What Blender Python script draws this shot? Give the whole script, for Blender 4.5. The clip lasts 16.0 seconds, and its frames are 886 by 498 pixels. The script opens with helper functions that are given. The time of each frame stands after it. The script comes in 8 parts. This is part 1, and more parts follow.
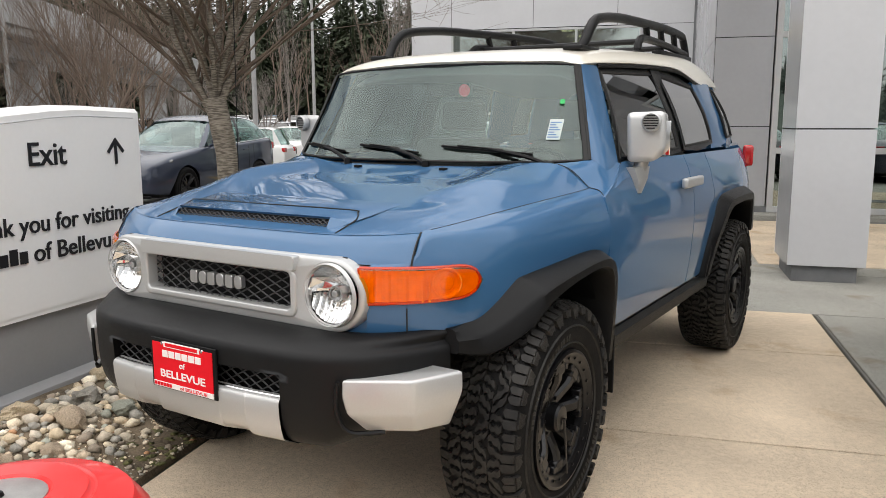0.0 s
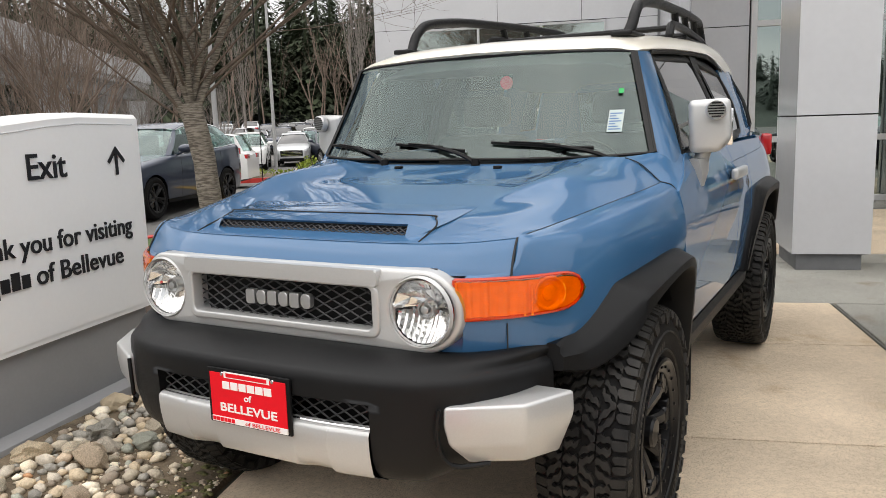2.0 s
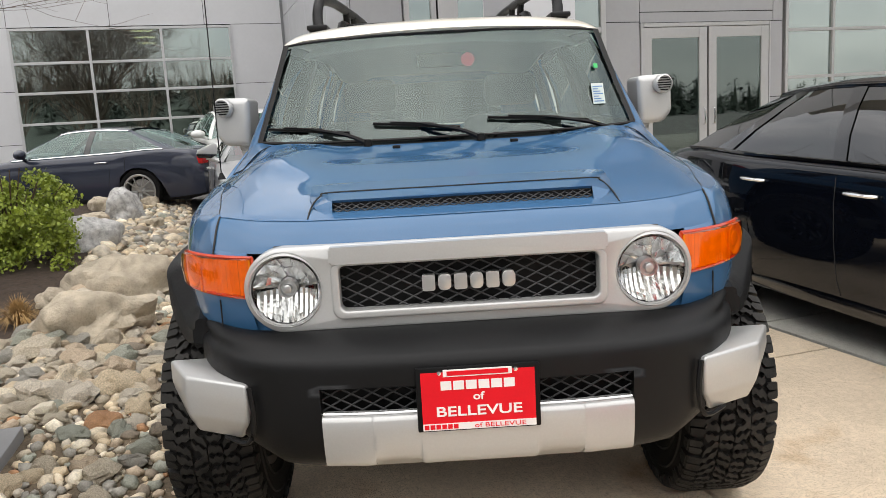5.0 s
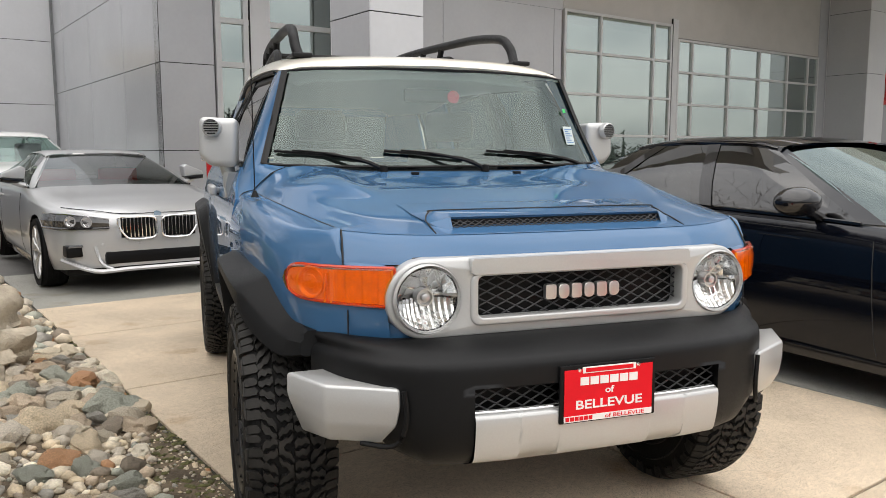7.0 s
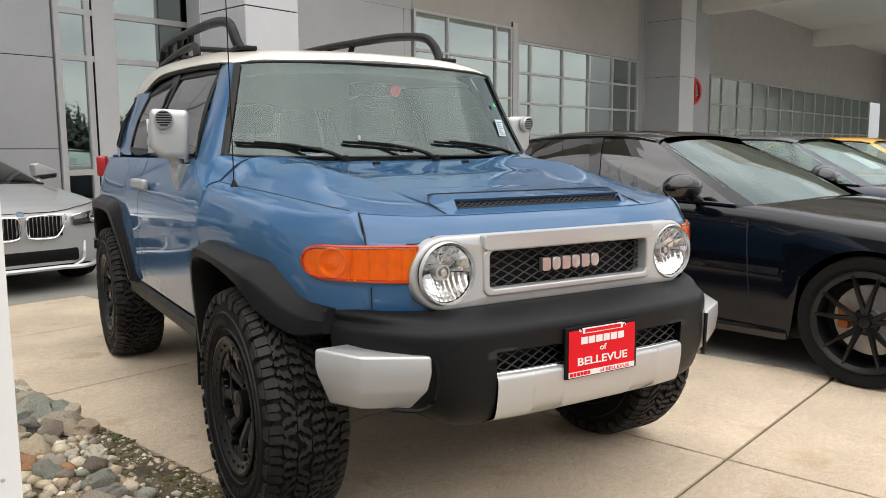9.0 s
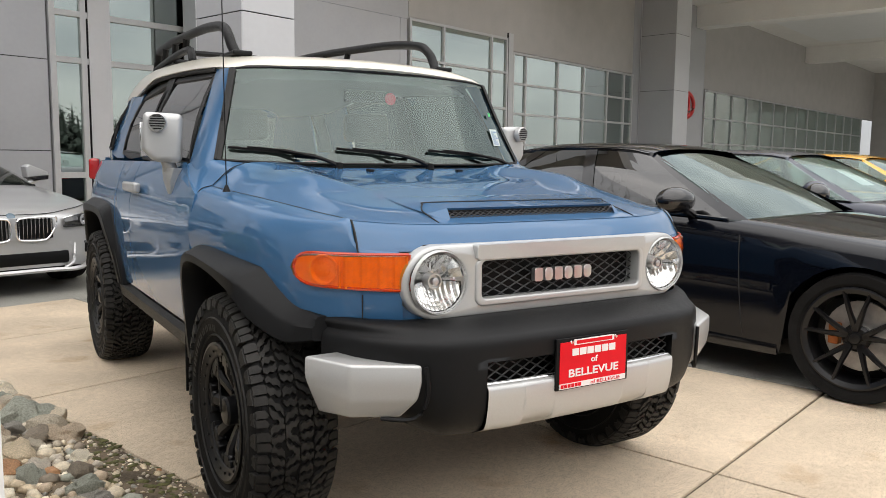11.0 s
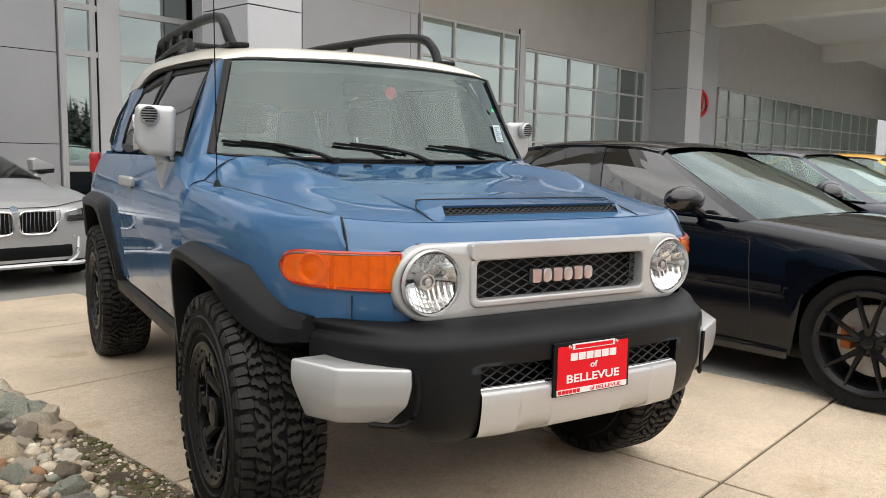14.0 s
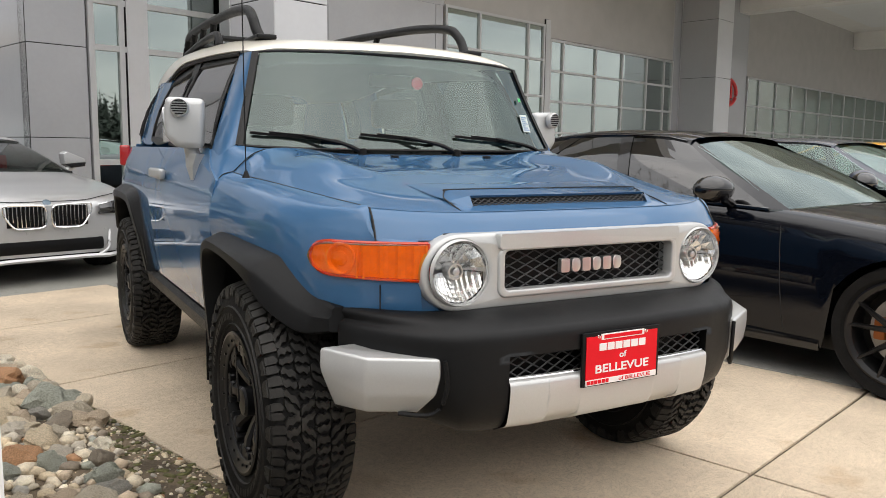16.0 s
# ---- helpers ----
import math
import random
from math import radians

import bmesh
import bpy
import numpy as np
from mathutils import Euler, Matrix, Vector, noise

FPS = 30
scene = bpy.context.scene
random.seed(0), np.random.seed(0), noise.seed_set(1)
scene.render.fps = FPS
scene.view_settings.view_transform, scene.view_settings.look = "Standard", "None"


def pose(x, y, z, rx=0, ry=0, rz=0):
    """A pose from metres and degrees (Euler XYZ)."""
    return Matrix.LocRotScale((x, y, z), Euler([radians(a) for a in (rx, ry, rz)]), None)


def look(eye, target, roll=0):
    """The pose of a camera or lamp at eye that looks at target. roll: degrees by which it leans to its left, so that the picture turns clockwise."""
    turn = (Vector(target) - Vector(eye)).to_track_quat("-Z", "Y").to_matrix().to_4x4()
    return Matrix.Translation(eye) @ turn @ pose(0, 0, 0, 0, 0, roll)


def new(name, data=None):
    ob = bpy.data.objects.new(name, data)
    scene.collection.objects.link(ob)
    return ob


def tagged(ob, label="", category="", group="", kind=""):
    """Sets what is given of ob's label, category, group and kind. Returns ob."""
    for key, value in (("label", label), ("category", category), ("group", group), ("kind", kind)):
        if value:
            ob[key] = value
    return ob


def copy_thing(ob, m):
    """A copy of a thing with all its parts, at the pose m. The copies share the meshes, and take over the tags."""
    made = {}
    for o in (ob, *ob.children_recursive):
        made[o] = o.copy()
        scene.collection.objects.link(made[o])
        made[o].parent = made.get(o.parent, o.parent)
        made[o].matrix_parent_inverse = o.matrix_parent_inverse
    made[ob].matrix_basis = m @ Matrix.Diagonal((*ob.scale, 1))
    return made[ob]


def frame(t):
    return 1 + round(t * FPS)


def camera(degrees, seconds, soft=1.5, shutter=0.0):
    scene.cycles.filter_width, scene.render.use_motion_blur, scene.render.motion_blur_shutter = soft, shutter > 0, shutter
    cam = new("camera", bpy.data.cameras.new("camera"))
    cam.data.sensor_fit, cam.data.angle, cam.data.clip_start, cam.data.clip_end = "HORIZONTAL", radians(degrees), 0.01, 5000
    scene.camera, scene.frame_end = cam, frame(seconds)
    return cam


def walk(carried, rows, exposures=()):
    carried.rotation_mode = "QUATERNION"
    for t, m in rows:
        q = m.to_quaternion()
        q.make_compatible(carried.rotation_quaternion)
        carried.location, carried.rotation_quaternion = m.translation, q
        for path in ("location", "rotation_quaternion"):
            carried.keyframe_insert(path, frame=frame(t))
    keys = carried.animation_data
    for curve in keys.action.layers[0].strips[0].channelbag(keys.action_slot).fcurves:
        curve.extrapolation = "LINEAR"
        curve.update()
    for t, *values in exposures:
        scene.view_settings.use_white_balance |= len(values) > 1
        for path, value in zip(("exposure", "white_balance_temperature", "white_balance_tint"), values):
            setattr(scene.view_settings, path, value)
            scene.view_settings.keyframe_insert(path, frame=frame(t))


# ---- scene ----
cam = camera(58.9, 16.0, 0.8)
START_X, START_Y = 1.953, -2.412
METRES, EYE, TILT, LEAN, TURN = 4.03, 1.418, -0.68, 0.43, 32.2
ROWS = [
    (0.0, 0.0, 0.0, 0.0, 0.05, -8.37, -0.33),
    (0.5, -0.0043, 0.0025, -0.0006, 0.17, -8.26, -0.13),
    (1.0, -0.0203, 0.0081, 0.0004, 0.6, -8.36, 0.67),
    (1.5, -0.0524, 0.0313, -0.0038, 0.06, -7.8, 1.15),
    (2.0, -0.0929, 0.0635, -0.0032, -3.28, -8.35, 1.49),
    (2.5, -0.158, 0.0763, -0.0056, -9.67, -9.65, 1.44),
    (3.0, -0.2135, 0.0956, -0.0149, -14.34, -9.7, 0.53),
    (3.5, -0.2773, 0.1322, -0.0185, -17.17, -9.12, 0.57),
    (4.0, -0.3532, 0.1515, -0.021, -22.28, -8.67, 1.11),
    (4.5, -0.4141, 0.1756, -0.0199, -27.88, -8.35, 2.84),
    (5.0, -0.4609, 0.2203, -0.0211, -33.54, -8.74, 3.23),
    (7.5, -0.7196, 0.3748, -0.0315, -55.45, -5.83, 1.58),
    (8.0, -0.7335, 0.4125, -0.0404, -59.48, -6.69, 3.4),
    (8.5, -0.7579, 0.4257, -0.0366, -62.23, -6.78, 2.43),
    (9.0, -0.7928, 0.4337, -0.0346, -63.76, -6.39, 0.86),
    (11.5, -0.7889, 0.4357, -0.0357, -63.9, -5.62, -0.47),
    (12.0, -0.7729, 0.4309, -0.0375, -60.87, -6.32, -0.65),
    (12.5, -0.7728, 0.4296, -0.0342, -59.96, -6.48, -0.23),
    (13.0, -0.7705, 0.4366, -0.0346, -61.63, -6.15, -0.07),
    (13.5, -0.7672, 0.4348, -0.036, -63.0, -5.9, -0.41),
    (14.0, -0.7639, 0.4337, -0.0357, -63.34, -5.96, -0.66),
    (14.5, -0.7624, 0.4322, -0.0357, -62.87, -5.98, -0.54),
    (15.0, -0.7625, 0.4339, -0.0367, -62.06, -6.11, -0.56),
    (15.5, -0.7635, 0.4343, -0.0368, -61.61, -6.41, -0.38),
    (16.0, -0.7649, 0.4353, -0.0374, -61.52, -6.55, -0.32),
]
walk(cam, [(t, pose(START_X, START_Y, EYE, TILT, LEAN, TURN) @ pose(METRES * x, METRES * y, METRES * z, 90 + pitch, roll, yaw)) for t, x, y, z, yaw, pitch, roll in ROWS], [(0.0, 0.82, 6750, 11), (16.0, 0.82, 6750, 11)])

# ---- world and light ----
world = bpy.data.worlds.new("overcast_sky")
scene.world = world
world.use_nodes = True
wn, wl = world.node_tree.nodes, world.node_tree.links
wbg = wn["Background"]
sky = wn.new("ShaderNodeTexSky")
sky.sky_type, sky.sun_disc = "NISHITA", False
SUN_EL, SUN_ROT = radians(66), radians(200)
sky.sun_elevation, sky.sun_rotation = SUN_EL, SUN_ROT
wco = wn.new("ShaderNodeTexCoord")
wmap = wn.new("ShaderNodeMapping")
wmap.inputs["Scale"].default_value = (1.0, 1.0, 2.2)
wnoise = wn.new("ShaderNodeTexNoise")
wnoise.inputs["Scale"].default_value, wnoise.inputs["Detail"].default_value = 3.2, 7.0
wnoise.inputs["Roughness"].default_value = 0.55
wramp = wn.new("ShaderNodeValToRGB")
wramp.color_ramp.elements[0].position, wramp.color_ramp.elements[0].color = 0.34, (5.6, 5.9, 6.3, 1)
wramp.color_ramp.elements[1].position, wramp.color_ramp.elements[1].color = 0.68, (11.0, 11.0, 11.0, 1)
wmix = wn.new("ShaderNodeMix")
wmix.data_type = "RGBA"
wmix.inputs[0].default_value = 0.86
wl.new(wco.outputs["Generated"], wmap.inputs["Vector"])
wl.new(wmap.outputs["Vector"], wnoise.inputs["Vector"])
wl.new(wnoise.outputs["Fac"], wramp.inputs["Fac"])
wl.new(sky.outputs["Color"], wmix.inputs[6])
wl.new(wramp.outputs["Color"], wmix.inputs[7])
wsep = wn.new("ShaderNodeSeparateXYZ")
wgrad = wn.new("ShaderNodeMapRange")
wgrad.inputs["To Min"].default_value, wgrad.inputs["To Max"].default_value = 0.52, 1.34
wover = wn.new("ShaderNodeMix")
wover.data_type, wover.blend_type = "RGBA", "MULTIPLY"
wover.inputs[0].default_value = 1.0
wl.new(wco.outputs["Generated"], wsep.inputs[0])
wl.new(wsep.outputs["Z"], wgrad.inputs["Value"])
wl.new(wmix.outputs[2], wover.inputs[6])
wl.new(wgrad.outputs["Result"], wover.inputs[7])
wl.new(wover.outputs[2], wbg.inputs["Color"])
wbg.inputs["Strength"].default_value = 0.105

sun_data = bpy.data.lights.new("sun", "SUN")
sun_data.energy, sun_data.angle, sun_data.color = 1.1, radians(110), (1.0, 0.96, 0.9)
sun = new("sun", sun_data)
sun.matrix_world = look((0, 0, 30), (0 + 30 * math.cos(SUN_EL) * math.sin(radians(20)), 30 * math.cos(SUN_EL) * math.cos(radians(20)), 30 - 30 * math.sin(SUN_EL)))


# ---- materials ----
def mat(name, colour, rough=0.5, metal=0.0, coat=0.0, var=0.0, scale=8.0, bump=0.0, bump_scale=60.0, spec=0.5, trans=0.0, ior=1.45, colour2=None, detail=6.0, emit=0.0, rvar=0.0, rand=0.0, grain=None):
    """A node material: two scales of noise vary the colour, a fine noise gives relief."""
    m = bpy.data.materials.new(name)
    m.use_nodes = True
    n, l = m.node_tree.nodes, m.node_tree.links
    p = n["Principled BSDF"]
    c = (*colour, 1)
    p.inputs["Base Color"].default_value = c
    p.inputs["Roughness"].default_value, p.inputs["Metallic"].default_value = rough, metal
    p.inputs["Specular IOR Level"].default_value = spec
    p.inputs["Coat Weight"].default_value, p.inputs["Coat Roughness"].default_value = coat, 0.02
    p.inputs["Transmission Weight"].default_value, p.inputs["IOR"].default_value = trans, ior
    if emit:
        p.inputs["Emission Color"].default_value, p.inputs["Emission Strength"].default_value = c, emit
    if var or bump or rvar or colour2 or rand:
        co = n.new("ShaderNodeTexCoord")
        big = n.new("ShaderNodeTexNoise")
        big.inputs["Scale"].default_value, big.inputs["Detail"].default_value = scale, detail
        l.new(co.outputs["Object"], big.inputs["Vector"])
        if var or colour2 or rand:
            fine = n.new("ShaderNodeTexNoise")
            fine.inputs["Scale"].default_value, fine.inputs["Detail"].default_value = grain or scale * 14, 4.0
            l.new(co.outputs["Object"], fine.inputs["Vector"])
            add = n.new("ShaderNodeMath")
            add.operation = "MULTIPLY_ADD"
            l.new(fine.outputs["Fac"], add.inputs[0])
            add.inputs[1].default_value = 0.5
            l.new(big.outputs["Fac"], add.inputs[2])
            ramp = n.new("ShaderNodeValToRGB")
            lo = tuple(x * (1 - var) for x in colour)
            hi = tuple(min(1.0, x * (1 + var)) for x in colour) if colour2 is None else colour2
            ramp.color_ramp.elements[0].position, ramp.color_ramp.elements[0].color = 0.5, (*lo, 1)
            ramp.color_ramp.elements[1].position, ramp.color_ramp.elements[1].color = 1.0, (*hi, 1)
            l.new(add.outputs[0], ramp.inputs["Fac"])
            out = ramp.outputs["Color"]
            if rand:
                info = n.new("ShaderNodeObjectInfo")
                hsv = n.new("ShaderNodeHueSaturation")
                mr = n.new("ShaderNodeMapRange")
                mr.inputs["To Min"].default_value, mr.inputs["To Max"].default_value = 1 - rand, 1 + rand
                l.new(info.outputs["Random"], mr.inputs["Value"])
                l.new(mr.outputs["Result"], hsv.inputs["Value"])
                l.new(out, hsv.inputs["Color"])
                out = hsv.outputs["Color"]
            l.new(out, p.inputs["Base Color"])
        if rvar:
            mr2 = n.new("ShaderNodeMapRange")
            mr2.inputs["To Min"].default_value, mr2.inputs["To Max"].default_value = max(0.0, rough - rvar), min(1.0, rough + rvar)
            l.new(big.outputs["Fac"], mr2.inputs["Value"])
            l.new(mr2.outputs["Result"], p.inputs["Roughness"])
        if bump:
            tiny = n.new("ShaderNodeTexNoise")
            tiny.inputs["Scale"].default_value, tiny.inputs["Detail"].default_value = bump_scale, 5.0
            l.new(co.outputs["Object"], tiny.inputs["Vector"])
            b = n.new("ShaderNodeBump")
            b.inputs["Strength"].default_value, b.inputs["Distance"].default_value = bump, 0.01
            l.new(tiny.outputs["Fac"], b.inputs["Height"])
            l.new(b.outputs["Normal"], p.inputs["Normal"])
    return m


def glass_mat(name, colour, gloss, see, sheen=(1, 1, 1)):
    """Window glass: a clear tinted pane with a mirror-like coat that grows with the angle."""
    m = bpy.data.materials.new(name)
    m.use_nodes = True
    n, l = m.node_tree.nodes, m.node_tree.links
    n.remove(n["Principled BSDF"])
    tr = n.new("ShaderNodeBsdfTransparent")
    tr.inputs["Color"].default_value = (*[see * c for c in colour], 1)
    gl = n.new("ShaderNodeBsdfGlossy")
    gl.inputs["Roughness"].default_value = 0.015
    gl.inputs["Color"].default_value = (*sheen, 1)
    fr = n.new("ShaderNodeLayerWeight")
    fr.inputs["Blend"].default_value = 0.5
    pw = n.new("ShaderNodeMath")
    pw.operation, pw.inputs[1].default_value = "POWER", 4.0
    mr = n.new("ShaderNodeMapRange")
    mr.inputs["To Min"].default_value, mr.inputs["To Max"].default_value = gloss, 1.0
    l.new(fr.outputs["Facing"], pw.inputs[0])
    l.new(pw.outputs[0], mr.inputs["Value"])
    mx = n.new("ShaderNodeMixShader")
    l.new(mr.outputs["Result"], mx.inputs["Fac"])
    l.new(tr.outputs["BSDF"], mx.inputs[1])
    l.new(gl.outputs["BSDF"], mx.inputs[2])
    l.new(mx.outputs["Shader"], n["Material Output"].inputs["Surface"])
    return m


def concrete_mat(name, c, var):
    """Broomed concrete: cloudy patches, a fine aggregate speckle, a few brown stains."""
    m = mat(name, c, 0.9, var=var, scale=1.3, grain=30, bump=0.5, bump_scale=330, rand=0.05)
    n, l = m.node_tree.nodes, m.node_tree.links
    p = n["Principled BSDF"]
    out = [k for k in l if k.to_socket == p.inputs["Base Color"]][0].from_socket
    co = n.new("ShaderNodeTexCoord")
    for scale, detail, lo, hi, dark, tint in ((230, 1, 0.30, 0.47, 0.50, (1.0, 0.95, 0.88)), (90, 2, 0.32, 0.50, 0.80, (1, 1, 1)), (2.3, 6, 0.60, 0.74, None, (0.74, 0.64, 0.52))):
        nz = n.new("ShaderNodeTexNoise")
        nz.inputs["Scale"].default_value, nz.inputs["Detail"].default_value = scale, detail
        l.new(co.outputs["Object"], nz.inputs["Vector"])
        r = n.new("ShaderNodeValToRGB")
        e = r.color_ramp.elements
        e[0].position, e[1].position = lo, hi
        if dark is None:
            e[0].color, e[1].color = (1, 1, 1, 1), (*tint, 1)
        else:
            e[0].color, e[1].color = (dark * tint[0], dark * tint[1], dark * tint[2], 1), (1.25 - 0.25 * dark, 1.25 - 0.25 * dark, 1.25 - 0.25 * dark, 1)
        l.new(nz.outputs["Fac"], r.inputs["Fac"])
        mx = n.new("ShaderNodeMix")
        mx.data_type, mx.blend_type = "RGBA", "MULTIPLY"
        mx.inputs[0].default_value = 1.0
        l.new(out, mx.inputs[6])
        l.new(r.outputs["Color"], mx.inputs[7])
        out = mx.outputs[2]
    l.new(out, p.inputs["Base Color"])
    return m


BLUE = mat("blue_paint", (0.037, 0.118, 0.243), 0.5, 0.0, 1.0, spec=0.15, var=0.04, scale=300)
WHITE_ROOF = mat("cream_roof_paint", (0.75, 0.71, 0.61), 0.28, 0, 0.8, var=0.03, scale=3)
SILVER = mat("silver_paint", (0.50, 0.505, 0.50), 0.34, 0.40, 0.4, var=0.03, scale=200)
CHROME = mat("chrome", (0.85, 0.85, 0.86), 0.06, 1.0)
REFLECTOR = mat("lamp_reflector", (0.76, 0.77, 0.76), 0.13, 1.0)
MATT_ALU = mat("satin_letter_metal", (0.62, 0.62, 0.62), 0.3, 0.9)
PLASTIC = mat("dark_textured_plastic", (0.0065, 0.0068, 0.0074), 0.44, 0, 0, spec=0.26, var=0.15, scale=6, bump=0.12, bump_scale=900, rvar=0.08)
MESH_GREY = mat("grey_plastic_mesh", (0.036, 0.037, 0.039), 0.5, var=0.1, scale=20)
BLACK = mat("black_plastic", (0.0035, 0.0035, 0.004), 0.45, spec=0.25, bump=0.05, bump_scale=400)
BLACK_GLOSS = mat("black_gloss", (0.006, 0.006, 0.007), 0.12, 0, 0.6)
RIM_BLACK = mat("satin_black_rim", (0.006, 0.006, 0.0068), 0.30, 0.0, 0.0, spec=0.45, var=0.2, scale=12)
RUBBER = mat("tyre_rubber", (0.006, 0.006, 0.0065), 0.7, 0, 0, spec=0.18, var=0.35, scale=9, bump=0.15, bump_scale=160, colour2=(0.011, 0.0108, 0.0106))
TREAD = mat("dusty_tread_rubber", (0.0085, 0.0086, 0.009), 0.58, 0, 0, spec=0.28, var=0.3, scale=5, bump=0.25, bump_scale=220, colour2=(0.034, 0.032, 0.029), grain=34)
SEAL = mat("rubber_seal", (0.010, 0.010, 0.010), 0.6)
GLASS = glass_mat("car_glass", (0.76, 0.95, 0.90), 0.095, 0.68, (0.84, 0.98, 0.95))
GLASS_DARK = glass_mat("tinted_glass", (0.9, 1.0, 0.97), 0.10, 0.04)
GLASS_COUPE = glass_mat("shaded_glass", (0.9, 1.0, 0.97), 0.08, 0.30)
GLASS_SIDE = glass_mat("side_glass", (0.86, 0.93, 0.90), 0.085, 0.13)
GLASS_BLD = glass_mat("window_glass", (0.80, 0.95, 0.90), 0.42, 0.38, (0.90, 1.0, 0.96))
GLASS_DOOR = glass_mat("door_glass", (0.80, 0.95, 0.90), 0.17, 0.55, (0.90, 1.0, 0.96))
LENS = glass_mat("lamp_lens", (1.0, 1.0, 1.0), 0.06, 0.97)
AMBER = glass_mat("amber_lens", (1.0, 0.58, 0.06), 0.045, 1.0)
AMBER_RIM = mat("amber_rim", (0.50, 0.035, 0.002), 0.2, 0, 0.6)
AMBER_IN = mat("amber_ribbed_lens", (0.80, 0.29, 0.010), 0.22, 0, 0.4, var=0.1, scale=40)
TAIL_RED = mat("red_lens", (0.45, 0.010, 0.012), 0.12, 0, 0.8)
PLATE_RED = mat("plate_red", (0.72, 0.006, 0.016), 0.45, spec=0.3, var=0.05, scale=20)
PLATE_WHITE = mat("plate_white", (0.82, 0.80, 0.78), 0.4)
INTERIOR = mat("grey_interior", (0.075, 0.078, 0.080), 0.8, var=0.1, scale=20)
INTERIOR_L = mat("light_headliner", (0.36, 0.38, 0.37), 0.9, var=0.06, scale=10)
# dimmed and greened in colour, as if lit and seen through the windscreen
STICKER = mat("window_sticker", (0.52, 0.60, 0.58), 0.6)
STICKER_B = mat("sticker_print", (0.12, 0.22, 0.42), 0.6)
RED_TAG = mat("red_tag", (0.92, 0.035, 0.08), 0.5)
GREEN_TAG = mat("green_tag", (0.03, 0.45, 0.12), 0.5)
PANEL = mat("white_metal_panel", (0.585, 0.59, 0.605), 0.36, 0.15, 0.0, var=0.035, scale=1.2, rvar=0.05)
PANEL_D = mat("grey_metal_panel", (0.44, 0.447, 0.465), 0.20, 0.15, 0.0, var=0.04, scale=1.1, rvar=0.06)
PANEL_GAP = mat("panel_joint", (0.012, 0.012, 0.012), 0.8)
STUCCO = mat("beige_grey_stucco", (0.44, 0.424, 0.405), 0.9, var=0.06, scale=2, bump=0.1, bump_scale=220)
SOFFIT = mat("soffit_paint", (0.82, 0.80, 0.765), 0.9, var=0.04, scale=1.5)
ALU = mat("aluminium_frame", (0.52, 0.525, 0.53), 0.42, 0.35, var=0.03, scale=20)
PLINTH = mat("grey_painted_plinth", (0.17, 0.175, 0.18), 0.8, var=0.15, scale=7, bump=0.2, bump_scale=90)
CONCRETE = concrete_mat("tan_concrete", (0.580, 0.478, 0.355), 0.24)
CONCRETE_G = concrete_mat("grey_concrete", (0.30, 0.295, 0.265), 0.16)
JOINT = mat("joint_dirt", (0.045, 0.042, 0.03), 0.95, var=0.3, scale=14)
ASPHALT = mat("asphalt", (0.155, 0.150, 0.142), 0.88, var=0.28, scale=1.0, grain=120, bump=0.5, bump_scale=240)
SOIL = mat("dark_soil", (0.135, 0.103, 0.068), 0.95, var=0.62, scale=7, grain=120, bump=0.8, bump_scale=70)
MULCH = mat("bark_mulch", (0.050, 0.034, 0.024), 0.95, var=0.5, scale=24, bump=1.0, bump_scale=60)
GRASS_M = mat("lawn", (0.065, 0.115, 0.025), 0.9, var=0.35, scale=6, bump=0.6, bump_scale=120)
SIGN_W = mat("sign_white_paint", (0.80, 0.80, 0.79), 0.38, var=0.02, scale=3)
SIGN_G = mat("sign_base_grey", (0.26, 0.26, 0.262), 0.5, var=0.05, scale=4)
SIGN_INK = mat("sign_black_vinyl", (0.010, 0.010, 0.012), 0.45)
RED_PAINT = mat("red_kerb_paint", (0.55, 0.045, 0.035), 0.7, var=0.25, scale=10)
RED_CAN = mat("red_plastic", (0.72, 0.030, 0.030), 0.32, 0, 0.3, var=0.04, scale=5)
STEEL = mat("brushed_steel", (0.45, 0.44, 0.43), 0.4, 0.8, var=0.15, scale=30)
LIT = mat("lit_panel", (1.0, 0.80, 0.45), 0.5, emit=3.0)
YELLOW_LINE = mat("yellow_road_paint", (0.72, 0.45, 0.03), 0.8, var=0.15, scale=6)

# ---- mesh helpers ----
TURN_B = radians(17)
B = Matrix.Rotation(TURN_B, 4, "Z")


def to_ob(name, bm, material, smooth=False, parent=None, label="", angle=35):
    me = bpy.data.meshes.new(name)
    bmesh.ops.recalc_face_normals(bm, faces=bm.faces)
    if smooth:
        for f in bm.faces:
            f.smooth = True
        lim = radians(angle)
        for e in bm.edges:
            if len(e.link_faces) == 2 and e.calc_face_angle(0) > lim:
                e.smooth = False
    bm.to_mesh(me)
    bm.free()
    if material is not None:
        me.materials.append(material)
    ob = new(name, me)
    if parent is not None:
        ob.parent = parent
    if label:
        ob["label"] = label
    return ob


def part(name, bm, material, parent, label="", smooth=True, angle=35):
    return to_ob(name, bm, material, smooth, parent, label, angle)


def empty(name, label="", category="", group="", kind="", m=None):
    e = new(name)
    e.empty_display_size = 0.2
    tagged(e, label, category, group, kind)
    if m is not None:
        e.matrix_basis = m
    return e


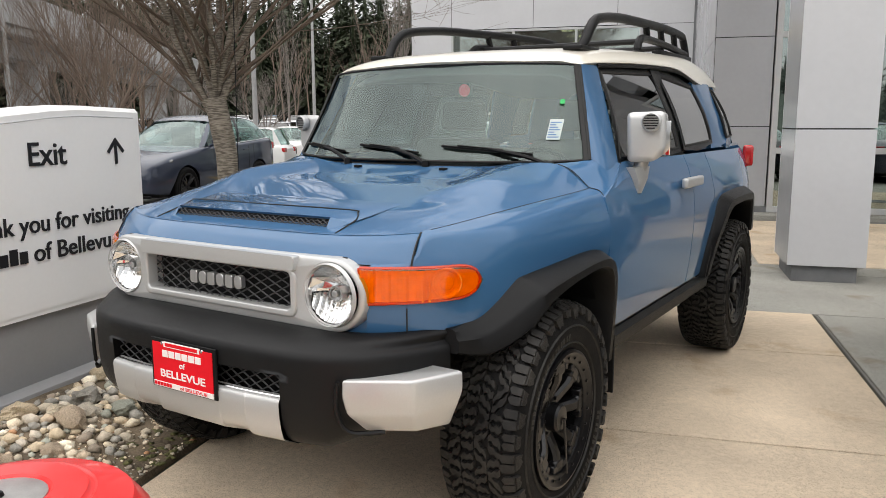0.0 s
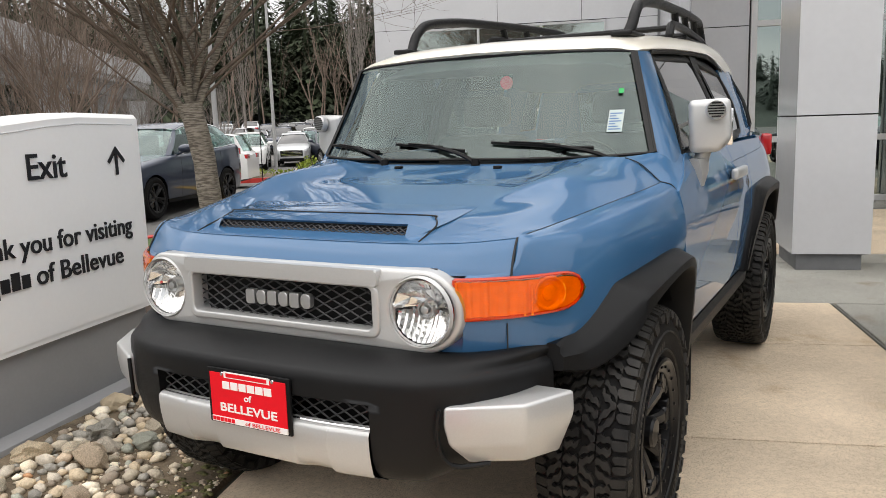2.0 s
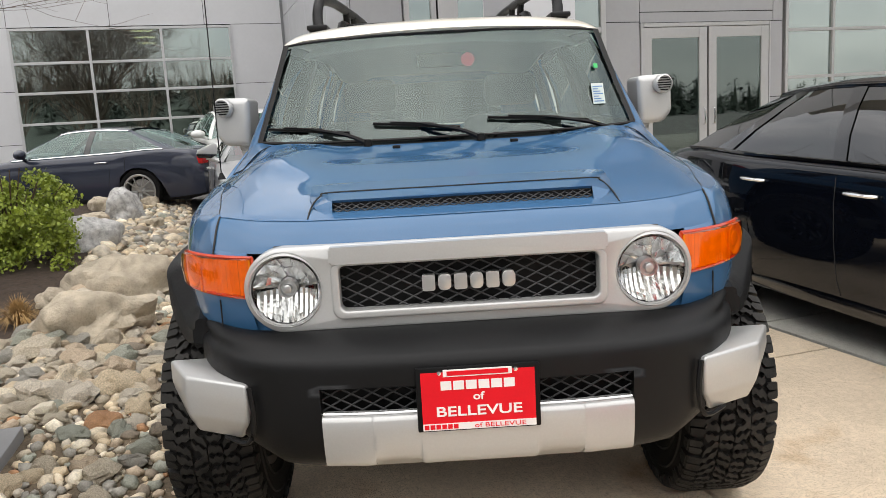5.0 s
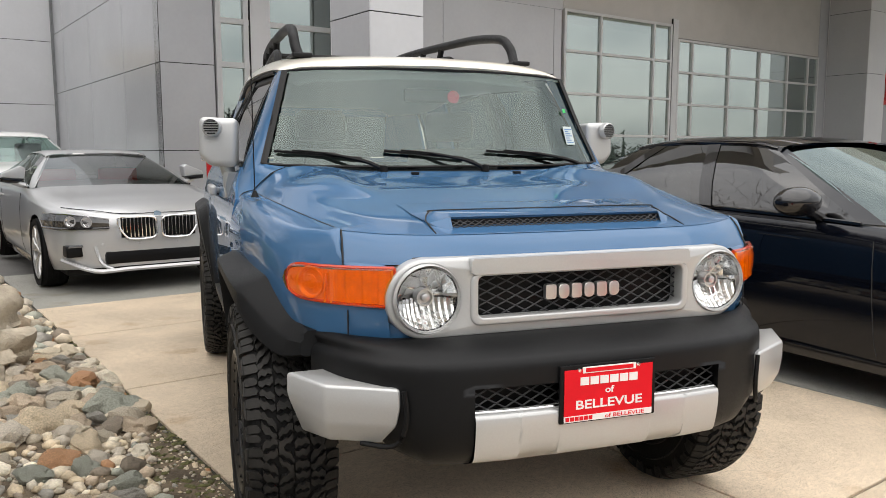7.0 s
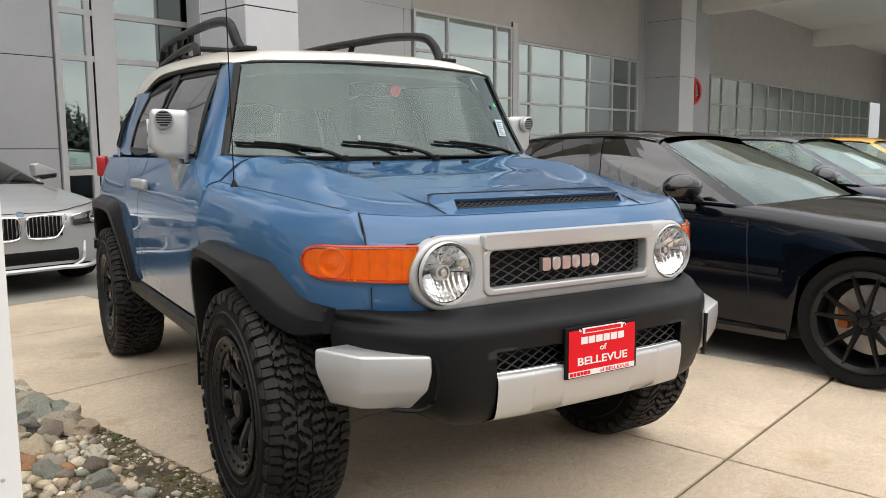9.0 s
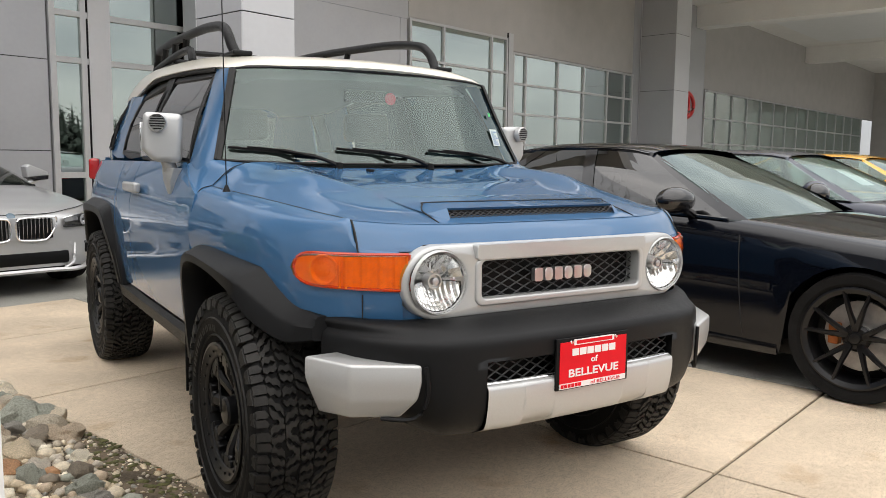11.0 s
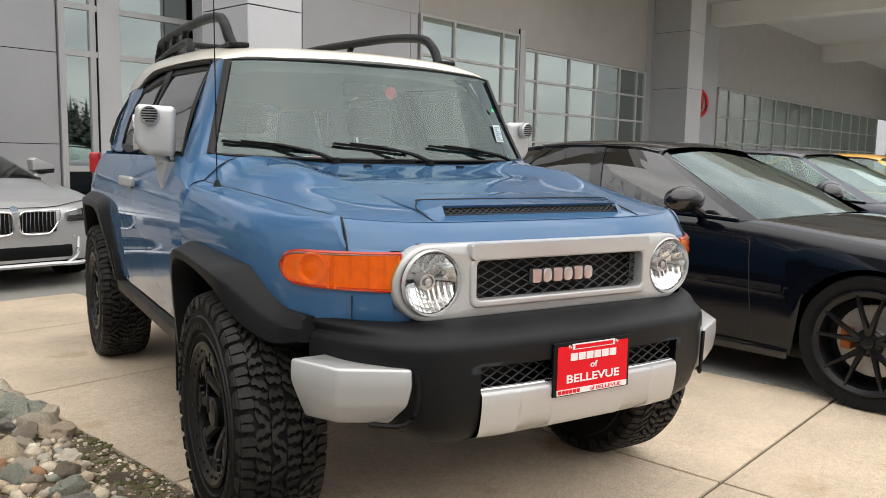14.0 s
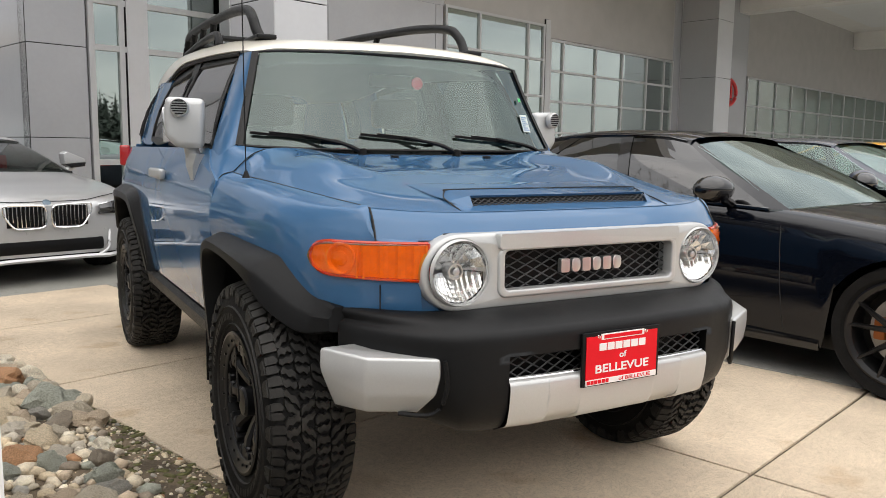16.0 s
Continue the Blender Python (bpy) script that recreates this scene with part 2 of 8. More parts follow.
def add_box(bm, x0, x1, y0, y1, z0, z1, bevel=0.0, seg=2, m=None):
    vs = [bm.verts.new(p) for p in ((x0, y0, z0), (x1, y0, z0), (x1, y1, z0), (x0, y1, z0), (x0, y0, z1), (x1, y0, z1), (x1, y1, z1), (x0, y1, z1))]
    fs = [bm.faces.new([vs[i] for i in f]) for f in ((0, 3, 2, 1), (4, 5, 6, 7), (0, 1, 5, 4), (1, 2, 6, 5), (2, 3, 7, 6), (3, 0, 4, 7))]
    if bevel:
        es = list({e for f in fs for e in f.edges})
        made = bmesh.ops.bevel(bm, geom=es, offset=bevel, segments=seg, affect="EDGES", profile=0.6)
        vs = list({v for f in made["faces"] for v in f.verts} | {v for v in vs if v.is_valid})
    if m is not None:
        bmesh.ops.transform(bm, matrix=m, verts=vs)
    return vs


def box(x0, x1, y0, y1, z0, z1, bevel=0.0, seg=2):
    bm = bmesh.new()
    add_box(bm, x0, x1, y0, y1, z0, z1, bevel, seg)
    return bm


def catmull(ps, k):
    """A smooth row of points through ps, k steps between two of them."""
    ps = [Vector(p) for p in ps]
    out = []
    for i in range(len(ps) - 1):
        a, b, c, d = ps[max(i - 1, 0)], ps[i], ps[i + 1], ps[min(i + 2, len(ps) - 1)]
        for j in range(k):
            t = j / k
            out.append(0.5 * ((2 * b) + (c - a) * t + (2 * a - 5 * b + 4 * c - d) * t * t + (3 * b - a - 3 * c + d) * t ** 3))
    out.append(ps[-1])
    return out


def add_grid(bm, rows, mirror=False, close=False):
    """Faces between rows of points, all of one length; mirror: over x as well."""
    for sign in ((1, -1) if mirror else (1,)):
        vs = [[bm.verts.new((sign * p[0], p[1], p[2])) for p in r] for r in rows]
        for i in range(len(vs) - 1):
            n = len(vs[i])
            for j in range(n if close else n - 1):
                q = [vs[i][j], vs[i][(j + 1) % n], vs[i + 1][(j + 1) % n], vs[i + 1][j]]
                try:
                    bm.faces.new(q)
                except ValueError:
                    pass
    return bm


def patch(ctrl, ku=4, kv=4, mirror=False, bm=None):
    """A smooth sheet through a net of control points."""
    bm = bm or bmesh.new()
    rows = [catmull(r, ku) for r in ctrl]
    cols = [catmull([r[j] for r in rows], kv) for j in range(len(rows[0]))]
    return add_grid(bm, cols, mirror)


def solid(bm, t):
    """Gives a sheet a thickness."""
    bmesh.ops.recalc_face_normals(bm, faces=bm.faces)
    bmesh.ops.solidify(bm, geom=list(bm.faces), thickness=t)
    return bm


def add_tube(bm, ps, r, n=8, cap=True, taper=None):
    """A round bar along points; taper: the radius at its end."""
    ps = [Vector(p) for p in ps]
    rings = []
    for i, p in enumerate(ps):
        d = (ps[min(i + 1, len(ps) - 1)] - ps[max(i - 1, 0)]).normalized()
        a = d.cross(Vector((0, 0, 1)) if abs(d.z) < 0.9 else Vector((1, 0, 0))).normalized()
        b = d.cross(a)
        rr = r if taper is None else r + (taper - r) * i / (len(ps) - 1)
        rings.append([bm.verts.new(p + (a * math.cos(t) + b * math.sin(t)) * rr) for t in [2 * math.pi * k / n for k in range(n)]])
    for i in range(len(rings) - 1):
        for k in range(n):
            bm.faces.new((rings[i][k], rings[i][(k + 1) % n], rings[i + 1][(k + 1) % n], rings[i + 1][k]))
    if cap:
        bm.faces.new(rings[0])
        bm.faces.new(rings[-1])
    return bm


def add_lathe(bm, prof, n=24, m=None):
    """A turned body round z from rows of (radius, height)."""
    start = len(bm.verts)
    rings = []
    for r, z in prof:
        if r < 1e-5:
            rings.append([bm.verts.new((0, 0, z))])
        else:
            rings.append([bm.verts.new((r * math.cos(2 * math.pi * k / n), r * math.sin(2 * math.pi * k / n), z)) for k in range(n)])
    for a, b in zip(rings, rings[1:]):
        for k in range(n):
            q = [a[k % len(a)], a[(k + 1) % len(a)], b[(k + 1) % len(b)], b[k % len(b)]]
            q = list(dict.fromkeys(q))
            if len(q) > 2:
                bm.faces.new(q)
    if m is not None:
        bm.verts.ensure_lookup_table()
        bmesh.ops.transform(bm, matrix=m, verts=bm.verts[start:])
    return bm


def add_prism(bm, outline, y0, y1, bevel=0.0):
    """An outline in x and z drawn out along y."""
    a = [bm.verts.new((x, y0, z)) for x, z in outline]
    b = [bm.verts.new((x, y1, z)) for x, z in outline]
    n = len(a)
    fs = [bm.faces.new(a), bm.faces.new(b[::-1])]
    fs += [bm.faces.new((a[i], b[i], b[(i + 1) % n], a[(i + 1) % n])) for i in range(n)]
    if bevel:
        bmesh.ops.bevel(bm, geom=list({e for e in fs[0].edges}), offset=bevel, segments=3, affect="EDGES", profile=0.6)
    return bm


def text_mesh(body, size, material, name, parent, m, depth=0.003, align="CENTER", stretch=1.0, bold=0.0, label="", width=None):
    cu = bpy.data.curves.new(name, "FONT")
    cu.body, cu.size, cu.extrude, cu.align_x, cu.offset = body, size, depth, align, bold
    tmp = bpy.data.objects.new(name, cu)
    scene.collection.objects.link(tmp)
    me = bpy.data.meshes.new_from_object(tmp.evaluated_get(bpy.context.evaluated_depsgraph_get()))
    bpy.data.objects.remove(tmp)
    if width is not None:
        xs_ = [v.co.x for v in me.vertices]
        me.transform(Matrix.Translation((-min(xs_), 0, 0)))
        stretch = width / (max(xs_) - min(xs_))
    me.transform(Matrix.Diagonal((stretch, 1, 1, 1)))
    me.transform(m)
    me.materials.clear()
    me.materials.append(material)
    ob = new(name, me)
    ob.parent = parent
    if label:
        ob["label"] = label
    return ob

# ---- setting: u runs along the building, v towards it; both are turned by 17 degrees ----
def setting(name, bm, material, label, category, smooth=False):
    o = to_ob(name, bm, material, smooth)
    o.matrix_basis = B
    return tagged(o, label, category, kind="structure")


def rise_s(s, near=1.0):
    """Height of the ground by the way s uphill: level by the car, higher across the drive and up the lot behind."""
    a = min(1.0, max(0.0, (s - 6.5) / 4.5))
    b = min(1.0, max(0.0, (s - 14.0) / 10.0))
    return 0.08 * near * a * a * (3 - 2 * a) - 0.13 * (1 - near) * a - (0.20 * near + 0.32) * b * b * (3 - 2 * b) + 0.032 * max(0.0, min(s - 42.0, 70.0))


def rise(u, v):
    x, y = u * math.cos(TURN_B) - v * math.sin(TURN_B), u * math.sin(TURN_B) + v * math.cos(TURN_B)
    return rise_s((-x + y) / 1.41421, min(1.0, max(0.0, (v - 8.5) / 4.5)))


bm = bmesh.new()
us = [-900, -300, -120, -80, -60, -45, -35, -28, -22, -17, -13, -10, -8, -6.5, -5.5, -4.5, -3.6, -3.0, -2.5, -0.9, 0.75, 2.35, 6, 12, 30, 80, 300, 900]
vs_ = [-900, -300, -80, -25, -8, -3, 0, 2, 4, 6, 8, 10, 13, 16, 19, 22, 25, 29, 34, 40, 48, 58, 70, 84, 100, 160, 300, 900]
add_grid(bm, [[(u, v, rise(u, v) - 0.02) for u in us] for v in vs_])
setting("ground", bm, ASPHALT, "worn grey asphalt of the dealer's lot", "ground", True)

# concrete apron in slabs
apron = tagged(new("pavement", None), "tan concrete apron in saw-cut slabs with dirty joints", "pavement", kind="structure")
apron.matrix_basis = B
part("joint_bed", box(-0.79, 2.35, -9.0, 5.14, -0.055, -0.014), JOINT, apron, smooth=False)
part("joint_bed", box(2.35, 7.0, -9.0, -0.83, -0.055, -0.014), JOINT, apron, smooth=False)
G = 0.0075
vl = [-9.0, -7.05, -5.5, -3.95, -2.40, -0.83, 0.72, 2.28, 3.85, 5.14]
slabs = []
for i in range(len(vl) - 1):
    slabs.append((-0.77, 0.75, vl[i], vl[i + 1]))
    if vl[i + 1] < 3:
        slabs.append((0.75, 2.33, vl[i], vl[i + 1]))
    if vl[i + 1] < -0.7:
        slabs += [(2.33, 3.9, vl[i], vl[i + 1]), (3.9, 5.45, vl[i], vl[i + 1]), (5.45, 7.0, vl[i], vl[i + 1])]
slabs.append((0.75, 2.33, 2.28, 3.42))
for u0, u1, v0, v1 in slabs:
    part("slab", box(u0 + G, u1 - G, v0 + G, v1 - G, -0.05, 0.0, 0.004, 2), CONCRETE, apron, angle=60)
part("drive_strip", box(-0.76, 14.0, 5.15, 7.4, -0.05, -0.004, 0.006), CONCRETE_G, apron, "grey concrete drive strip")
part("drive_strip", box(0.76, 14.0, 3.43, 5.135, -0.05, -0.004, 0.006), CONCRETE_G, apron, "grey concrete drive strip")
for u0, u1, v0, v1 in ((2.36, 5.6, -0.82, 1.3), (5.61, 9.0, -0.82, 1.3), (9.01, 14.0, -0.82, 1.3), (2.36, 5.6, 1.31, 3.42), (5.61, 9.0, 1.31, 3.42), (9.01, 14.0, 1.31, 3.42)):
    part("drive_slab", box(u0 + G, u1 - G, v0 + G, v1 - G, -0.05, -0.004, 0.006), CONCRETE_G, apron, "grey concrete drive slab")
for i in range(9):
    part("drive_slab", box(14.01 + 4 * i, 17.99 + 4 * i, -0.82, 9.44, -0.05, -0.004, 0.006), CONCRETE_G, apron, "grey concrete drive slab")
    part("slab", box(7.01 + 4.7 * i, 11.69 + 4.7 * i, -9.0, -0.84, -0.05, 0.0, 0.004), CONCRETE if i < 1 else CONCRETE_G, apron)
part("entrance_slab", box(2.2, 14.0, 5.62, 9.45, -0.045, 0.002, 0.006), CONCRETE, apron)
bm = bmesh.new()
add_lathe(bm, [(0.0, 0.0), (0.24, 0.0), (0.25, 0.004), (0.25, -0.02)], 28, pose(5.05, 7.75, 0.006))
part("drain_cover", bm, PLINTH, apron, "round drain cover")

# ---- dealership building ----
def clad(name, u0, u1, v, z0, z1, us_cut, zs_cut, material, label, depth=0.25, axis="u", flip=1):
    """A wall of flat metal panels, joints recessed between them; axis: the way it runs."""
    w = tagged(new(name, None), label, "wall", kind="structure")
    w.matrix_basis = B
    g, t = 0.006, 0.018
    def bx(a0, a1, d0, d1, b0, b1, bev=0.0):
        d0, d1 = sorted((d0, d1))
        return box(a0, a1, d0, d1, b0, b1, bev) if axis == "u" else box(d0, d1, a0, a1, b0, b1, bev)
    part("wall_core", bx(u0, u1, v + flip * t, v + flip * (t + depth), z0, z1), PANEL_GAP, w, smooth=False)
    ua = [u0] + [c for c in us_cut if u0 < c < u1] + [u1]
    za = [z0] + [c for c in zs_cut if z0 < c < z1] + [z1]
    for i in range(len(ua) - 1):
        for j in range(len(za) - 1):
            part("panel", bx(ua[i] + g, ua[i + 1] - g, v, v + flip * t * 0.9, za[j] + g, za[j + 1] - g, 0.003), material, w, smooth=False)
    return w


def window_wall(name, u0, u1, v, z0, z1, cols, rows_, label, bar=0.055, glass=None):
    """Glazing: aluminium bars proud of the panes."""
    w = tagged(new(name, None), label, "window", kind="structure")
    w.matrix_basis = B
    cs = [u0] + list(cols) + [u1]
    rs = [z0] + list(rows_) + [z1]
    for c in cs:
        part("mullion", box(c - bar / 2, c + bar / 2, v - 0.05, v + 0.06, z0 - bar / 2, z1 + bar / 2, 0.004), ALU, w, smooth=False)
    for r in rs:
        part("transom", box(u0 + bar / 2, u1 - bar / 2, v - 0.047, v + 0.057, r - bar / 2, r + bar / 2, 0.004), ALU, w, smooth=False)
    for i in range(len(cs) - 1):
        for j in range(len(rs) - 1):
            q = part("pane", box(cs[i] + bar / 2, cs[i + 1] - bar / 2, v - 0.004, v + 0.004, rs[j] + bar / 2, rs[j + 1] - bar / 2), glass or GLASS_BLD, w, smooth=False)
            q.visible_shadow = False
    return w


VF = 9.5
VL = 18.6
ZT = 9.0
PZ = [1.37, 2.74, 4.11, 5.48, 6.85]
# far left wing, with the wide window
clad("wall_west", -5.6, -4.45, VL, 0.1, ZT, [], [1.24, 2.48, 3.95, 5.4, 6.9], PANEL, "white metal panel wall of the dealership")
clad("wall_west_top", -4.45, 2.1, VL, 3.95, ZT, [-2.2, 0.0], [5.4, 6.9], PANEL, "white metal panel wall above the wide window")
clad("wall_west_right", 0.62, 2.1, VL, 0.1, 3.95, [], [1.24, 2.48], PANEL, "white metal panel wall beside the wide window")
window_wall("window_west", -4.42, 0.60, VL, 0.30, 3.90, [-2.72, -1.05], [0.98, 1.70, 2.42, 3.12], "wide aluminium window with dark panes", 0.06)
clad("wall_west_end", VL + 0.06, VL + 14, -5.6, 0.1, ZT, [VL + 4, VL + 8], [1.24, 2.48, 3.95, 5.4, 6.9], PANEL, "white metal end wall", axis="v", flip=1)
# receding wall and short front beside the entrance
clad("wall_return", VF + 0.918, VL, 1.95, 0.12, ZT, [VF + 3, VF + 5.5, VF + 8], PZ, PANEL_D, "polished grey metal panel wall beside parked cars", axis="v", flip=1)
clad("wall_corner", 1.95, 2.82, VF + 0.9, 0.12, ZT, [], PZ, PANEL_D, "grey metal panel wall beside the entrance glazing")
part("wall_base", box(1.93, 2.84, VF + 0.87, VF + 1.0, -0.02, 0.12), PLINTH, bpy.data.objects["wall_corner"], smooth=False)
window_wall("window_entry", 2.88, 5.9, VF + 0.9, 0.08, ZT, [3.35], [1.0, 2.76, 3.46, 5.2, 7.0], "tall entrance glazing in aluminium frames", 0.09)
clad("wall_entry_pier", 3.42, 3.78, VF + 0.84, 0.0, ZT, [], [], PANEL, "white metal pier in the entrance glazing", 0.1)
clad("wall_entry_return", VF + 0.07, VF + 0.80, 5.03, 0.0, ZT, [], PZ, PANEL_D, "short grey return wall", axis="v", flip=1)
# entrance front: glazing, pier, doors, pier, windows
window_wall("window_door_side", 5.06, 6.02, VF, 0.10, 4.2, [], [2.62], "tall glazing beside the entrance doors", 0.09)
clad("wall_door_pier", 6.07, 6.74, VF, 0.0, 4.2, [], [1.37, 2.74], PANEL_D, "grey metal pier by the doors", 0.3)
clad("wall_door_head", 6.74, 9.50, VF, 2.72, 4.2, [], [2.9], PANEL_D, "grey metal panels above the doors", 0.3)
clad("wall_door_pier_far", 9.44, 9.72, VF, 0.0, 2.72, [], [1.37], PANEL_D, "narrow grey pier between doors and windows", 0.3)
clad("wall_door_pier_top", 9.50, 9.72, VF, 2.72, 4.2, [], [], PANEL_D, "narrow grey pier between doors and windows", 0.3)
dr = tagged(new("door_1", None), "double glass entrance door in pale aluminium frames", "door", kind="structure")
dr.matrix_basis = B
for u0, u1 in ((6.80, 8.08), (8.12, 9.40)):
    leaf = part("door_leaf", box(u0, u0 + 0.16, VF - 0.02, VF + 0.04, 0.02, 2.64, 0.004), ALU, dr, smooth=False)
    part("stile", box(u1 - 0.16, u1, VF - 0.02, VF + 0.04, 0.02, 2.64, 0.004), ALU, leaf, smooth=False)
    part("rail", box(u0 + 0.16, u1 - 0.16, VF - 0.018, VF + 0.038, 2.46, 2.64, 0.004), ALU, leaf, smooth=False)
    part("rail", box(u0 + 0.16, u1 - 0.16, VF - 0.018, VF + 0.038, 0.02, 0.28, 0.004), ALU, leaf, smooth=False)
    q = part("pane", box(u0 + 0.16, u1 - 0.16, VF + 0.004, VF + 0.012, 0.28, 2.46), GLASS_DOOR, leaf, smooth=False)
    q.visible_shadow = False
    c = u1 - 0.08 if u0 < 7 else u0 + 0.08
    bm = bmesh.new()
    add_tube(bm, catmull([(c, VF - 0.02, 0.95), (c, VF - 0.075, 0.98), (c, VF - 0.075, 1.22), (c, VF - 0.02, 1.25)], 5), 0.013, 8)
    part("door_handle", bm, CHROME, leaf)
part("door_frame", box(6.745, 6.795, VF - 0.03, VF + 0.06, 0.0, 2.715, 0.004), ALU, dr, smooth=False)
part("door_frame", box(9.405, 9.435, VF - 0.03, VF + 0.06, 0.0, 2.715, 0.004), ALU, dr, smooth=False)
part("door_frame", box(6.80, 9.40, VF - 0.03, VF + 0.06, 2.65, 2.715, 0.004), ALU, dr, smooth=False)
window_wall("window_hall", 9.78, 13.15, VF, 0.15, 4.2, [10.84, 12.55], [0.85, 1.70, 2.55, 3.40], "tall hall windows in aluminium bars", 0.055)
clad("wall_hall_pier", 13.19, 13.38, VF - 0.06, 0.0, 4.35, [], [], ALU, "narrow metal pier between windows", 0.2)
window_wall("window_hall_far", 13.42, 19.5, VF, 0.15, 3.9, [13.95, 15.4, 16.7, 18.0, 19.0], [0.85, 1.70, 2.45, 3.18], "long row of hall windows", 0.055)
window_wall("window_far_row", 24.9, 46.5, VF, 0.15, 3.85, [25.9 + 1.55 * i for i in range(13)], [1.1, 2.0, 2.9], "far row of windows under the canopy", 0.06)
w = setting("wall_hall_above", box(9.75, 19.6, VF + 0.004, VF + 0.3, 3.95, ZT), STUCCO, "beige plaster wall above the windows", "wall")
setting("wall_hall_lintel", box(9.75, 13.38, VF - 0.002, VF + 0.004, 4.25, ZT), STUCCO, "beige plaster wall above the windows", "wall")
setting("wall_door_above", box(5.95, 9.75, VF + 0.01, VF + 0.3, 4.2, ZT), PANEL_D, "grey panel wall above the doors", "wall")
setting("wall_far", box(19.55, 24.85, VF, VF + 0.3, 0, ZT), PANEL_D, "grey panel wall under the canopy", "wall")
setting("wall_far_above", box(24.85, 50.0, VF, VF + 0.3, 3.90, ZT), STUCCO, "beige plaster wall above the far windows", "wall")
setting("wall_far_end", box(49.0, 49.3, -10, VF, 0.0, 6.6), STUCCO, "far grey wall closing the canopy", "wall")

# canopy over the entrance drive
setting("canopy_soffit", box(14.5, 50.0, 2.0, VF, 6.6, 6.9), SOFFIT, "grey canopy soffit over the entrance drive", "ceiling")
for u0, u1, v0, v1, z0 in ((14.5, 15.3, 2.0, VF, 5.75), (24.0, 24.7, 2.0, VF, 5.9), (15.3, 50.0, 2.0, 2.7, 5.9), (36.0, 36.7, 2.7, VF, 5.9)):
    setting("canopy_beam", box(u0, u1, v0, v1, z0, 6.6, 0.01), SOFFIT, "deep plastered canopy beam", "beam")

# white sheet below the soffit: the brightness of a lit recess as colour
setting("lit_recess_panel", box(26.0, 34.5, 3.2, 8.4, 6.55, 6.597, 0.01), SIGN_W, "white panel under the canopy soffit, standing in for a lit recess", "ceiling")
logo = tagged(new("wall_emblem", None), "plain round red emblem on the wall under the canopy", "emblem")
bm = bmesh.new()
add_tube(bm, [(0.62 * math.cos(a), 0, 0.42 * math.sin(a)) for a in np.linspace(0, 2 * math.pi, 33)], 0.065, 6, False)
part("emblem_ring", bm, RED_CAN, logo)
bm = bmesh.new()
add_tube(bm, [(0.20 * math.cos(a), -0.01, 0.38 * math.sin(a)) for a in np.linspace(0, 2 * math.pi, 25)], 0.055, 6, False)
part("emblem_ring", bm, RED_CAN, logo)
logo.matrix_basis = B @ Matrix.Translation((23.25, VF - 0.08, 3.25))


def column(name, u0, u1, v0, v1, z1, label, cuts=PZ, plinth=0.14, half=None):
    c = tagged(new(name, None), label, "column", kind="structure")
    c.matrix_basis = B
    part("core", box(u0 + 0.02, u1 - 0.02, v0 + 0.02, v1 - 0.02, plinth, z1), PANEL_GAP, c, smooth=False)
    part("plinth", box(u0 + 0.045, u1 - 0.06, v0 + 0.045, v1 - 0.05, -0.03, plinth + 0.02, 0.006), PLINTH, c, "grey painted concrete plinth, chipped")
    za = [plinth] + [z for z in cuts if plinth < z < z1] + [z1]
    for a, b in zip(za, za[1:]):
        part("panel", box(u0, u1, v0, v0 + 0.016, a + 0.006, b - 0.006, 0.002), PANEL, c, smooth=False)
        part("panel", box(u0, u1, v1 - 0.016, v1, a + 0.006, b - 0.006, 0.002), PANEL, c, smooth=False)
        # side faces take the darker panel: their shade is put into the colour
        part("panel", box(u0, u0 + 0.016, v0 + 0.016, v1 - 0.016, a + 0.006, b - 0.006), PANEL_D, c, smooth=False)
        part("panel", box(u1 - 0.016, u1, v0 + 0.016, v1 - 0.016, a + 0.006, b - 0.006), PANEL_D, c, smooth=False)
    return c


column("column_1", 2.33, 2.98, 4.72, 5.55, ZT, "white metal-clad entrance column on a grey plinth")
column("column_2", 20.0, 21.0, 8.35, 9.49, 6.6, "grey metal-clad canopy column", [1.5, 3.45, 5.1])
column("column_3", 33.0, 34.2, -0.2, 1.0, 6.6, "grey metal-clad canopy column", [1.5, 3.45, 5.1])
# slab never in view, added overhead to shade the entrance walls
setting("guessed_roof", box(1.6, 14.4, 4.4, VF, 7.2, 7.8), SOFFIT, "guessed roof slab above view, shading the entrance", "ceiling")
# hall inside, seen dimly through the glass; dimness is put into wall and ceiling colours
setting("hall_floor", box(2.0, 50.0, VF + 0.4, VF + 9, -0.1, 0.03), CONCRETE_G, "hall floor", "floor")
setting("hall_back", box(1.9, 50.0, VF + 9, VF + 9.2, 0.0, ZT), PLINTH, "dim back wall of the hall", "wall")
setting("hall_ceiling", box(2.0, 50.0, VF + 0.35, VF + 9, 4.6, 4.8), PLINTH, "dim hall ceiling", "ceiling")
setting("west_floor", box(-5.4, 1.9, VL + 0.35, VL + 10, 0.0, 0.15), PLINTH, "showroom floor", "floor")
# black here stands in for the unlit depth of the showroom
setting("west_back", box(-5.4, 2.0, VL + 10, VL + 10.2, 0.0, ZT), BLACK, "showroom back wall, coloured black for its unlit depth", "wall")
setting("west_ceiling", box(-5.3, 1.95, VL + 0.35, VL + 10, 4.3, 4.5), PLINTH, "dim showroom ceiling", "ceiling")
for i in range(4):
    lampbox = tagged(to_ob("ceiling_light", box(-1.9, -1.3, VL + 2.0 + i * 1.7, VL + 2.25 + i * 1.7, 4.27, 4.297), None), "lit warm ceiling light panel", "lamp", "showroom ceiling lights")
    lampbox.matrix_basis = B
    lampbox.data.materials.append(LIT)

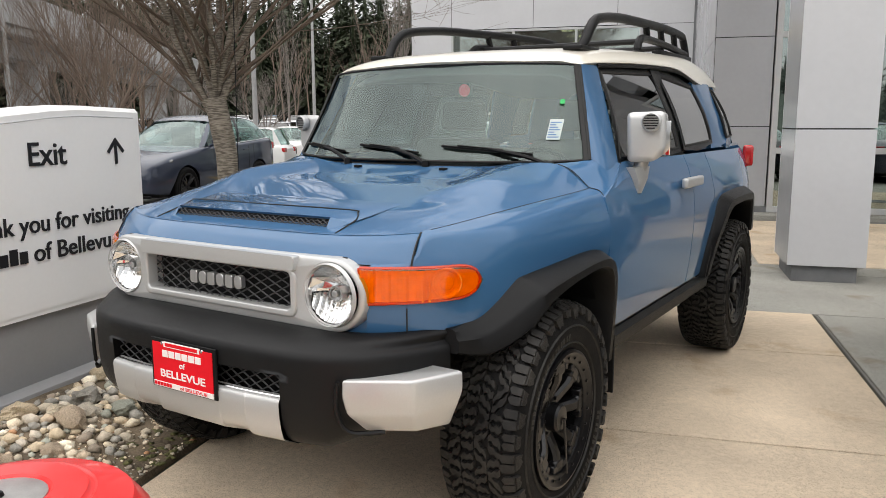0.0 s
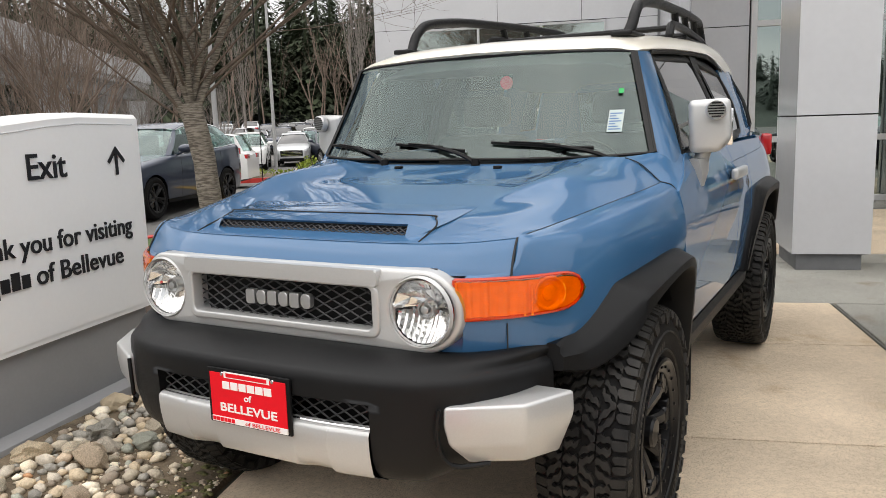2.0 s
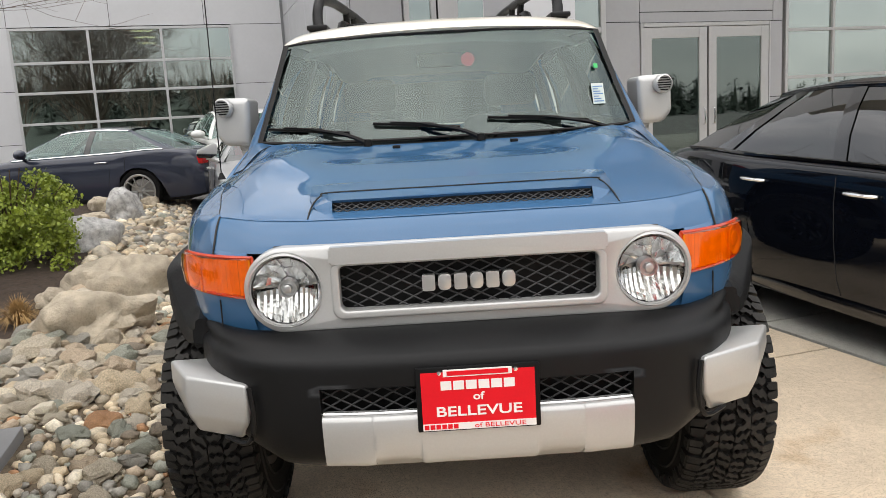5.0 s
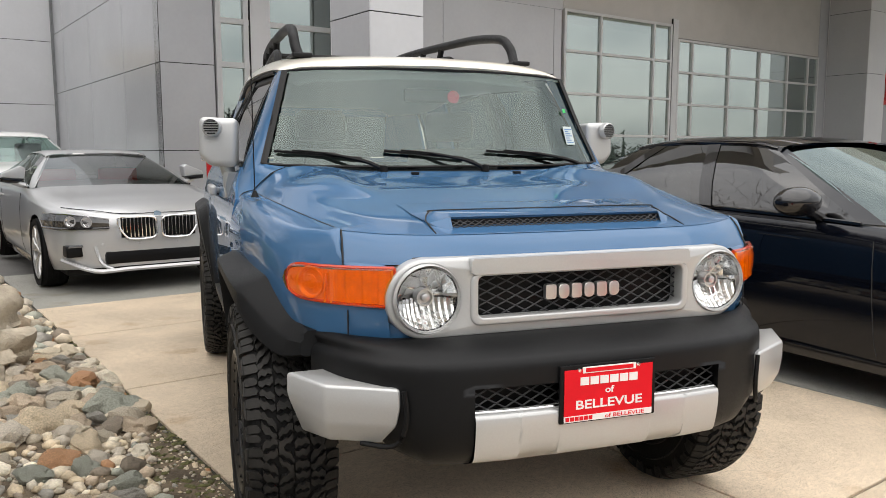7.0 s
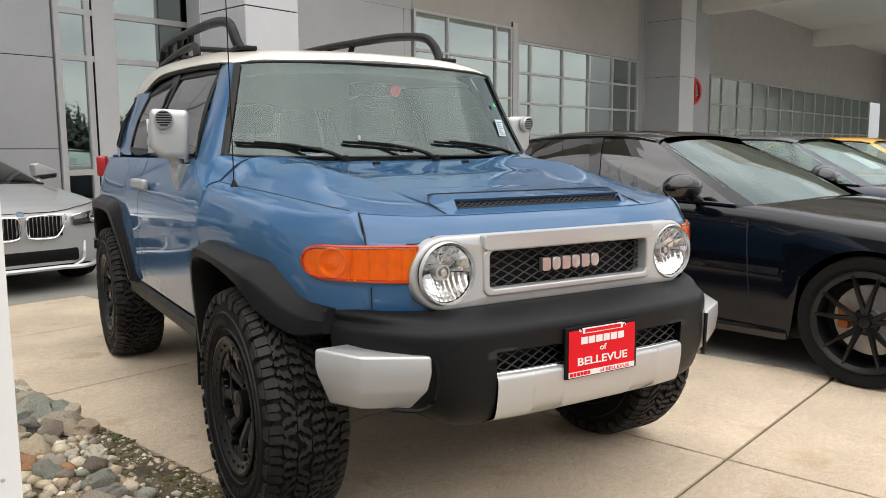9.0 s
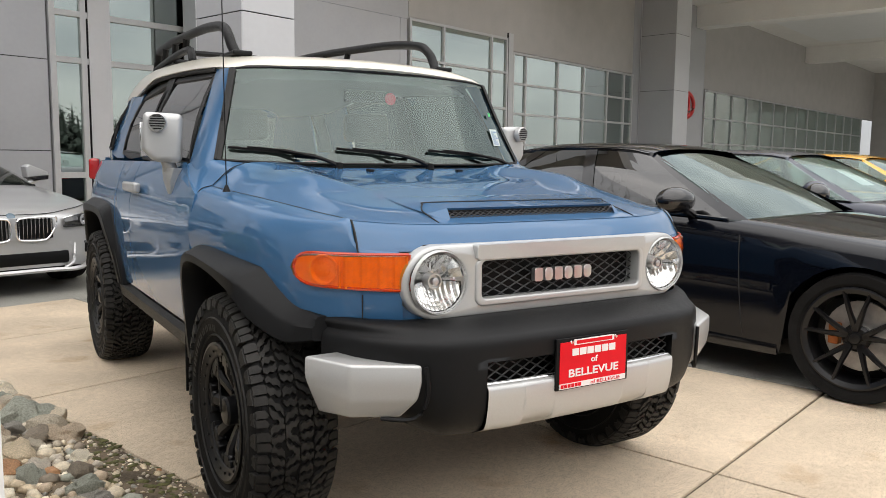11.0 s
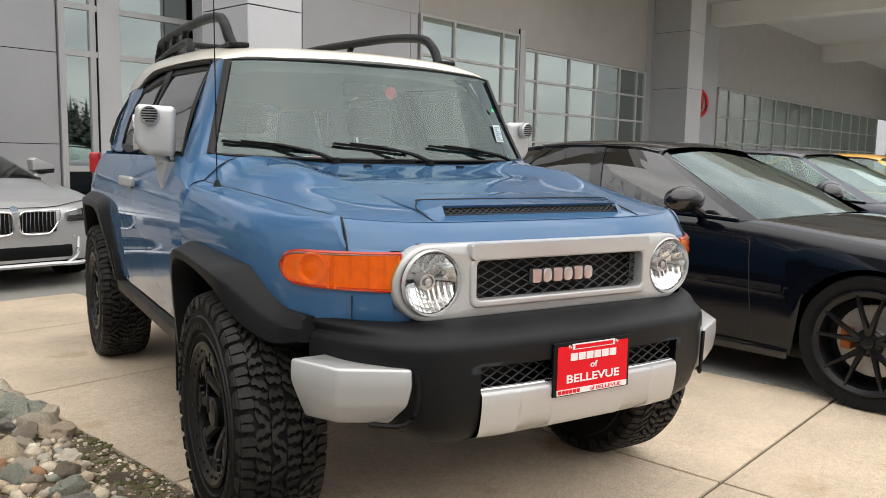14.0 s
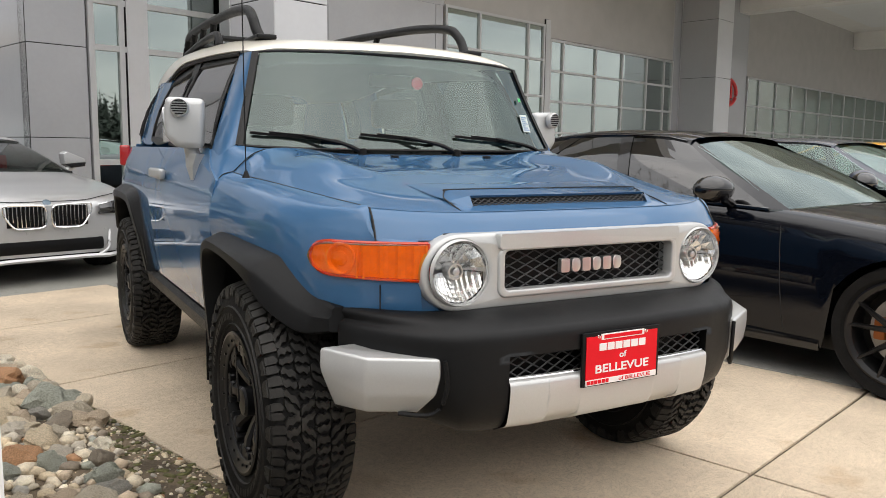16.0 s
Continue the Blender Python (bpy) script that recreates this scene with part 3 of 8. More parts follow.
# ---- the blue four-wheel-drive car; its front axle is the origin ----
def flat_fill(outer, holes, y=0.0):
    """A flat face in x and z with holes, as triangles."""
    bm = bmesh.new()
    es = []
    for loop in [outer] + holes:
        vs = [bm.verts.new((x, y, z)) for x, z in loop]
        es += [bm.edges.new((vs[i], vs[(i + 1) % len(vs)])) for i in range(len(vs))]
    bmesh.ops.triangle_fill(bm, use_beauty=True, use_dissolve=False, edges=es)
    return bm


def pull(bm, d, bevel=0.0):
    """Draws a flat face out by d along y and rounds its front rim."""
    made = bmesh.ops.extrude_face_region(bm, geom=list(bm.faces))["geom"]
    bmesh.ops.translate(bm, vec=(0, d, 0), verts=[g for g in made if isinstance(g, bmesh.types.BMVert)])
    if bevel:
        bmesh.ops.recalc_face_normals(bm, faces=bm.faces)
        bm.normal_update()
        yf = min(v.co.y for v in bm.verts)
        front = [e for e in bm.edges if all(abs(v.co.y - yf) < 1e-6 for v in e.verts) and len(e.link_faces) == 2 and e.calc_face_angle(0) > 1.0]
        bmesh.ops.bevel(bm, geom=front, offset=bevel, segments=3, affect="EDGES", profile=0.5)
    return bm


def ring(cx, cz, r, n=40, a0=0.0, a1=360.0):
    full = a1 - a0 >= 360
    k = n if full else n + 1
    return [(cx + r * math.cos(radians(a0 + (a1 - a0) * i / n)), cz + r * math.sin(radians(a0 + (a1 - a0) * i / n))) for i in range(k)]


def round_rect(x0, x1, z0, z1, r, n=6):
    return ring(x1 - r, z1 - r, r, n, 0, 90) + ring(x0 + r, z1 - r, r, n, 90, 180) + ring(x0 + r, z0 + r, r, n, 180, 270) + ring(x1 - r, z0 + r, r, n, 270, 360)


def bend(bm, k):
    for v in bm.verts:
        v.co.y += k * v.co.x ** 2
    return bm


def lattice(x0, x1, z0, z1, y, dx, dz, r, bow=0.0):
    """A diamond lattice of thin bars."""
    bm = bmesh.new()
    slope = dz / dx
    for sgn in (1, -1):
        c = z0 - slope * (x1 - x0) - dz
        while c < z1 + slope * (x1 - x0) + dz:
            pts = []
            for i in range(41):
                x = x0 + (x1 - x0) * i / 40
                z = c + sgn * slope * (x - (x0 + x1) / 2)
                pts.append((x, z))
            run = [(x, z) for x, z in pts if z0 <= z <= z1]
            if len(run) > 1:
                (xa, za), (xb, zb) = run[0], run[-1]
                add_tube(bm, [(xa, y + bow * xa * xa, za), (xb, y + bow * xb * xb, zb)], r, 5, False)
            c += dz
    return bm


def mesh_tyre(R=0.41, W=0.27, rim=0.232, blocks=40, rows=5, aggressive=True):
    h = W / 2
    g = R - 0.015 if aggressive else R - 0.006
    bm = bmesh.new()
    add_lathe(bm, [(rim - 0.01, -h * 0.80), (rim + 0.015, -h * 0.93), (rim + 0.07, -h * 1.02), (g - 0.05, -h * 1.0), (g - 0.012, -h * 0.90), (g, -h * 0.78), (g, h * 0.78), (g - 0.012, h * 0.90), (g - 0.05, h * 1.0), (rim + 0.07, h * 1.02), (rim + 0.015, h * 0.93), (rim - 0.01, h * 0.80)], 64)
    tr = bmesh.new()
    rnd = random.Random(5)
    if aggressive:
        def lump(pts, top_r, foot_r, cut=0.93):
            """One rubber block; pts: (angle, height) round its foot, in order."""
            ca, ch = sum(p[0] for p in pts) / len(pts), sum(p[1] for p in pts) / len(pts)
            foot = [tr.verts.new((foot_r * math.cos(a), foot_r * math.sin(a), z)) for a, z in pts]
            top = []
            for a, z in pts:
                a2, z2 = ca + (a - ca) * cut, ch + (z - ch) * cut
                r2 = top_r - 0.016 * max(0.0, (abs(z2) / h - 0.66) / 0.34) ** 1.5
                top.append(tr.verts.new((r2 * math.cos(a2), r2 * math.sin(a2), z2)))
            tr.faces.new(top)
            for j in range(len(foot)):
                tr.faces.new((foot[j], foot[(j + 1) % len(foot)], top[(j + 1) % len(top)], top[j]))
        pitch = 2 * math.pi / blocks
        cell = W * 0.70 / rows
        for k in range(rows):
            hz = (k - (rows - 1) / 2) * cell
            lean0 = 0.34 if k in (0, 3) else -0.30
            for i in range(blocks):
                a0 = pitch * (i + 0.5 * (k % 2) + rnd.uniform(-0.05, 0.05))
                big, flip, lean = rnd.uniform(0.90, 1.08), rnd.choice((1, -1)), lean0 + rnd.uniform(-0.40, 0.40)
                # two hooked halves with a narrow cut between them
                for side in (1, -1):
                    outline = [(-0.97, -0.10), (-0.55, 0.22), (-0.05, 0.03), (0.40, 0.30), (0.97, 0.10), (0.99, 0.55), (0.55, 0.95), (0.05, 0.70), (-0.50, 1.0), (-0.99, 0.62)]
                    pts = []
                    for px, py in outline:
                        py = py * 0.90 + 0.05
                        px, py = (px * flip + rnd.uniform(-0.05, 0.05), py + rnd.uniform(-0.06, 0.06)) if side > 0 else (-px * flip + rnd.uniform(-0.05, 0.05), -py + rnd.uniform(-0.06, 0.06))
                        pts.append((a0 + (py + lean * px * flip) * pitch * 0.49 * big, hz + px * cell * 0.50))
                    lump(pts, R, g - 0.003)
        for sd in (-1, 1):
            for i in range(blocks):
                a0 = pitch * (i + (0.25 if sd > 0 else 0.75)) + rnd.uniform(-0.05, 0.05) * pitch
                w_ = pitch * (0.44 if i % 2 else 0.38) * rnd.uniform(0.94, 1.04)
                inner_, outer_ = h * (0.69 if i % 2 else 0.74), h * 0.985
                for q0, q1 in ((-1.0, -0.08), (0.08, 1.0)):
                    pts = [(a0 + q0 * w_, sd * inner_), (a0 + (q0 * 0.6 + q1 * 0.4) * w_, sd * (inner_ - 0.006)), (a0 + q1 * w_, sd * (inner_ + 0.004)), (a0 + q1 * w_ * 1.06, sd * (inner_ + outer_) / 2), (a0 + q1 * w_, sd * outer_), (a0 + q0 * w_, sd * outer_)]
                    lump(pts if sd > 0 else pts[::-1], R - 0.001, g - 0.006, 0.95)
                # lug running down the sidewall
                e, r0 = w_ * 0.92, R - (0.062 if i % 2 else 0.048)
                ring_ = ((R - 0.022, -e, h * 0.985), (R - 0.022, e, h * 0.985), (R - 0.040, e * 0.95, h * 1.005), (r0, e * 0.40, h * 1.01), (r0 + 0.008, -e * 0.2, h * 1.01), (r0, -e * 0.8, h * 1.01))
                v = [tr.verts.new((r * math.cos(a0 + d), r * math.sin(a0 + d), sd * (z - 0.012))) for r, d, z in ring_]
                o = [tr.verts.new((r * math.cos(a0 + d * 0.93), r * math.sin(a0 + d * 0.93), sd * (z + 0.004))) for r, d, z in ring_]
                tr.faces.new(o)
                for j in range(len(v)):
                    tr.faces.new((v[j], v[(j + 1) % len(v)], o[(j + 1) % len(v)], o[j]))
        # raised rings and plain raised marks on the sidewall
        for rr_, zz in ((rim + 0.030, h * 0.985), (R - 0.085, h * 1.035)):
            for sd in (-1, 1):
                add_lathe(tr, [(rr_ - 0.004, sd * (zz - 0.004)), (rr_, sd * (zz + 0.002)), (rr_ + 0.004, sd * (zz - 0.004))], 64)
        for i in range(40):
            if i % 20 < 9:
                a0 = 2 * math.pi * i / 40
                for d0, d1 in ((0.0, 0.05), (0.07, 0.11)):
                    v = [tr.verts.new((r * math.cos(a0 + d), r * math.sin(a0 + d), h * z)) for r, d, z in ((rim + 0.045, d0, 1.035), (rim + 0.045, d1, 1.035), (rim + 0.068, d1, 1.05), (rim + 0.068, d0, 1.05))]
                    tr.faces.new(v)
    else:
        for k in (-0.45, 0.0, 0.45):
            add_lathe(tr, [(R - 0.007, (k - 0.2) * h), (R, (k - 0.18) * h), (R, (k + 0.18) * h), (R - 0.007, (k + 0.2) * h)], 48)
    return bm, tr


def mesh_spokes(r0, r1, n, w0, w1, z_hub, z_lip, thick, split=0.0):
    """Spokes of a wheel; split: half the angle by which each forks at the lip."""
    bm = bmesh.new()
    for i in range(n):
        a = 2 * math.pi * i / n
        for s in ((-1, 1) if split else (0,)):
            b = a + s * split
            c0, c1 = Vector((r0 * math.cos(a), r0 * math.sin(a), z_hub)), Vector((r1 * math.cos(b), r1 * math.sin(b), z_lip))
            side = Vector((-math.sin(a), math.cos(a), 0))
            mid = c0.lerp(c1, 0.55) + Vector((0, 0, 0.012))
            rows = []
            for c, w in ((c0, w0), (mid, (w0 + w1) / 2 * 0.9), (c1, w1)):
                rows.append([c - side * w, c - side * w * 0.6 + Vector((0, 0, 0.012)), c + side * w * 0.6 + Vector((0, 0, 0.012)), c + side * w, c + side * w * 0.8 - Vector((0, 0, thick)), c - side * w * 0.8 - Vector((0, 0, thick))])
            add_grid(bm, rows, close=True)
    return bm


def wheel_meshes(R, W, rim, style):
    """Data of a wheel round z, its outer face towards +z: tyre, tread, rim, spokes, hub cap, brake disc, bolts."""
    h = W / 2
    tyre, tread = mesh_tyre(R, W, rim, 36 if style == "offroad" else 40, 4, style == "offroad")
    lip = bmesh.new()
    add_lathe(lip, [(rim + 0.004, h * 0.86), (rim + 0.004, h * 0.98), (rim - 0.006, h * 1.0), (rim - 0.030, h * 0.90), (rim - 0.034, h * 0.55), (rim - 0.028, -h * 0.8), (rim + 0.002, -h * 0.85)], 56)
    disc = bmesh.new()
    add_lathe(disc, [(0.0, -0.02), (rim * 0.70, -0.02), (rim * 0.70, 0.0), (0.06, 0.0), (0.06, 0.02), (0.0, 0.02)], 32)
    back = bmesh.new()
    add_lathe(back, [(0.0, -h * 0.75), (rim - 0.025, -h * 0.75)], 32)
    bmesh.ops.recalc_face_normals(back, faces=back.faces)
    if style == "offroad":
        sp = mesh_spokes(0.045, rim - 0.035, 8, 0.020, 0.027, h * 0.42, h * 0.76, 0.040, 0.0)
        add_lathe(sp, [(rim - 0.046, h * 0.66), (rim - 0.044, h * 0.86), (rim - 0.038, h * 0.90), (rim - 0.012, h * 0.93), (rim - 0.006, h * 0.88)], 56)
        for i in range(8):
            a = 2 * math.pi * (i + 0.5) / 8
            for d in (-0.17, 0.17):
                add_box(sp, rim - 0.068, rim - 0.040, -0.014, 0.014, h * 0.58, h * 0.84, 0.003, 1, Matrix.Rotation(a + d, 4, "Z"))
            a = 2 * math.pi * i / 8
            add_box(sp, rim - 0.085, rim - 0.036, -0.030, 0.030, h * 0.60, h * 0.83, 0.006, 1, Matrix.Rotation(a, 4, "Z"))
        for i in range(24):
            a = 2 * math.pi * (i + 0.5) / 24
            add_lathe(sp, [(0.0052, h * 0.90), (0.0052, h * 0.955), (0.0, h * 0.965)], 6, Matrix.Translation(((rim - 0.026) * math.cos(a), (rim - 0.026) * math.sin(a), 0)))
        add_lathe(sp, [(0.0, h * 0.36), (0.078, h * 0.36), (0.072, h * 0.50), (0.056, h * 0.55), (0.0, h * 0.55)], 28)
        for i in range(6):
            a = 2 * math.pi * (i + 0.5) / 6
            add_lathe(sp, [(0.009, h * 0.48), (0.009, h * 0.60), (0.0, h * 0.62)], 6, Matrix.Translation((0.064 * math.cos(a), 0.064 * math.sin(a), 0)))
    elif style == "split":
        sp = mesh_spokes(0.04, rim - 0.012, 5, 0.020, 0.010, h * 0.70, h * 0.86, 0.02, 0.26)
        add_lathe(sp, [(0.0, h * 0.60), (0.075, h * 0.58), (0.06, h * 0.72), (0.0, h * 0.74)], 24)
    else:
        sp = mesh_spokes(0.04, rim - 0.012, 5, 0.030, 0.022, h * 0.66, h * 0.86, 0.03, 0.18)
        add_lathe(sp, [(0.0, h * 0.60), (0.08, h * 0.58), (0.065, h * 0.72), (0.0, h * 0.74)], 24)
    cap = bmesh.new()
    cr = 0.050 if style == "offroad" else 0.034
    add_lathe(cap, [(cr, h * 0.5), (cr, h * 0.80), (cr * 0.85, h * 0.86), (0.0, h * 0.885)], 28)
    return tyre, tread, lip, sp, cap, disc, back


def make_wheel(parent, meshes, mats, x, y, z, side, name="wheel"):
    """A wheel under a car, its outer face towards +x (side 1) or -x (side -1)."""
    m = pose(x, y, z, 0, 90 * side, 0)
    w = None
    for nm, me, mt in zip((name, "tread", "rim", "spokes", "hub_cap", "brake_disc", "inner_dish"), meshes, mats):
        o = new(nm, me)
        if not me.materials:
            me.materials.append(mt)
        if w is None:
            w = o
            o.parent = parent
            o.matrix_basis = m
        else:
            o.parent = w
    return w


def baked(bms, angle=40):
    out = []
    for bm in bms:
        me = bpy.data.meshes.new("wheel_piece")
        bmesh.ops.recalc_face_normals(bm, faces=bm.faces)
        for f in bm.faces:
            f.smooth = True
        for e in bm.edges:
            if len(e.link_faces) == 2 and e.calc_face_angle(0) > radians(angle):
                e.smooth = False
        bm.to_mesh(me)
        bm.free()
        out.append(me)
    return out


fj = empty("off_road_car", "blue boxy off-road car with cream roof, parked on the concrete apron", "car")

# bonnet, half net from the middle to the seam
HOOD = [
    [(0, -0.668, 1.016), (0.20, -0.666, 1.016), (0.34, -0.660, 1.016), (0.45, -0.648, 1.015), (0.56, -0.622, 1.012), (0.676, -0.562, 1.014)],
    [(0, -0.664, 1.030), (0.20, -0.661, 1.030), (0.34, -0.655, 1.030), (0.45, -0.642, 1.030), (0.56, -0.612, 1.030), (0.675, -0.551, 1.032)],
    [(0, -0.640, 1.064), (0.20, -0.637, 1.064), (0.34, -0.631, 1.064), (0.45, -0.617, 1.064), (0.56, -0.584, 1.066), (0.671, -0.524, 1.074)],
    [(0, -0.612, 1.088), (0.20, -0.609, 1.088), (0.34, -0.603, 1.088), (0.45, -0.588, 1.089), (0.56, -0.553, 1.092), (0.667, -0.496, 1.100)],
    [(0, -0.545, 1.102), (0.20, -0.543, 1.102), (0.34, -0.540, 1.102), (0.46, -0.528, 1.104), (0.57, -0.500, 1.106), (0.680, -0.450, 1.106)],
    [(0, -0.400, 1.128), (0.20, -0.400, 1.128), (0.36, -0.400, 1.129), (0.47, -0.390, 1.132), (0.61, -0.370, 1.130), (0.703, -0.340, 1.115)],
    [(0, -0.200, 1.163), (0.20, -0.200, 1.163), (0.38, -0.200, 1.165), (0.50, -0.190, 1.170), (0.65, -0.180, 1.162), (0.744, -0.160, 1.133)],
    [(0, -0.030, 1.190), (0.22, -0.030, 1.191), (0.43, -0.030, 1.196), (0.58, -0.010, 1.222), (0.68, 0.010, 1.194), (0.774, 0.030, 1.148)],
    [(0, 0.120, 1.206), (0.20, 0.120, 1.207), (0.42, 0.130, 1.212), (0.565, 0.140, 1.242), (0.69, 0.150, 1.212), (0.790, 0.160, 1.156)],
    [(0, 0.260, 1.226), (0.20, 0.262, 1.227), (0.40, 0.270, 1.232), (0.55, 0.280, 1.254), (0.70, 0.300, 1.226), (0.803, 0.320, 1.164)],
    [(0, 0.365, 1.244), (0.20, 0.370, 1.245), (0.40, 0.385, 1.248), (0.55, 0.400, 1.265), (0.70, 0.430, 1.258), (0.812, 0.450, 1.172)],
]
NET = [r for i, r in enumerate(HOOD) for _ in range(2 if i == 3 else 1)]
bm = patch(NET, 4, 4, True)
bmesh.ops.remove_doubles(bm, verts=bm.verts, dist=0.0006)
part("bonnet", bm, BLUE, fj, angle=16)

# scoop: raised frame and a mesh in its mouth
bm = bmesh.new()
add_grid(bm, [[(-0.408, -0.505, 1.113), (-0.352, -0.537, 1.131), (0.352, -0.537, 1.131), (0.408, -0.505, 1.113)],
              [(-0.430, -0.420, 1.130), (-0.372, -0.440, 1.144), (0.372, -0.440, 1.144), (0.430, -0.420, 1.130)],
              [(-0.440, -0.270, 1.154), (-0.380, -0.270, 1.157), (0.380, -0.270, 1.157), (0.440, -0.270, 1.154)]])
add_grid(bm, [[(0.352, -0.537, 1.131), (0.352, -0.562, 1.090)], [(0.408, -0.505, 1.113), (0.372, -0.566, 1.092)]], True)
add_grid(bm, [[(-0.352, -0.537, 1.131), (0.352, -0.537, 1.131)], [(-0.352, -0.530, 1.124), (0.352, -0.530, 1.124)]])
part("scoop_frame", bm, BLUE, fj, angle=25)
part("scoop_back", box(-0.350, 0.350, -0.527, -0.51, 1.080, 1.122), BLACK, fj, smooth=False)
bm = lattice(-0.350, 0.350, 1.090, 1.124, -0.553, 0.024, 0.0125, 0.0017)
for v in bm.verts:
    v.co.y += (v.co.z - 1.090) * 0.55
part("scoop_mesh", bm, MESH_GREY, fj, smooth=False)
for s in (1, -1):
    bm = bmesh.new()
    add_tube(bm, catmull([(s * 0.414, -0.588, 1.0905), (s * 0.414, -0.53, 1.1075), (s * 0.410, -0.480, 1.1215), (s * 0.392, -0.450, 1.1385), (s * 0.355, -0.441, 1.1450), (0, -0.441, 1.1450)], 5), 0.0024, 5)
    part("scoop_panel_gap", bm, SEAL, fj)

# wings: from the grille round the corner to the door
PATH = [(0.572, -0.642), (0.618, -0.612), (0.660, -0.580), (0.688, -0.555), (0.735, -0.500), (0.793, -0.395), (0.846, -0.195), (0.874, 0.02), (0.888, 0.16), (0.899, 0.32), (0.905, 0.45)]
SEAM = [(0.572, -0.602, 1.014), (0.625, -0.572, 1.016), (0.676, -0.551, 1.032)] + [r[-1] for r in HOOD[3:]]
SHOULDER = [(0.574, -0.630, 1.008), (0.622, -0.598, 1.010), (0.682, -0.552, 1.022), (0.694, -0.515, 1.072), (0.726, -0.455, 1.084), (0.778, -0.350, 1.084), (0.822, -0.165, 1.098), (0.848, 0.030, 1.112), (0.860, 0.160, 1.122), (0.868, 0.320, 1.132), (0.872, 0.450, 1.140)]
LOW = [0.785, 0.785, 0.785, 0.780, 0.775, 0.780, 0.850, 0.900, 0.915, 0.915, 0.900]
net = []
for (px, py), s, sh, lo in zip(PATH, SEAM, SHOULDER, LOW):
    net.append([(px - 0.015, py + 0.015, lo), (px, py, lo + (1.0 - lo) * 0.45), (px, py, 0.99 if px < 0.8 else 1.04), sh, ((sh[0] * 0.45 + s[0] * 0.55), (sh[1] * 0.45 + s[1] * 0.55), sh[2] * 0.35 + s[2] * 0.65 + 0.002), s])
for s in (1, -1):
    part("front_wing", patch([[(s * p[0], p[1], p[2]) for p in r] for r in net], 4, 4), BLUE, fj, angle=40)
for s in (1, -1):
    bm = bmesh.new()
    add_tube(bm, [(s * p[0], p[1], p[2] - 0.001) for p in catmull(SEAM[3:], 4)], 0.0024, 5)
    add_tube(bm, catmull([(s * 0.667, -0.498, 1.100), (s * 0.671, -0.526, 1.074), (s * 0.675, -0.553, 1.034), (s * 0.678, -0.566, 1.008)], 4), 0.0032, 5)
    add_tube(bm, [(s * 0.668, -0.5755, 0.885), (s * 0.668, -0.5755, 0.800)], 0.0022, 5)
    part("bonnet_gap", bm, SEAL, fj)
part("nose_lower", add_grid(bmesh.new(), [[(x, y, 0.765), (x, y - 0.004, 0.80), (x, y, 0.850)] for x, y in ((0, -0.655), (0.30, -0.655), (0.44, -0.650), (0.52, -0.638), (0.575, -0.614))], True), BLUE, fj)
part("nose_panel", box(-0.46, 0.46, -0.60, -0.56, 0.79, 1.04, 0.01), BLUE, fj)
bm = bmesh.new()
add_tube(bm, [(x, -0.664 + 0.10 * x * x, 1.027) for x in np.linspace(-0.5, 0.5, 20)], 0.005, 6)
part("bonnet_front_gap", bm, SEAL, fj)

# silver grille surround with the two lamp rings
outer = ring(0.470, 0.920, 0.112, 24, -90, 90) + ring(-0.470, 0.920, 0.112, 24, 90, 270)
holes = [round_rect(-0.335, 0.335, 0.858, 0.982, 0.02), ring(0.470, 0.922, 0.089), ring(-0.470, 0.922, 0.089)]
bm = bend(pull(flat_fill(outer, holes, -0.715), 0.10, 0.011), 0.14)
part("grille_surround", bm, SILVER, fj, angle=50)
bm = bmesh.new()
add_prism(bm, round_rect(-0.352, 0.352, 0.986, 1.030, 0.006), -0.728, -0.70, 0.006)
part("grille_top_bar", bend(bm, 0.14), SILVER, fj)
bm = flat_fill(round_rect(-0.352, 0.352, 0.842, 0.990, 0.028), [round_rect(-0.330, 0.330, 0.864, 0.980, 0.016)], -0.722)
part("grille_inner_rim", bend(pull(bm, 0.04, 0.006), 0.14), SILVER, fj, angle=50)
part("grille_mesh", lattice(-0.335, 0.335, 0.858, 0.984, -0.675, 0.058, 0.029, 0.0025, 0.14), MESH_GREY, fj, smooth=False)
part("grille_back", box(-0.40, 0.40, -0.640, -0.61, 0.84, 1.0), BLACK, fj, smooth=False)
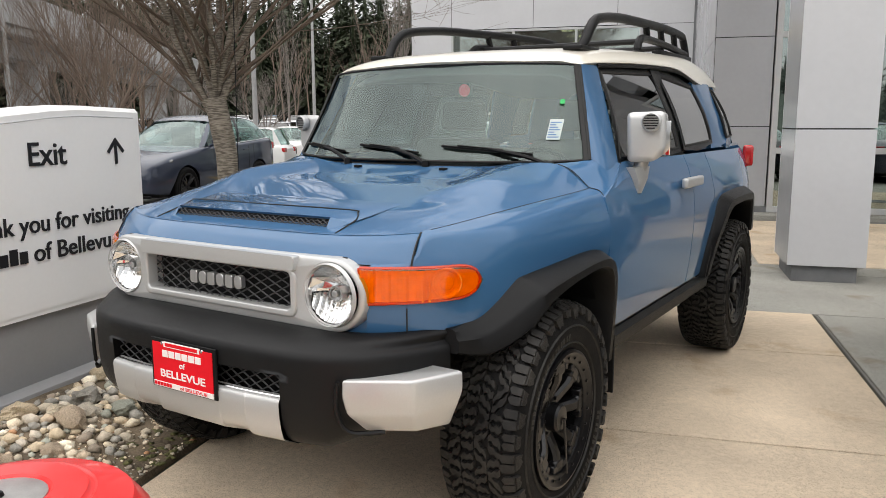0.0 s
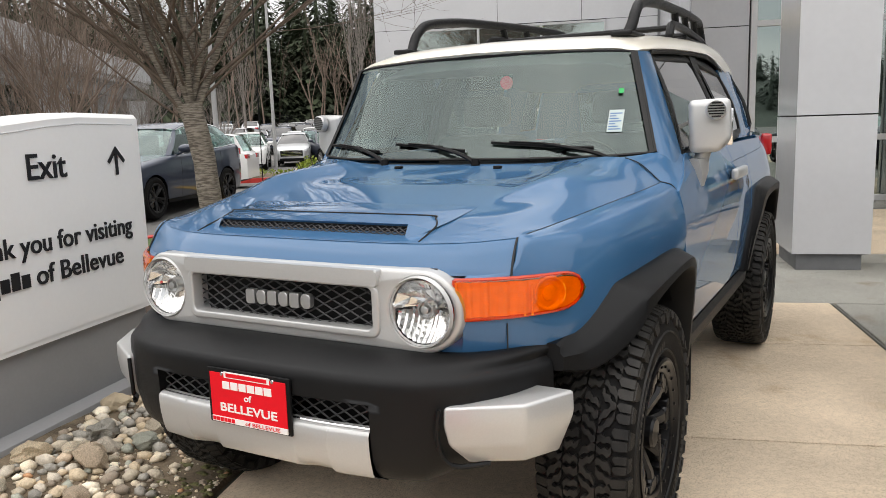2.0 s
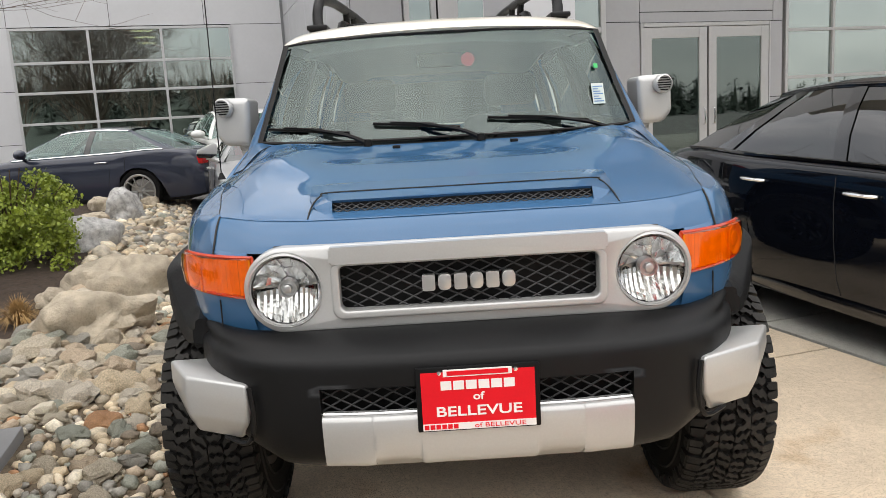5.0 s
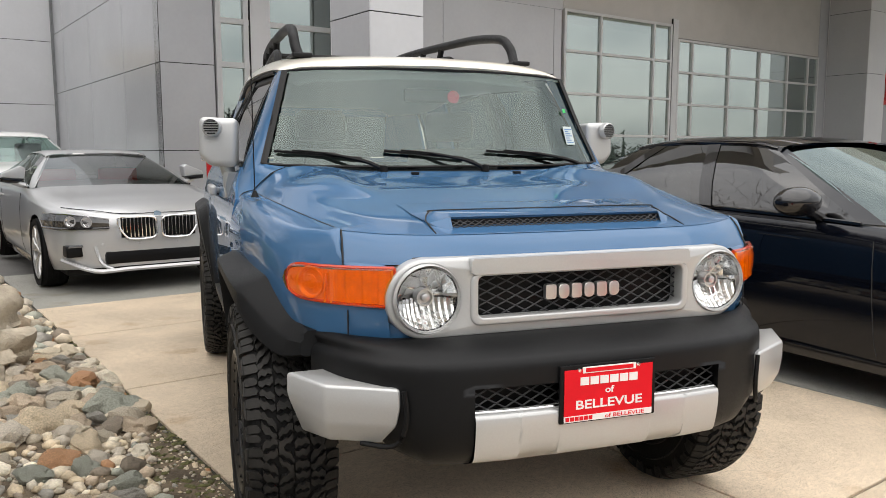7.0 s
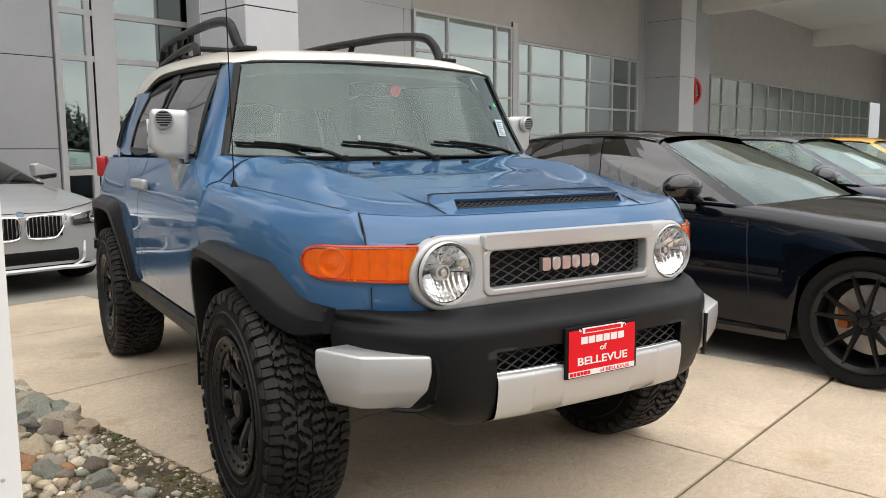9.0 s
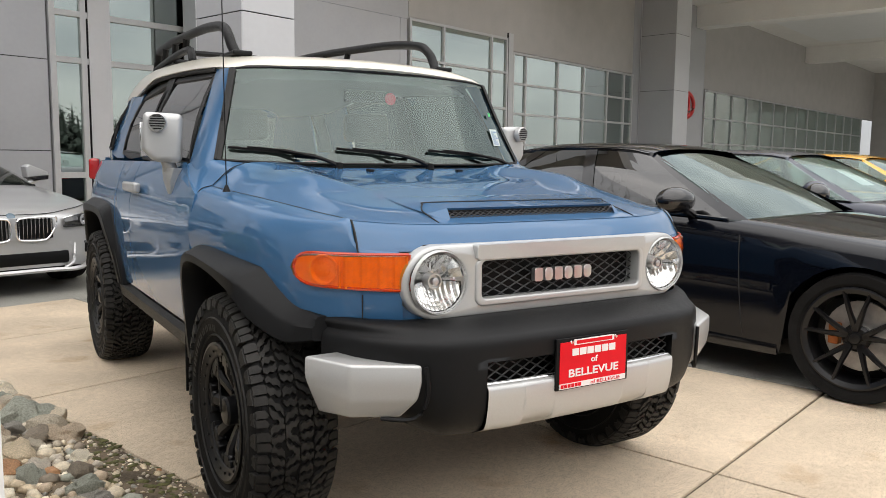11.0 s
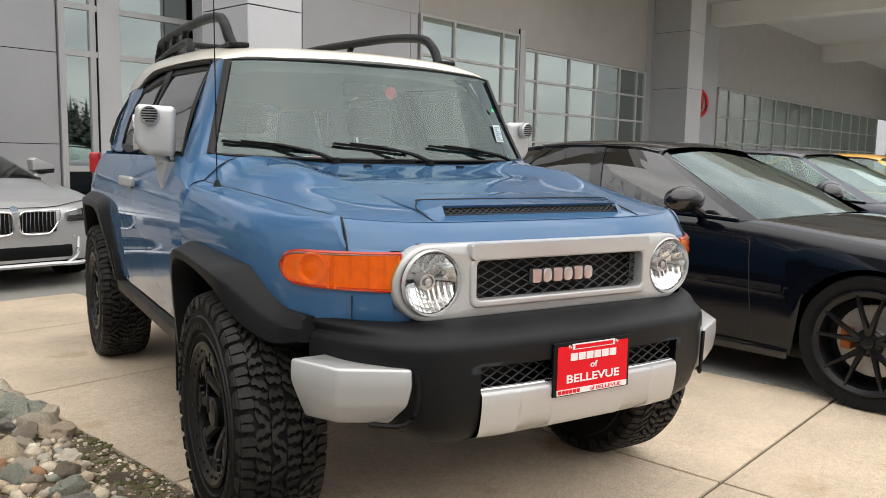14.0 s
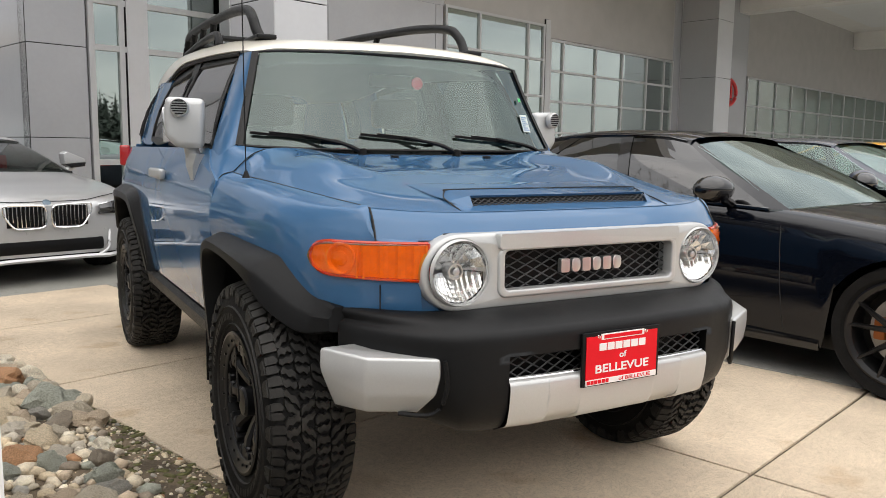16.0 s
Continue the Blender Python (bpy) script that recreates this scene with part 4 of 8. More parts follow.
# the maker's wordmark as six plain blocks
for i in range(6):
    x0 = -0.121 + i * 0.0410
    bm = bmesh.new()
    add_prism(bm, round_rect(x0, x0 + 0.033, 0.902, 0.944, 0.005 if i % 2 == 0 else 0.012), -0.698, -0.680, 0.003)
    part("badge_block", bm, MATT_ALU, fj)
for s in (1, -1):
    m = pose(s * 0.470, -0.672, 0.922, 90, 0, 0)
    bm = bmesh.new()
    add_lathe(bm, [(0.091, 0.020), (0.088, 0.005), (0.080, -0.015), (0.062, -0.040), (0.03, -0.055), (0.0, -0.058)], 40, m)
    lamp = part("headlamp", bm, CHROME, fj, "round clear headlamp with chrome reflector")
    bm = bmesh.new()
    # upper half: a few broad mirror panels; lower half: upright flutes
    bowl = lambda x, z: -0.056 + 0.062 * min(1.0, (x * x + z * z) / 0.0077)
    for k in range(7):
        a0, a1 = radians(8 + k * 23.4), radians(8 + (k + 1) * 23.4)
        for r0, r1 in ((0.028, 0.058), (0.058, 0.085)):
            tip = 0.004 * math.sin(k * 1.9 + r0 * 60)
            q = []
            for rr, a, t2 in ((r0, a0, tip), (r1, a0, -tip), (r1, a1, tip), (r0, a1, -tip)):
                x, z = rr * math.cos(a), rr * math.sin(a)
                q.append(bm.verts.new(m @ Vector((x, z, bowl(x, z) + 0.006 + t2))))
            bm.faces.new(q)
    for k in range(11):
        x0 = -0.077 + k * 0.014
        rows_ = []
        for j in range(6):
            rows_.append([])
            for u in (0.0, 0.5, 1.0):
                x = x0 + 0.014 * u
                low_ = math.sqrt(max(0.0, 0.0845 ** 2 - x * x))
                top_ = -math.sqrt(max(0.0, 0.026 ** 2 - x * x)) if abs(x) < 0.026 else -0.004
                z = top_ + (-low_ - top_) * j / 5
                rows_[-1].append(m @ Vector((x, z, bowl(x, z) + 0.005 + (0.005 if u == 0.5 else 0.0))))
        add_grid(bm, rows_)
    part("reflector_facet", bm, REFLECTOR, lamp, smooth=False)
    bm = bmesh.new()
    add_lathe(bm, [(0.024, -0.05), (0.024, -0.012), (0.020, -0.012), (0.018, -0.024), (0.012, -0.024), (0.011, -0.008), (0.0, -0.004)], 24, m)
    part("bulb_shield", bm, MATT_ALU, lamp)
    bm = bmesh.new()
    add_lathe(bm, [(0.090, 0.016), (0.075, 0.030), (0.045, 0.040), (0.0, 0.044)], 40, m)
    ln = part("lens", bm, LENS, lamp)
    ln.visible_shadow = False
    bm = bmesh.new()
    add_lathe(bm, [(0.088, 0.012), (0.093, 0.024), (0.098, 0.012)], 40, m)
    part("lamp_ring", bm, SILVER, lamp)
    # amber corner lamp
    path = catmull([(0.556, -0.652), (0.62, -0.618), (0.70, -0.556), (0.765, -0.478), (0.808, -0.390)], 5)
    rows = []
    for i, p in enumerate(path):
        k = i / (len(path) - 1)
        zt = 1.010 - 0.002 * k
        zb = 0.897 + 0.010 * k
        if k > 0.78:
            q = math.sqrt(max(0.0, 1 - ((k - 0.78) / 0.22) ** 2))
            mid = (zt + zb) / 2
            zt, zb = mid + (zt - mid) * max(0.15, q), mid + (zb - mid) * max(0.15, q)
        n_out = Vector((0.55 + 0.4 * k, -0.8 + 0.55 * k, 0)).normalized()
        o = n_out * 0.016
        rows.append([(s * p.x, p.y, zt), (s * (p.x + o.x * 0.8), p.y + o.y * 0.8, zt - 0.008), (s * (p.x + o.x), p.y + o.y, (zt + zb) / 2), (s * (p.x + o.x * 0.8), p.y + o.y * 0.8, zb + 0.008), (s * p.x, p.y, zb)])
    turn = part("turn_lamp", add_grid(bmesh.new(), rows), AMBER, fj, "amber plastic corner turn signal", angle=50)
    turn.visible_shadow = False
    inner = []
    for i, p in enumerate(path):
        for h_ in (0, 0.5):
            if i == len(path) - 1 and h_:
                continue
            c = p if not h_ else p.lerp(path[i + 1], 0.5)
            k = (i + h_) / (len(path) - 1)
            rib = 0.008 if (2 * i + (1 if h_ else 0)) % 5 < 2 and k < 0.55 else 0.002
            half_ = (0.060 - 0.009 * k) * max(0.18, math.sqrt(max(0.0, 1 - (max(0.0, k - 0.78) / 0.22) ** 2)))
            zt_, zb_ = 0.954 + half_ * 0.80, 0.954 - half_ * 0.80
            n_out = Vector((0.55 + 0.4 * k, -0.8 + 0.55 * k, 0)).normalized() * rib
            inner.append([(s * (c.x + n_out.x), c.y + n_out.y, zt_), (s * (c.x + n_out.x), c.y + n_out.y, zb_)])
    part("lamp_reflector", add_grid(bmesh.new(), inner), AMBER_IN, turn, "fluted amber reflector", smooth=False)
    bm = bmesh.new()
    add_tube(bm, [(q[0][0], q[0][1] - 0.002, q[0][2] - 0.003) for q in rows] + [(q[-1][0], q[-1][1] - 0.002, q[-1][2] + 0.003) for q in rows[::-1]] + [(rows[0][0][0], rows[0][0][1] - 0.002, rows[0][0][2] - 0.003)], 0.0055, 6)
    part("lens_rim", bm, AMBER_RIM, turn)
    bm = bmesh.new()
    for i in range(2):
        k = 0.52 + i * 0.05
        p = path[int(k * (len(path) - 1))].lerp(path[int(k * (len(path) - 1)) + 1], (k * (len(path) - 1)) % 1)
        add_tube(bm, [(s * (p.x + 0.004), p.y - 0.004, 0.905), (s * (p.x + 0.004), p.y - 0.004, 0.985)], 0.0040, 6)
    part("lens_ribs", bm, AMBER_IN, turn)
    bm = bmesh.new()
    p = path[-7]
    add_lathe(bm, [(0.048, -0.006), (0.046, 0.004), (0.041, 0.004), (0.034, -0.004), (0.024, -0.006), (0.020, 0.002), (0.0, 0.004)], 28, look((s * (p.x + 0.003), p.y - 0.003, 0.957), (s * (p.x - 1.0), p.y + 0.9, 0.957)))
    part("bulb_ring", bm, AMBER_IN, turn)

# bumper
def front_y(x):
    x = abs(x)
    return float(np.interp(x, [0, 0.25, 0.40, 0.52, 0.62, 0.69, 0.732, 0.760], [-0.836, -0.833, -0.818, -0.786, -0.722, -0.630, -0.545, -0.470]))


def bumper_rows(xs, prof):
    """Rows of the bumper's skin: each profile point is (inset, height) and lies along the inward normal."""
    rows = []
    for x in xs:
        e = 0.01
        t = Vector((2 * e, front_y(x + e) - front_y(x - e), 0)).normalized()
        n_in = Vector((-t.y, t.x, 0))
        p = Vector((x, front_y(x), 0))
        rows.append(catmull([(p.x + n_in.x * d, p.y + n_in.y * d, z) for d, z in prof(x)], 3))
    return rows


depth_at = lambda x: float(np.interp(x, [0, 0.5, 0.66, 0.76], [0.180, 0.135, 0.075, 0.03]))
low_rise = lambda x: 0.085 * min(1.0, max(0.0, (x - 0.50) / 0.20)) ** 1.4
BUMP_X = [0.385, 0.42, 0.47, 0.52, 0.57, 0.61, 0.65, 0.68, 0.705, 0.727, 0.745, 0.757]
skin = bumper_rows([0.0, 0.15, 0.30] + BUMP_X, lambda x: [(depth_at(x), 0.814), (depth_at(x) * 0.75, 0.812), (depth_at(x) * 0.42, 0.798), (0.022, 0.778), (0.008, 0.766), (0.001, 0.746), (0.0, 0.700)])
bm = add_grid(bmesh.new(), skin, True)
low = bumper_rows(BUMP_X, lambda x: [(0.0, 0.700), (0.002, 0.61 + 0.3 * low_rise(x)), (0.012, 0.545 + 0.7 * low_rise(x)), (0.036, 0.497 + low_rise(x)), (0.085, 0.464 + low_rise(x)), (0.15, 0.446 + low_rise(x))])
add_grid(bm, low, True)
add_grid(bm, [[(0.385, -0.820, 0.70), (0.385, -0.812, 0.545), (0.385, -0.785, 0.500)], [(0.385, -0.76, 0.70), (0.385, -0.755, 0.545), (0.385, -0.74, 0.480)]], True)
add_grid(bm, [[(0, -0.836, 0.700), (0.2, -0.834, 0.70), (0.385, -0.820, 0.700)], [(0, -0.76, 0.704), (0.2, -0.76, 0.704), (0.385, -0.76, 0.704)]], True)
bmesh.ops.remove_doubles(bm, verts=bm.verts, dist=0.003)
bumper = part("front_bumper", bm, PLASTIC, fj, "dark grey plastic bumper with silver corner caps", angle=45)
part("bumper_mesh", lattice(-0.385, 0.385, 0.612, 0.702, -0.790, 0.052, 0.0285, 0.0026), MESH_GREY, bumper, smooth=False)
part("bumper_back", box(-0.39, 0.39, -0.752, -0.74, 0.47, 0.71), BLACK, bumper, smooth=False)
net = []
for x in (0, 0.10, 0.14, 0.155, 0.25, 0.265, 0.33, 0.384):
    y = front_y(x)
    notch = 0.0 if x < 0.15 or x > 0.26 else 0.012
    net.append([(x, y + 0.032, 0.632), (x, y + 0.005, 0.628), (x, y - 0.005, 0.614), (x, y - 0.002, 0.565), (x, y + 0.010, 0.508 + notch), (x, y + 0.030, 0.488 + notch), (x, y + 0.095, 0.460)])
part("skid_plate", patch(net, 2, 3, True), SILVER, bumper, "silver painted lower bumper plate", angle=50)
bm = bmesh.new()
add_tube(bm, [(x, front_y(x) + 0.010, 0.633) for x in np.linspace(-0.384, 0.384, 15)], 0.0035, 6)
part("chrome_strip", bm, CHROME, bumper)
for s in (1, -1):
    plan_c = [(0.562, -0.728), (0.575, -0.772), (0.757, -0.672), (0.838, -0.532), (0.720, -0.530), (0.630, -0.640)]
    inset = lambda p, d: (p[0] + (0.70 - p[0]) * d, p[1] + (-0.56 - p[1]) * d)
    bm = bmesh.new()
    levels = [(0.01, 0.7065), (0.0, 0.655), (0.06, 0.600), (0.30, 0.542)]
    rings_ = [[bm.verts.new((s * q[0], q[1], z + (0.008 if q[1] > -0.54 and z > 0.7 else 0.0) + (0.030 if q[1] > -0.54 and z < 0.65 else 0.0) - (0.012 if z > 0.7 and q[0] < 0.57 else 0.0))) for q in (inset(p, d) for p in plan_c)] for d, z in levels]
    for r0, r1 in zip(rings_, rings_[1:]):
        for i in range(6):
            bm.faces.new((r0[i], r1[i], r1[(i + 1) % 6], r0[(i + 1) % 6]))
    bm.faces.new(rings_[0])
    bm.faces.new(rings_[-1][::-1])
    bmesh.ops.bevel(bm, geom=list(bm.edges), offset=0.009, segments=3, affect="EDGES", profile=0.5)
    part("corner_cap", bm, SILVER, bumper, "silver painted bumper corner", angle=60)
    lip = bmesh.new()
    add_tube(lip, catmull([(s * 0.566, -0.774, 0.700), (s * 0.560, -0.776, 0.62), (s * 0.585, -0.752, 0.548), (s * 0.66, -0.68, 0.540)], 4), 0.007, 6)
    part("cap_surround", lip, PLASTIC, bumper)

# licence plate holder with dealer card
PY = -0.846
plate = part("number_plate", box(-0.150, 0.150, PY, PY + 0.010, 0.584, 0.746, 0.005), BLACK, fj, "red dealer plate in a black frame")
part("plate_card", box(-0.1375, 0.1375, PY - 0.0025, PY + 0.001, 0.606, 0.734, 0.0), PLATE_RED, plate, smooth=False)
part("frame_strip", box(-0.083, 0.083, PY - 0.0035, PY, 0.7225, 0.7395, 0.0), PLATE_WHITE, plate, smooth=False)
part("frame_strip", box(-0.1375, 0.1375, PY - 0.0035, PY, 0.589, 0.606, 0.0), PLATE_WHITE, plate, smooth=False)
up_m = lambda x, z, y=PY - 0.0035: pose(x, y, z, 90, 0, 0)
text_mesh("of", 0.026, PLATE_WHITE, "lettering", plate, up_m(0.0, 0.6630), 0.0008, stretch=1.25, bold=0.0004)
text_mesh("BELLEVUE", 0.0345, PLATE_WHITE, "lettering", plate, up_m(0.0, 0.6240), 0.0008, stretch=1.40, bold=0.0005)
text_mesh("of BELLEVUE", 0.0155, PLATE_RED, "lettering", plate, up_m(0.050, 0.5925, PY - 0.0045), 0.0005, stretch=1.50, bold=0.0)
for i in range(6):
    part("badge_bar", box(-0.090 + i * 0.0305, -0.064 + i * 0.0305, PY - 0.0042, PY - 0.0025, 0.690, 0.712), PLATE_WHITE, plate, smooth=False)
    part("badge_bar", box(-0.134 + i * 0.0142, -0.123 + i * 0.0142, PY - 0.0050, PY - 0.0035, 0.5925, 0.6035), PLATE_RED, plate, smooth=False)
part("name_bar", box(-0.074, 0.074, PY - 0.0045, PY - 0.0035, 0.7255, 0.7365), PLATE_RED, plate, smooth=False)
for s in (1, -1):
    bm = bmesh.new()
    add_lathe(bm, [(0.006, 0), (0.005, 0.003), (0, 0.004)], 10, pose(s * 0.092, PY, 0.732, 90, 0, 0))
    part("screw", bm, CHROME, plate)

# body sides: doors and rear quarter
def side_x(z, y):
    x = float(np.interp(z, [0.55, 0.70, 0.90, 1.05, 1.18, 1.28], [0.868, 0.892, 0.908, 0.904, 0.872, 0.826]))
    return x - 0.10 * max(0.0, (y - 2.75) / 0.7) ** 2


def side_low(y):
    return float(np.interp(y, [0.44, 1.95, 2.02, 2.14, 2.26, 2.40, 2.80, 2.95, 3.10, 3.45], [0.60, 0.60, 0.76, 0.90, 0.97, 0.99, 0.99, 0.93, 0.72, 0.66]))


def side_sheet(y0, y1, n, z_top=1.28, k=10):
    rows = []
    for i in range(n + 1):
        y = y0 + (y1 - y0) * i / n
        lo = side_low(y)
        zt = min(z_top, float(np.interp(y, [0.44, 0.60, 0.74], [1.140, 1.195, 1.262])))
        rows.append([(side_x(lo + (zt - lo) * j / k, y), y, lo + (zt - lo) * j / k) for j in range(k + 1)])
    return rows


for s in (1, -1):
    for nm, y0, y1, n in (("front_door", 0.446, 1.655, 24), ("rear_door", 1.663, 2.075, 6), ("rear_quarter", 2.082, 3.43, 24)):
        rows = [[(s * p[0], p[1], p[2]) for p in r] for r in side_sheet(y0, y1, n)]
        d = part(nm, solid(add_grid(bmesh.new(), rows), 0.02), BLUE, fj, angle=30)
        if nm == "front_door":
            bm = bmesh.new()
            add_box(bm, -0.012, 0.022, -0.150, 0.150, -0.024, 0.026, 0.014, 3, pose(s * 0.917, 1.55, 1.132, 0, 0, 0))
            add_box(bm, -0.005, 0.030, -0.070, -0.045, -0.014, 0.016, 0.008, 2, pose(s * 0.900, 1.55, 1.132, 0, 0, 0))
            hnd = part("door_handle", bm, SILVER, d, "silver painted handle")
            # flat dark plate: the shade of the hollow behind the handle, as colour
            bm = bmesh.new()
            add_box(bm, -0.004, 0.004, -0.07, 0.06, -0.02, 0.02, 0.004, 2, pose(s * 0.893, 1.56, 1.128, 0, 0, 0))
            part("handle_shade_plate", bm, PLASTIC, d)
    # sill
    bm = bmesh.new()
    add_grid(bm, [[(s * 0.872, y, 0.585), (s * 0.888, y, 0.560), (s * 0.880, y, 0.505), (s * 0.80, y, 0.470), (s * 0.70, y, 0.470)] for y in np.linspace(0.49, 2.10, 8)])
    part("sill", bm, PLASTIC, fj, "brown-grey plastic sill cladding")

# wheel arch flares
def flare(outer, inner, s, name):
    """A wheel arch flare; outer: where it leaves the body, inner: its lip, both as (y, z, x)."""
    rows = []
    O, I = catmull([(x, y, z) for y, z, x in outer], 4), catmull([(x, y, z) for y, z, x in inner], 4)
    for o, i in zip(O, I):
        q = lambda t, dx=0.0, x=None: (s * ((o.x + (i.x - o.x) * t if x is None else x) + dx), o.y + (i.y - o.y) * t, o.z + (i.z - o.z) * t)
        rows.append([q(-0.03, -0.10), q(0.0, -0.012), q(0.0, 0.006), q(0.10, 0.014), q(0.36, -0.004, i.x), q(0.46, 0.004, i.x), q(0.93, 0.004, i.x), q(1.0, -0.006, i.x), q(1.02, -0.17, i.x)])
    bm = add_grid(bmesh.new(), rows)
    bm.faces.new([bm.verts.new(p) for p in rows[0]])
    bm.faces.new([bm.verts.new(p) for p in rows[-1]])
    return part(name, bm, PLASTIC, fj, "dark grey plastic wheel arch flare", angle=32)


for s in (1, -1):
    flare([(-0.474, 0.812, 0.757), (-0.36, 0.840, 0.780), (-0.23, 0.922, 0.832), (-0.17, 0.938, 0.850), (0.0, 0.950, 0.872), (0.20, 0.962, 0.892), (0.33, 0.955, 0.902), (0.42, 0.905, 0.904), (0.475, 0.78, 0.900), (0.500, 0.50, 0.885)],
          [(-0.474, 0.738, 0.780), (-0.365, 0.718, 0.838), (-0.25, 0.772, 0.905), (-0.15, 0.850, 0.940), (0.0, 0.892, 0.956), (0.18, 0.908, 0.962), (0.30, 0.896, 0.960), (0.37, 0.845, 0.952), (0.415, 0.74, 0.938), (0.435, 0.50, 0.915)], s, "front_flare")
    flare([(1.94, 0.58, 0.890), (1.98, 0.74, 0.905), (2.08, 0.90, 0.908), (2.18, 1.00, 0.908), (2.38, 1.025, 0.908), (2.82, 1.025, 0.905), (2.98, 0.97, 0.895), (3.12, 0.74, 0.880)],
          [(2.05, 0.58, 0.905), (2.09, 0.72, 0.928), (2.19, 0.85, 0.950), (2.29, 0.925, 0.958), (2.42, 0.945, 0.960), (2.80, 0.945, 0.958), (2.90, 0.90, 0.950), (3.02, 0.72, 0.925)], s, "rear_flare")
    # dark wheel wells and mud flap
    for yc in (0.0, 2.69):
        bm = bmesh.new()
        arc = [(yc + 0.52 * math.cos(a), 0.42 + 0.54 * math.sin(a)) for a in np.linspace(0.15, math.pi - 0.45, 17)]
        reach = lambda y: float(np.interp(y - yc, [-0.5, -0.4, -0.25, 0.0], [0.70, 0.735, 0.82, 0.87]))
        add_grid(bm, [[(s * 0.45, y, z), (s * reach(y), y, z)] for y, z in arc])
        add_grid(bm, [[(s * 0.45, y, z), (s * 0.45, yc, 0.42)] for y, z in arc])
        part("wheel_well", bm, BLACK, fj)
    part("mud_flap", box(min(s * 0.70, s * 0.925), max(s * 0.70, s * 0.925), 0.475, 0.487, 0.36, 0.60, 0.003), BLACK, fj)

# glasshouse
WS = [[(0, 0.405, 1.262), (0.25, 0.415, 1.262), (0.50, 0.455, 1.264), (0.68, 0.520, 1.270), (0.762, 0.575, 1.276)],
      [(0, 0.520, 1.480), (0.24, 0.530, 1.479), (0.47, 0.565, 1.477), (0.62, 0.615, 1.474), (0.703, 0.655, 1.470)],
      [(0, 0.620, 1.676), (0.22, 0.628, 1.675), (0.43, 0.655, 1.672), (0.57, 0.690, 1.667), (0.648, 0.720, 1.660)]]
ws = part("windscreen", patch(WS, 4, 4, True), GLASS, fj, "upright windscreen with misty reflections")
ws.visible_shadow = False
for r, rad in ((WS[0], 0.006), (WS[2], 0.005)):
    bm = bmesh.new()
    half = catmull(r, 4)
    add_tube(bm, [(-p.x, p.y - 0.002, p.z) for p in half[:0:-1]] + [(p.x, p.y - 0.002, p.z) for p in half], rad, 6)
    part("windscreen_seal", bm, SEAL, fj)
for s in (1, -1):
    bm = bmesh.new()
    add_tube(bm, [(s * p.x, p.y - 0.002, p.z) for p in catmull([r[-1] for r in WS], 5)], 0.009, 6)
    rows = [[(s * (p.x - w), p.y - 0.012 - 0.55 * w, p.z) for w in (0.0, 0.016)] for p in catmull([r[-1] for r in WS], 5)]
    part("windscreen_seal", bm, SEAL, fj)
    part("glass_border", add_grid(bmesh.new(), rows), SEAL, fj)
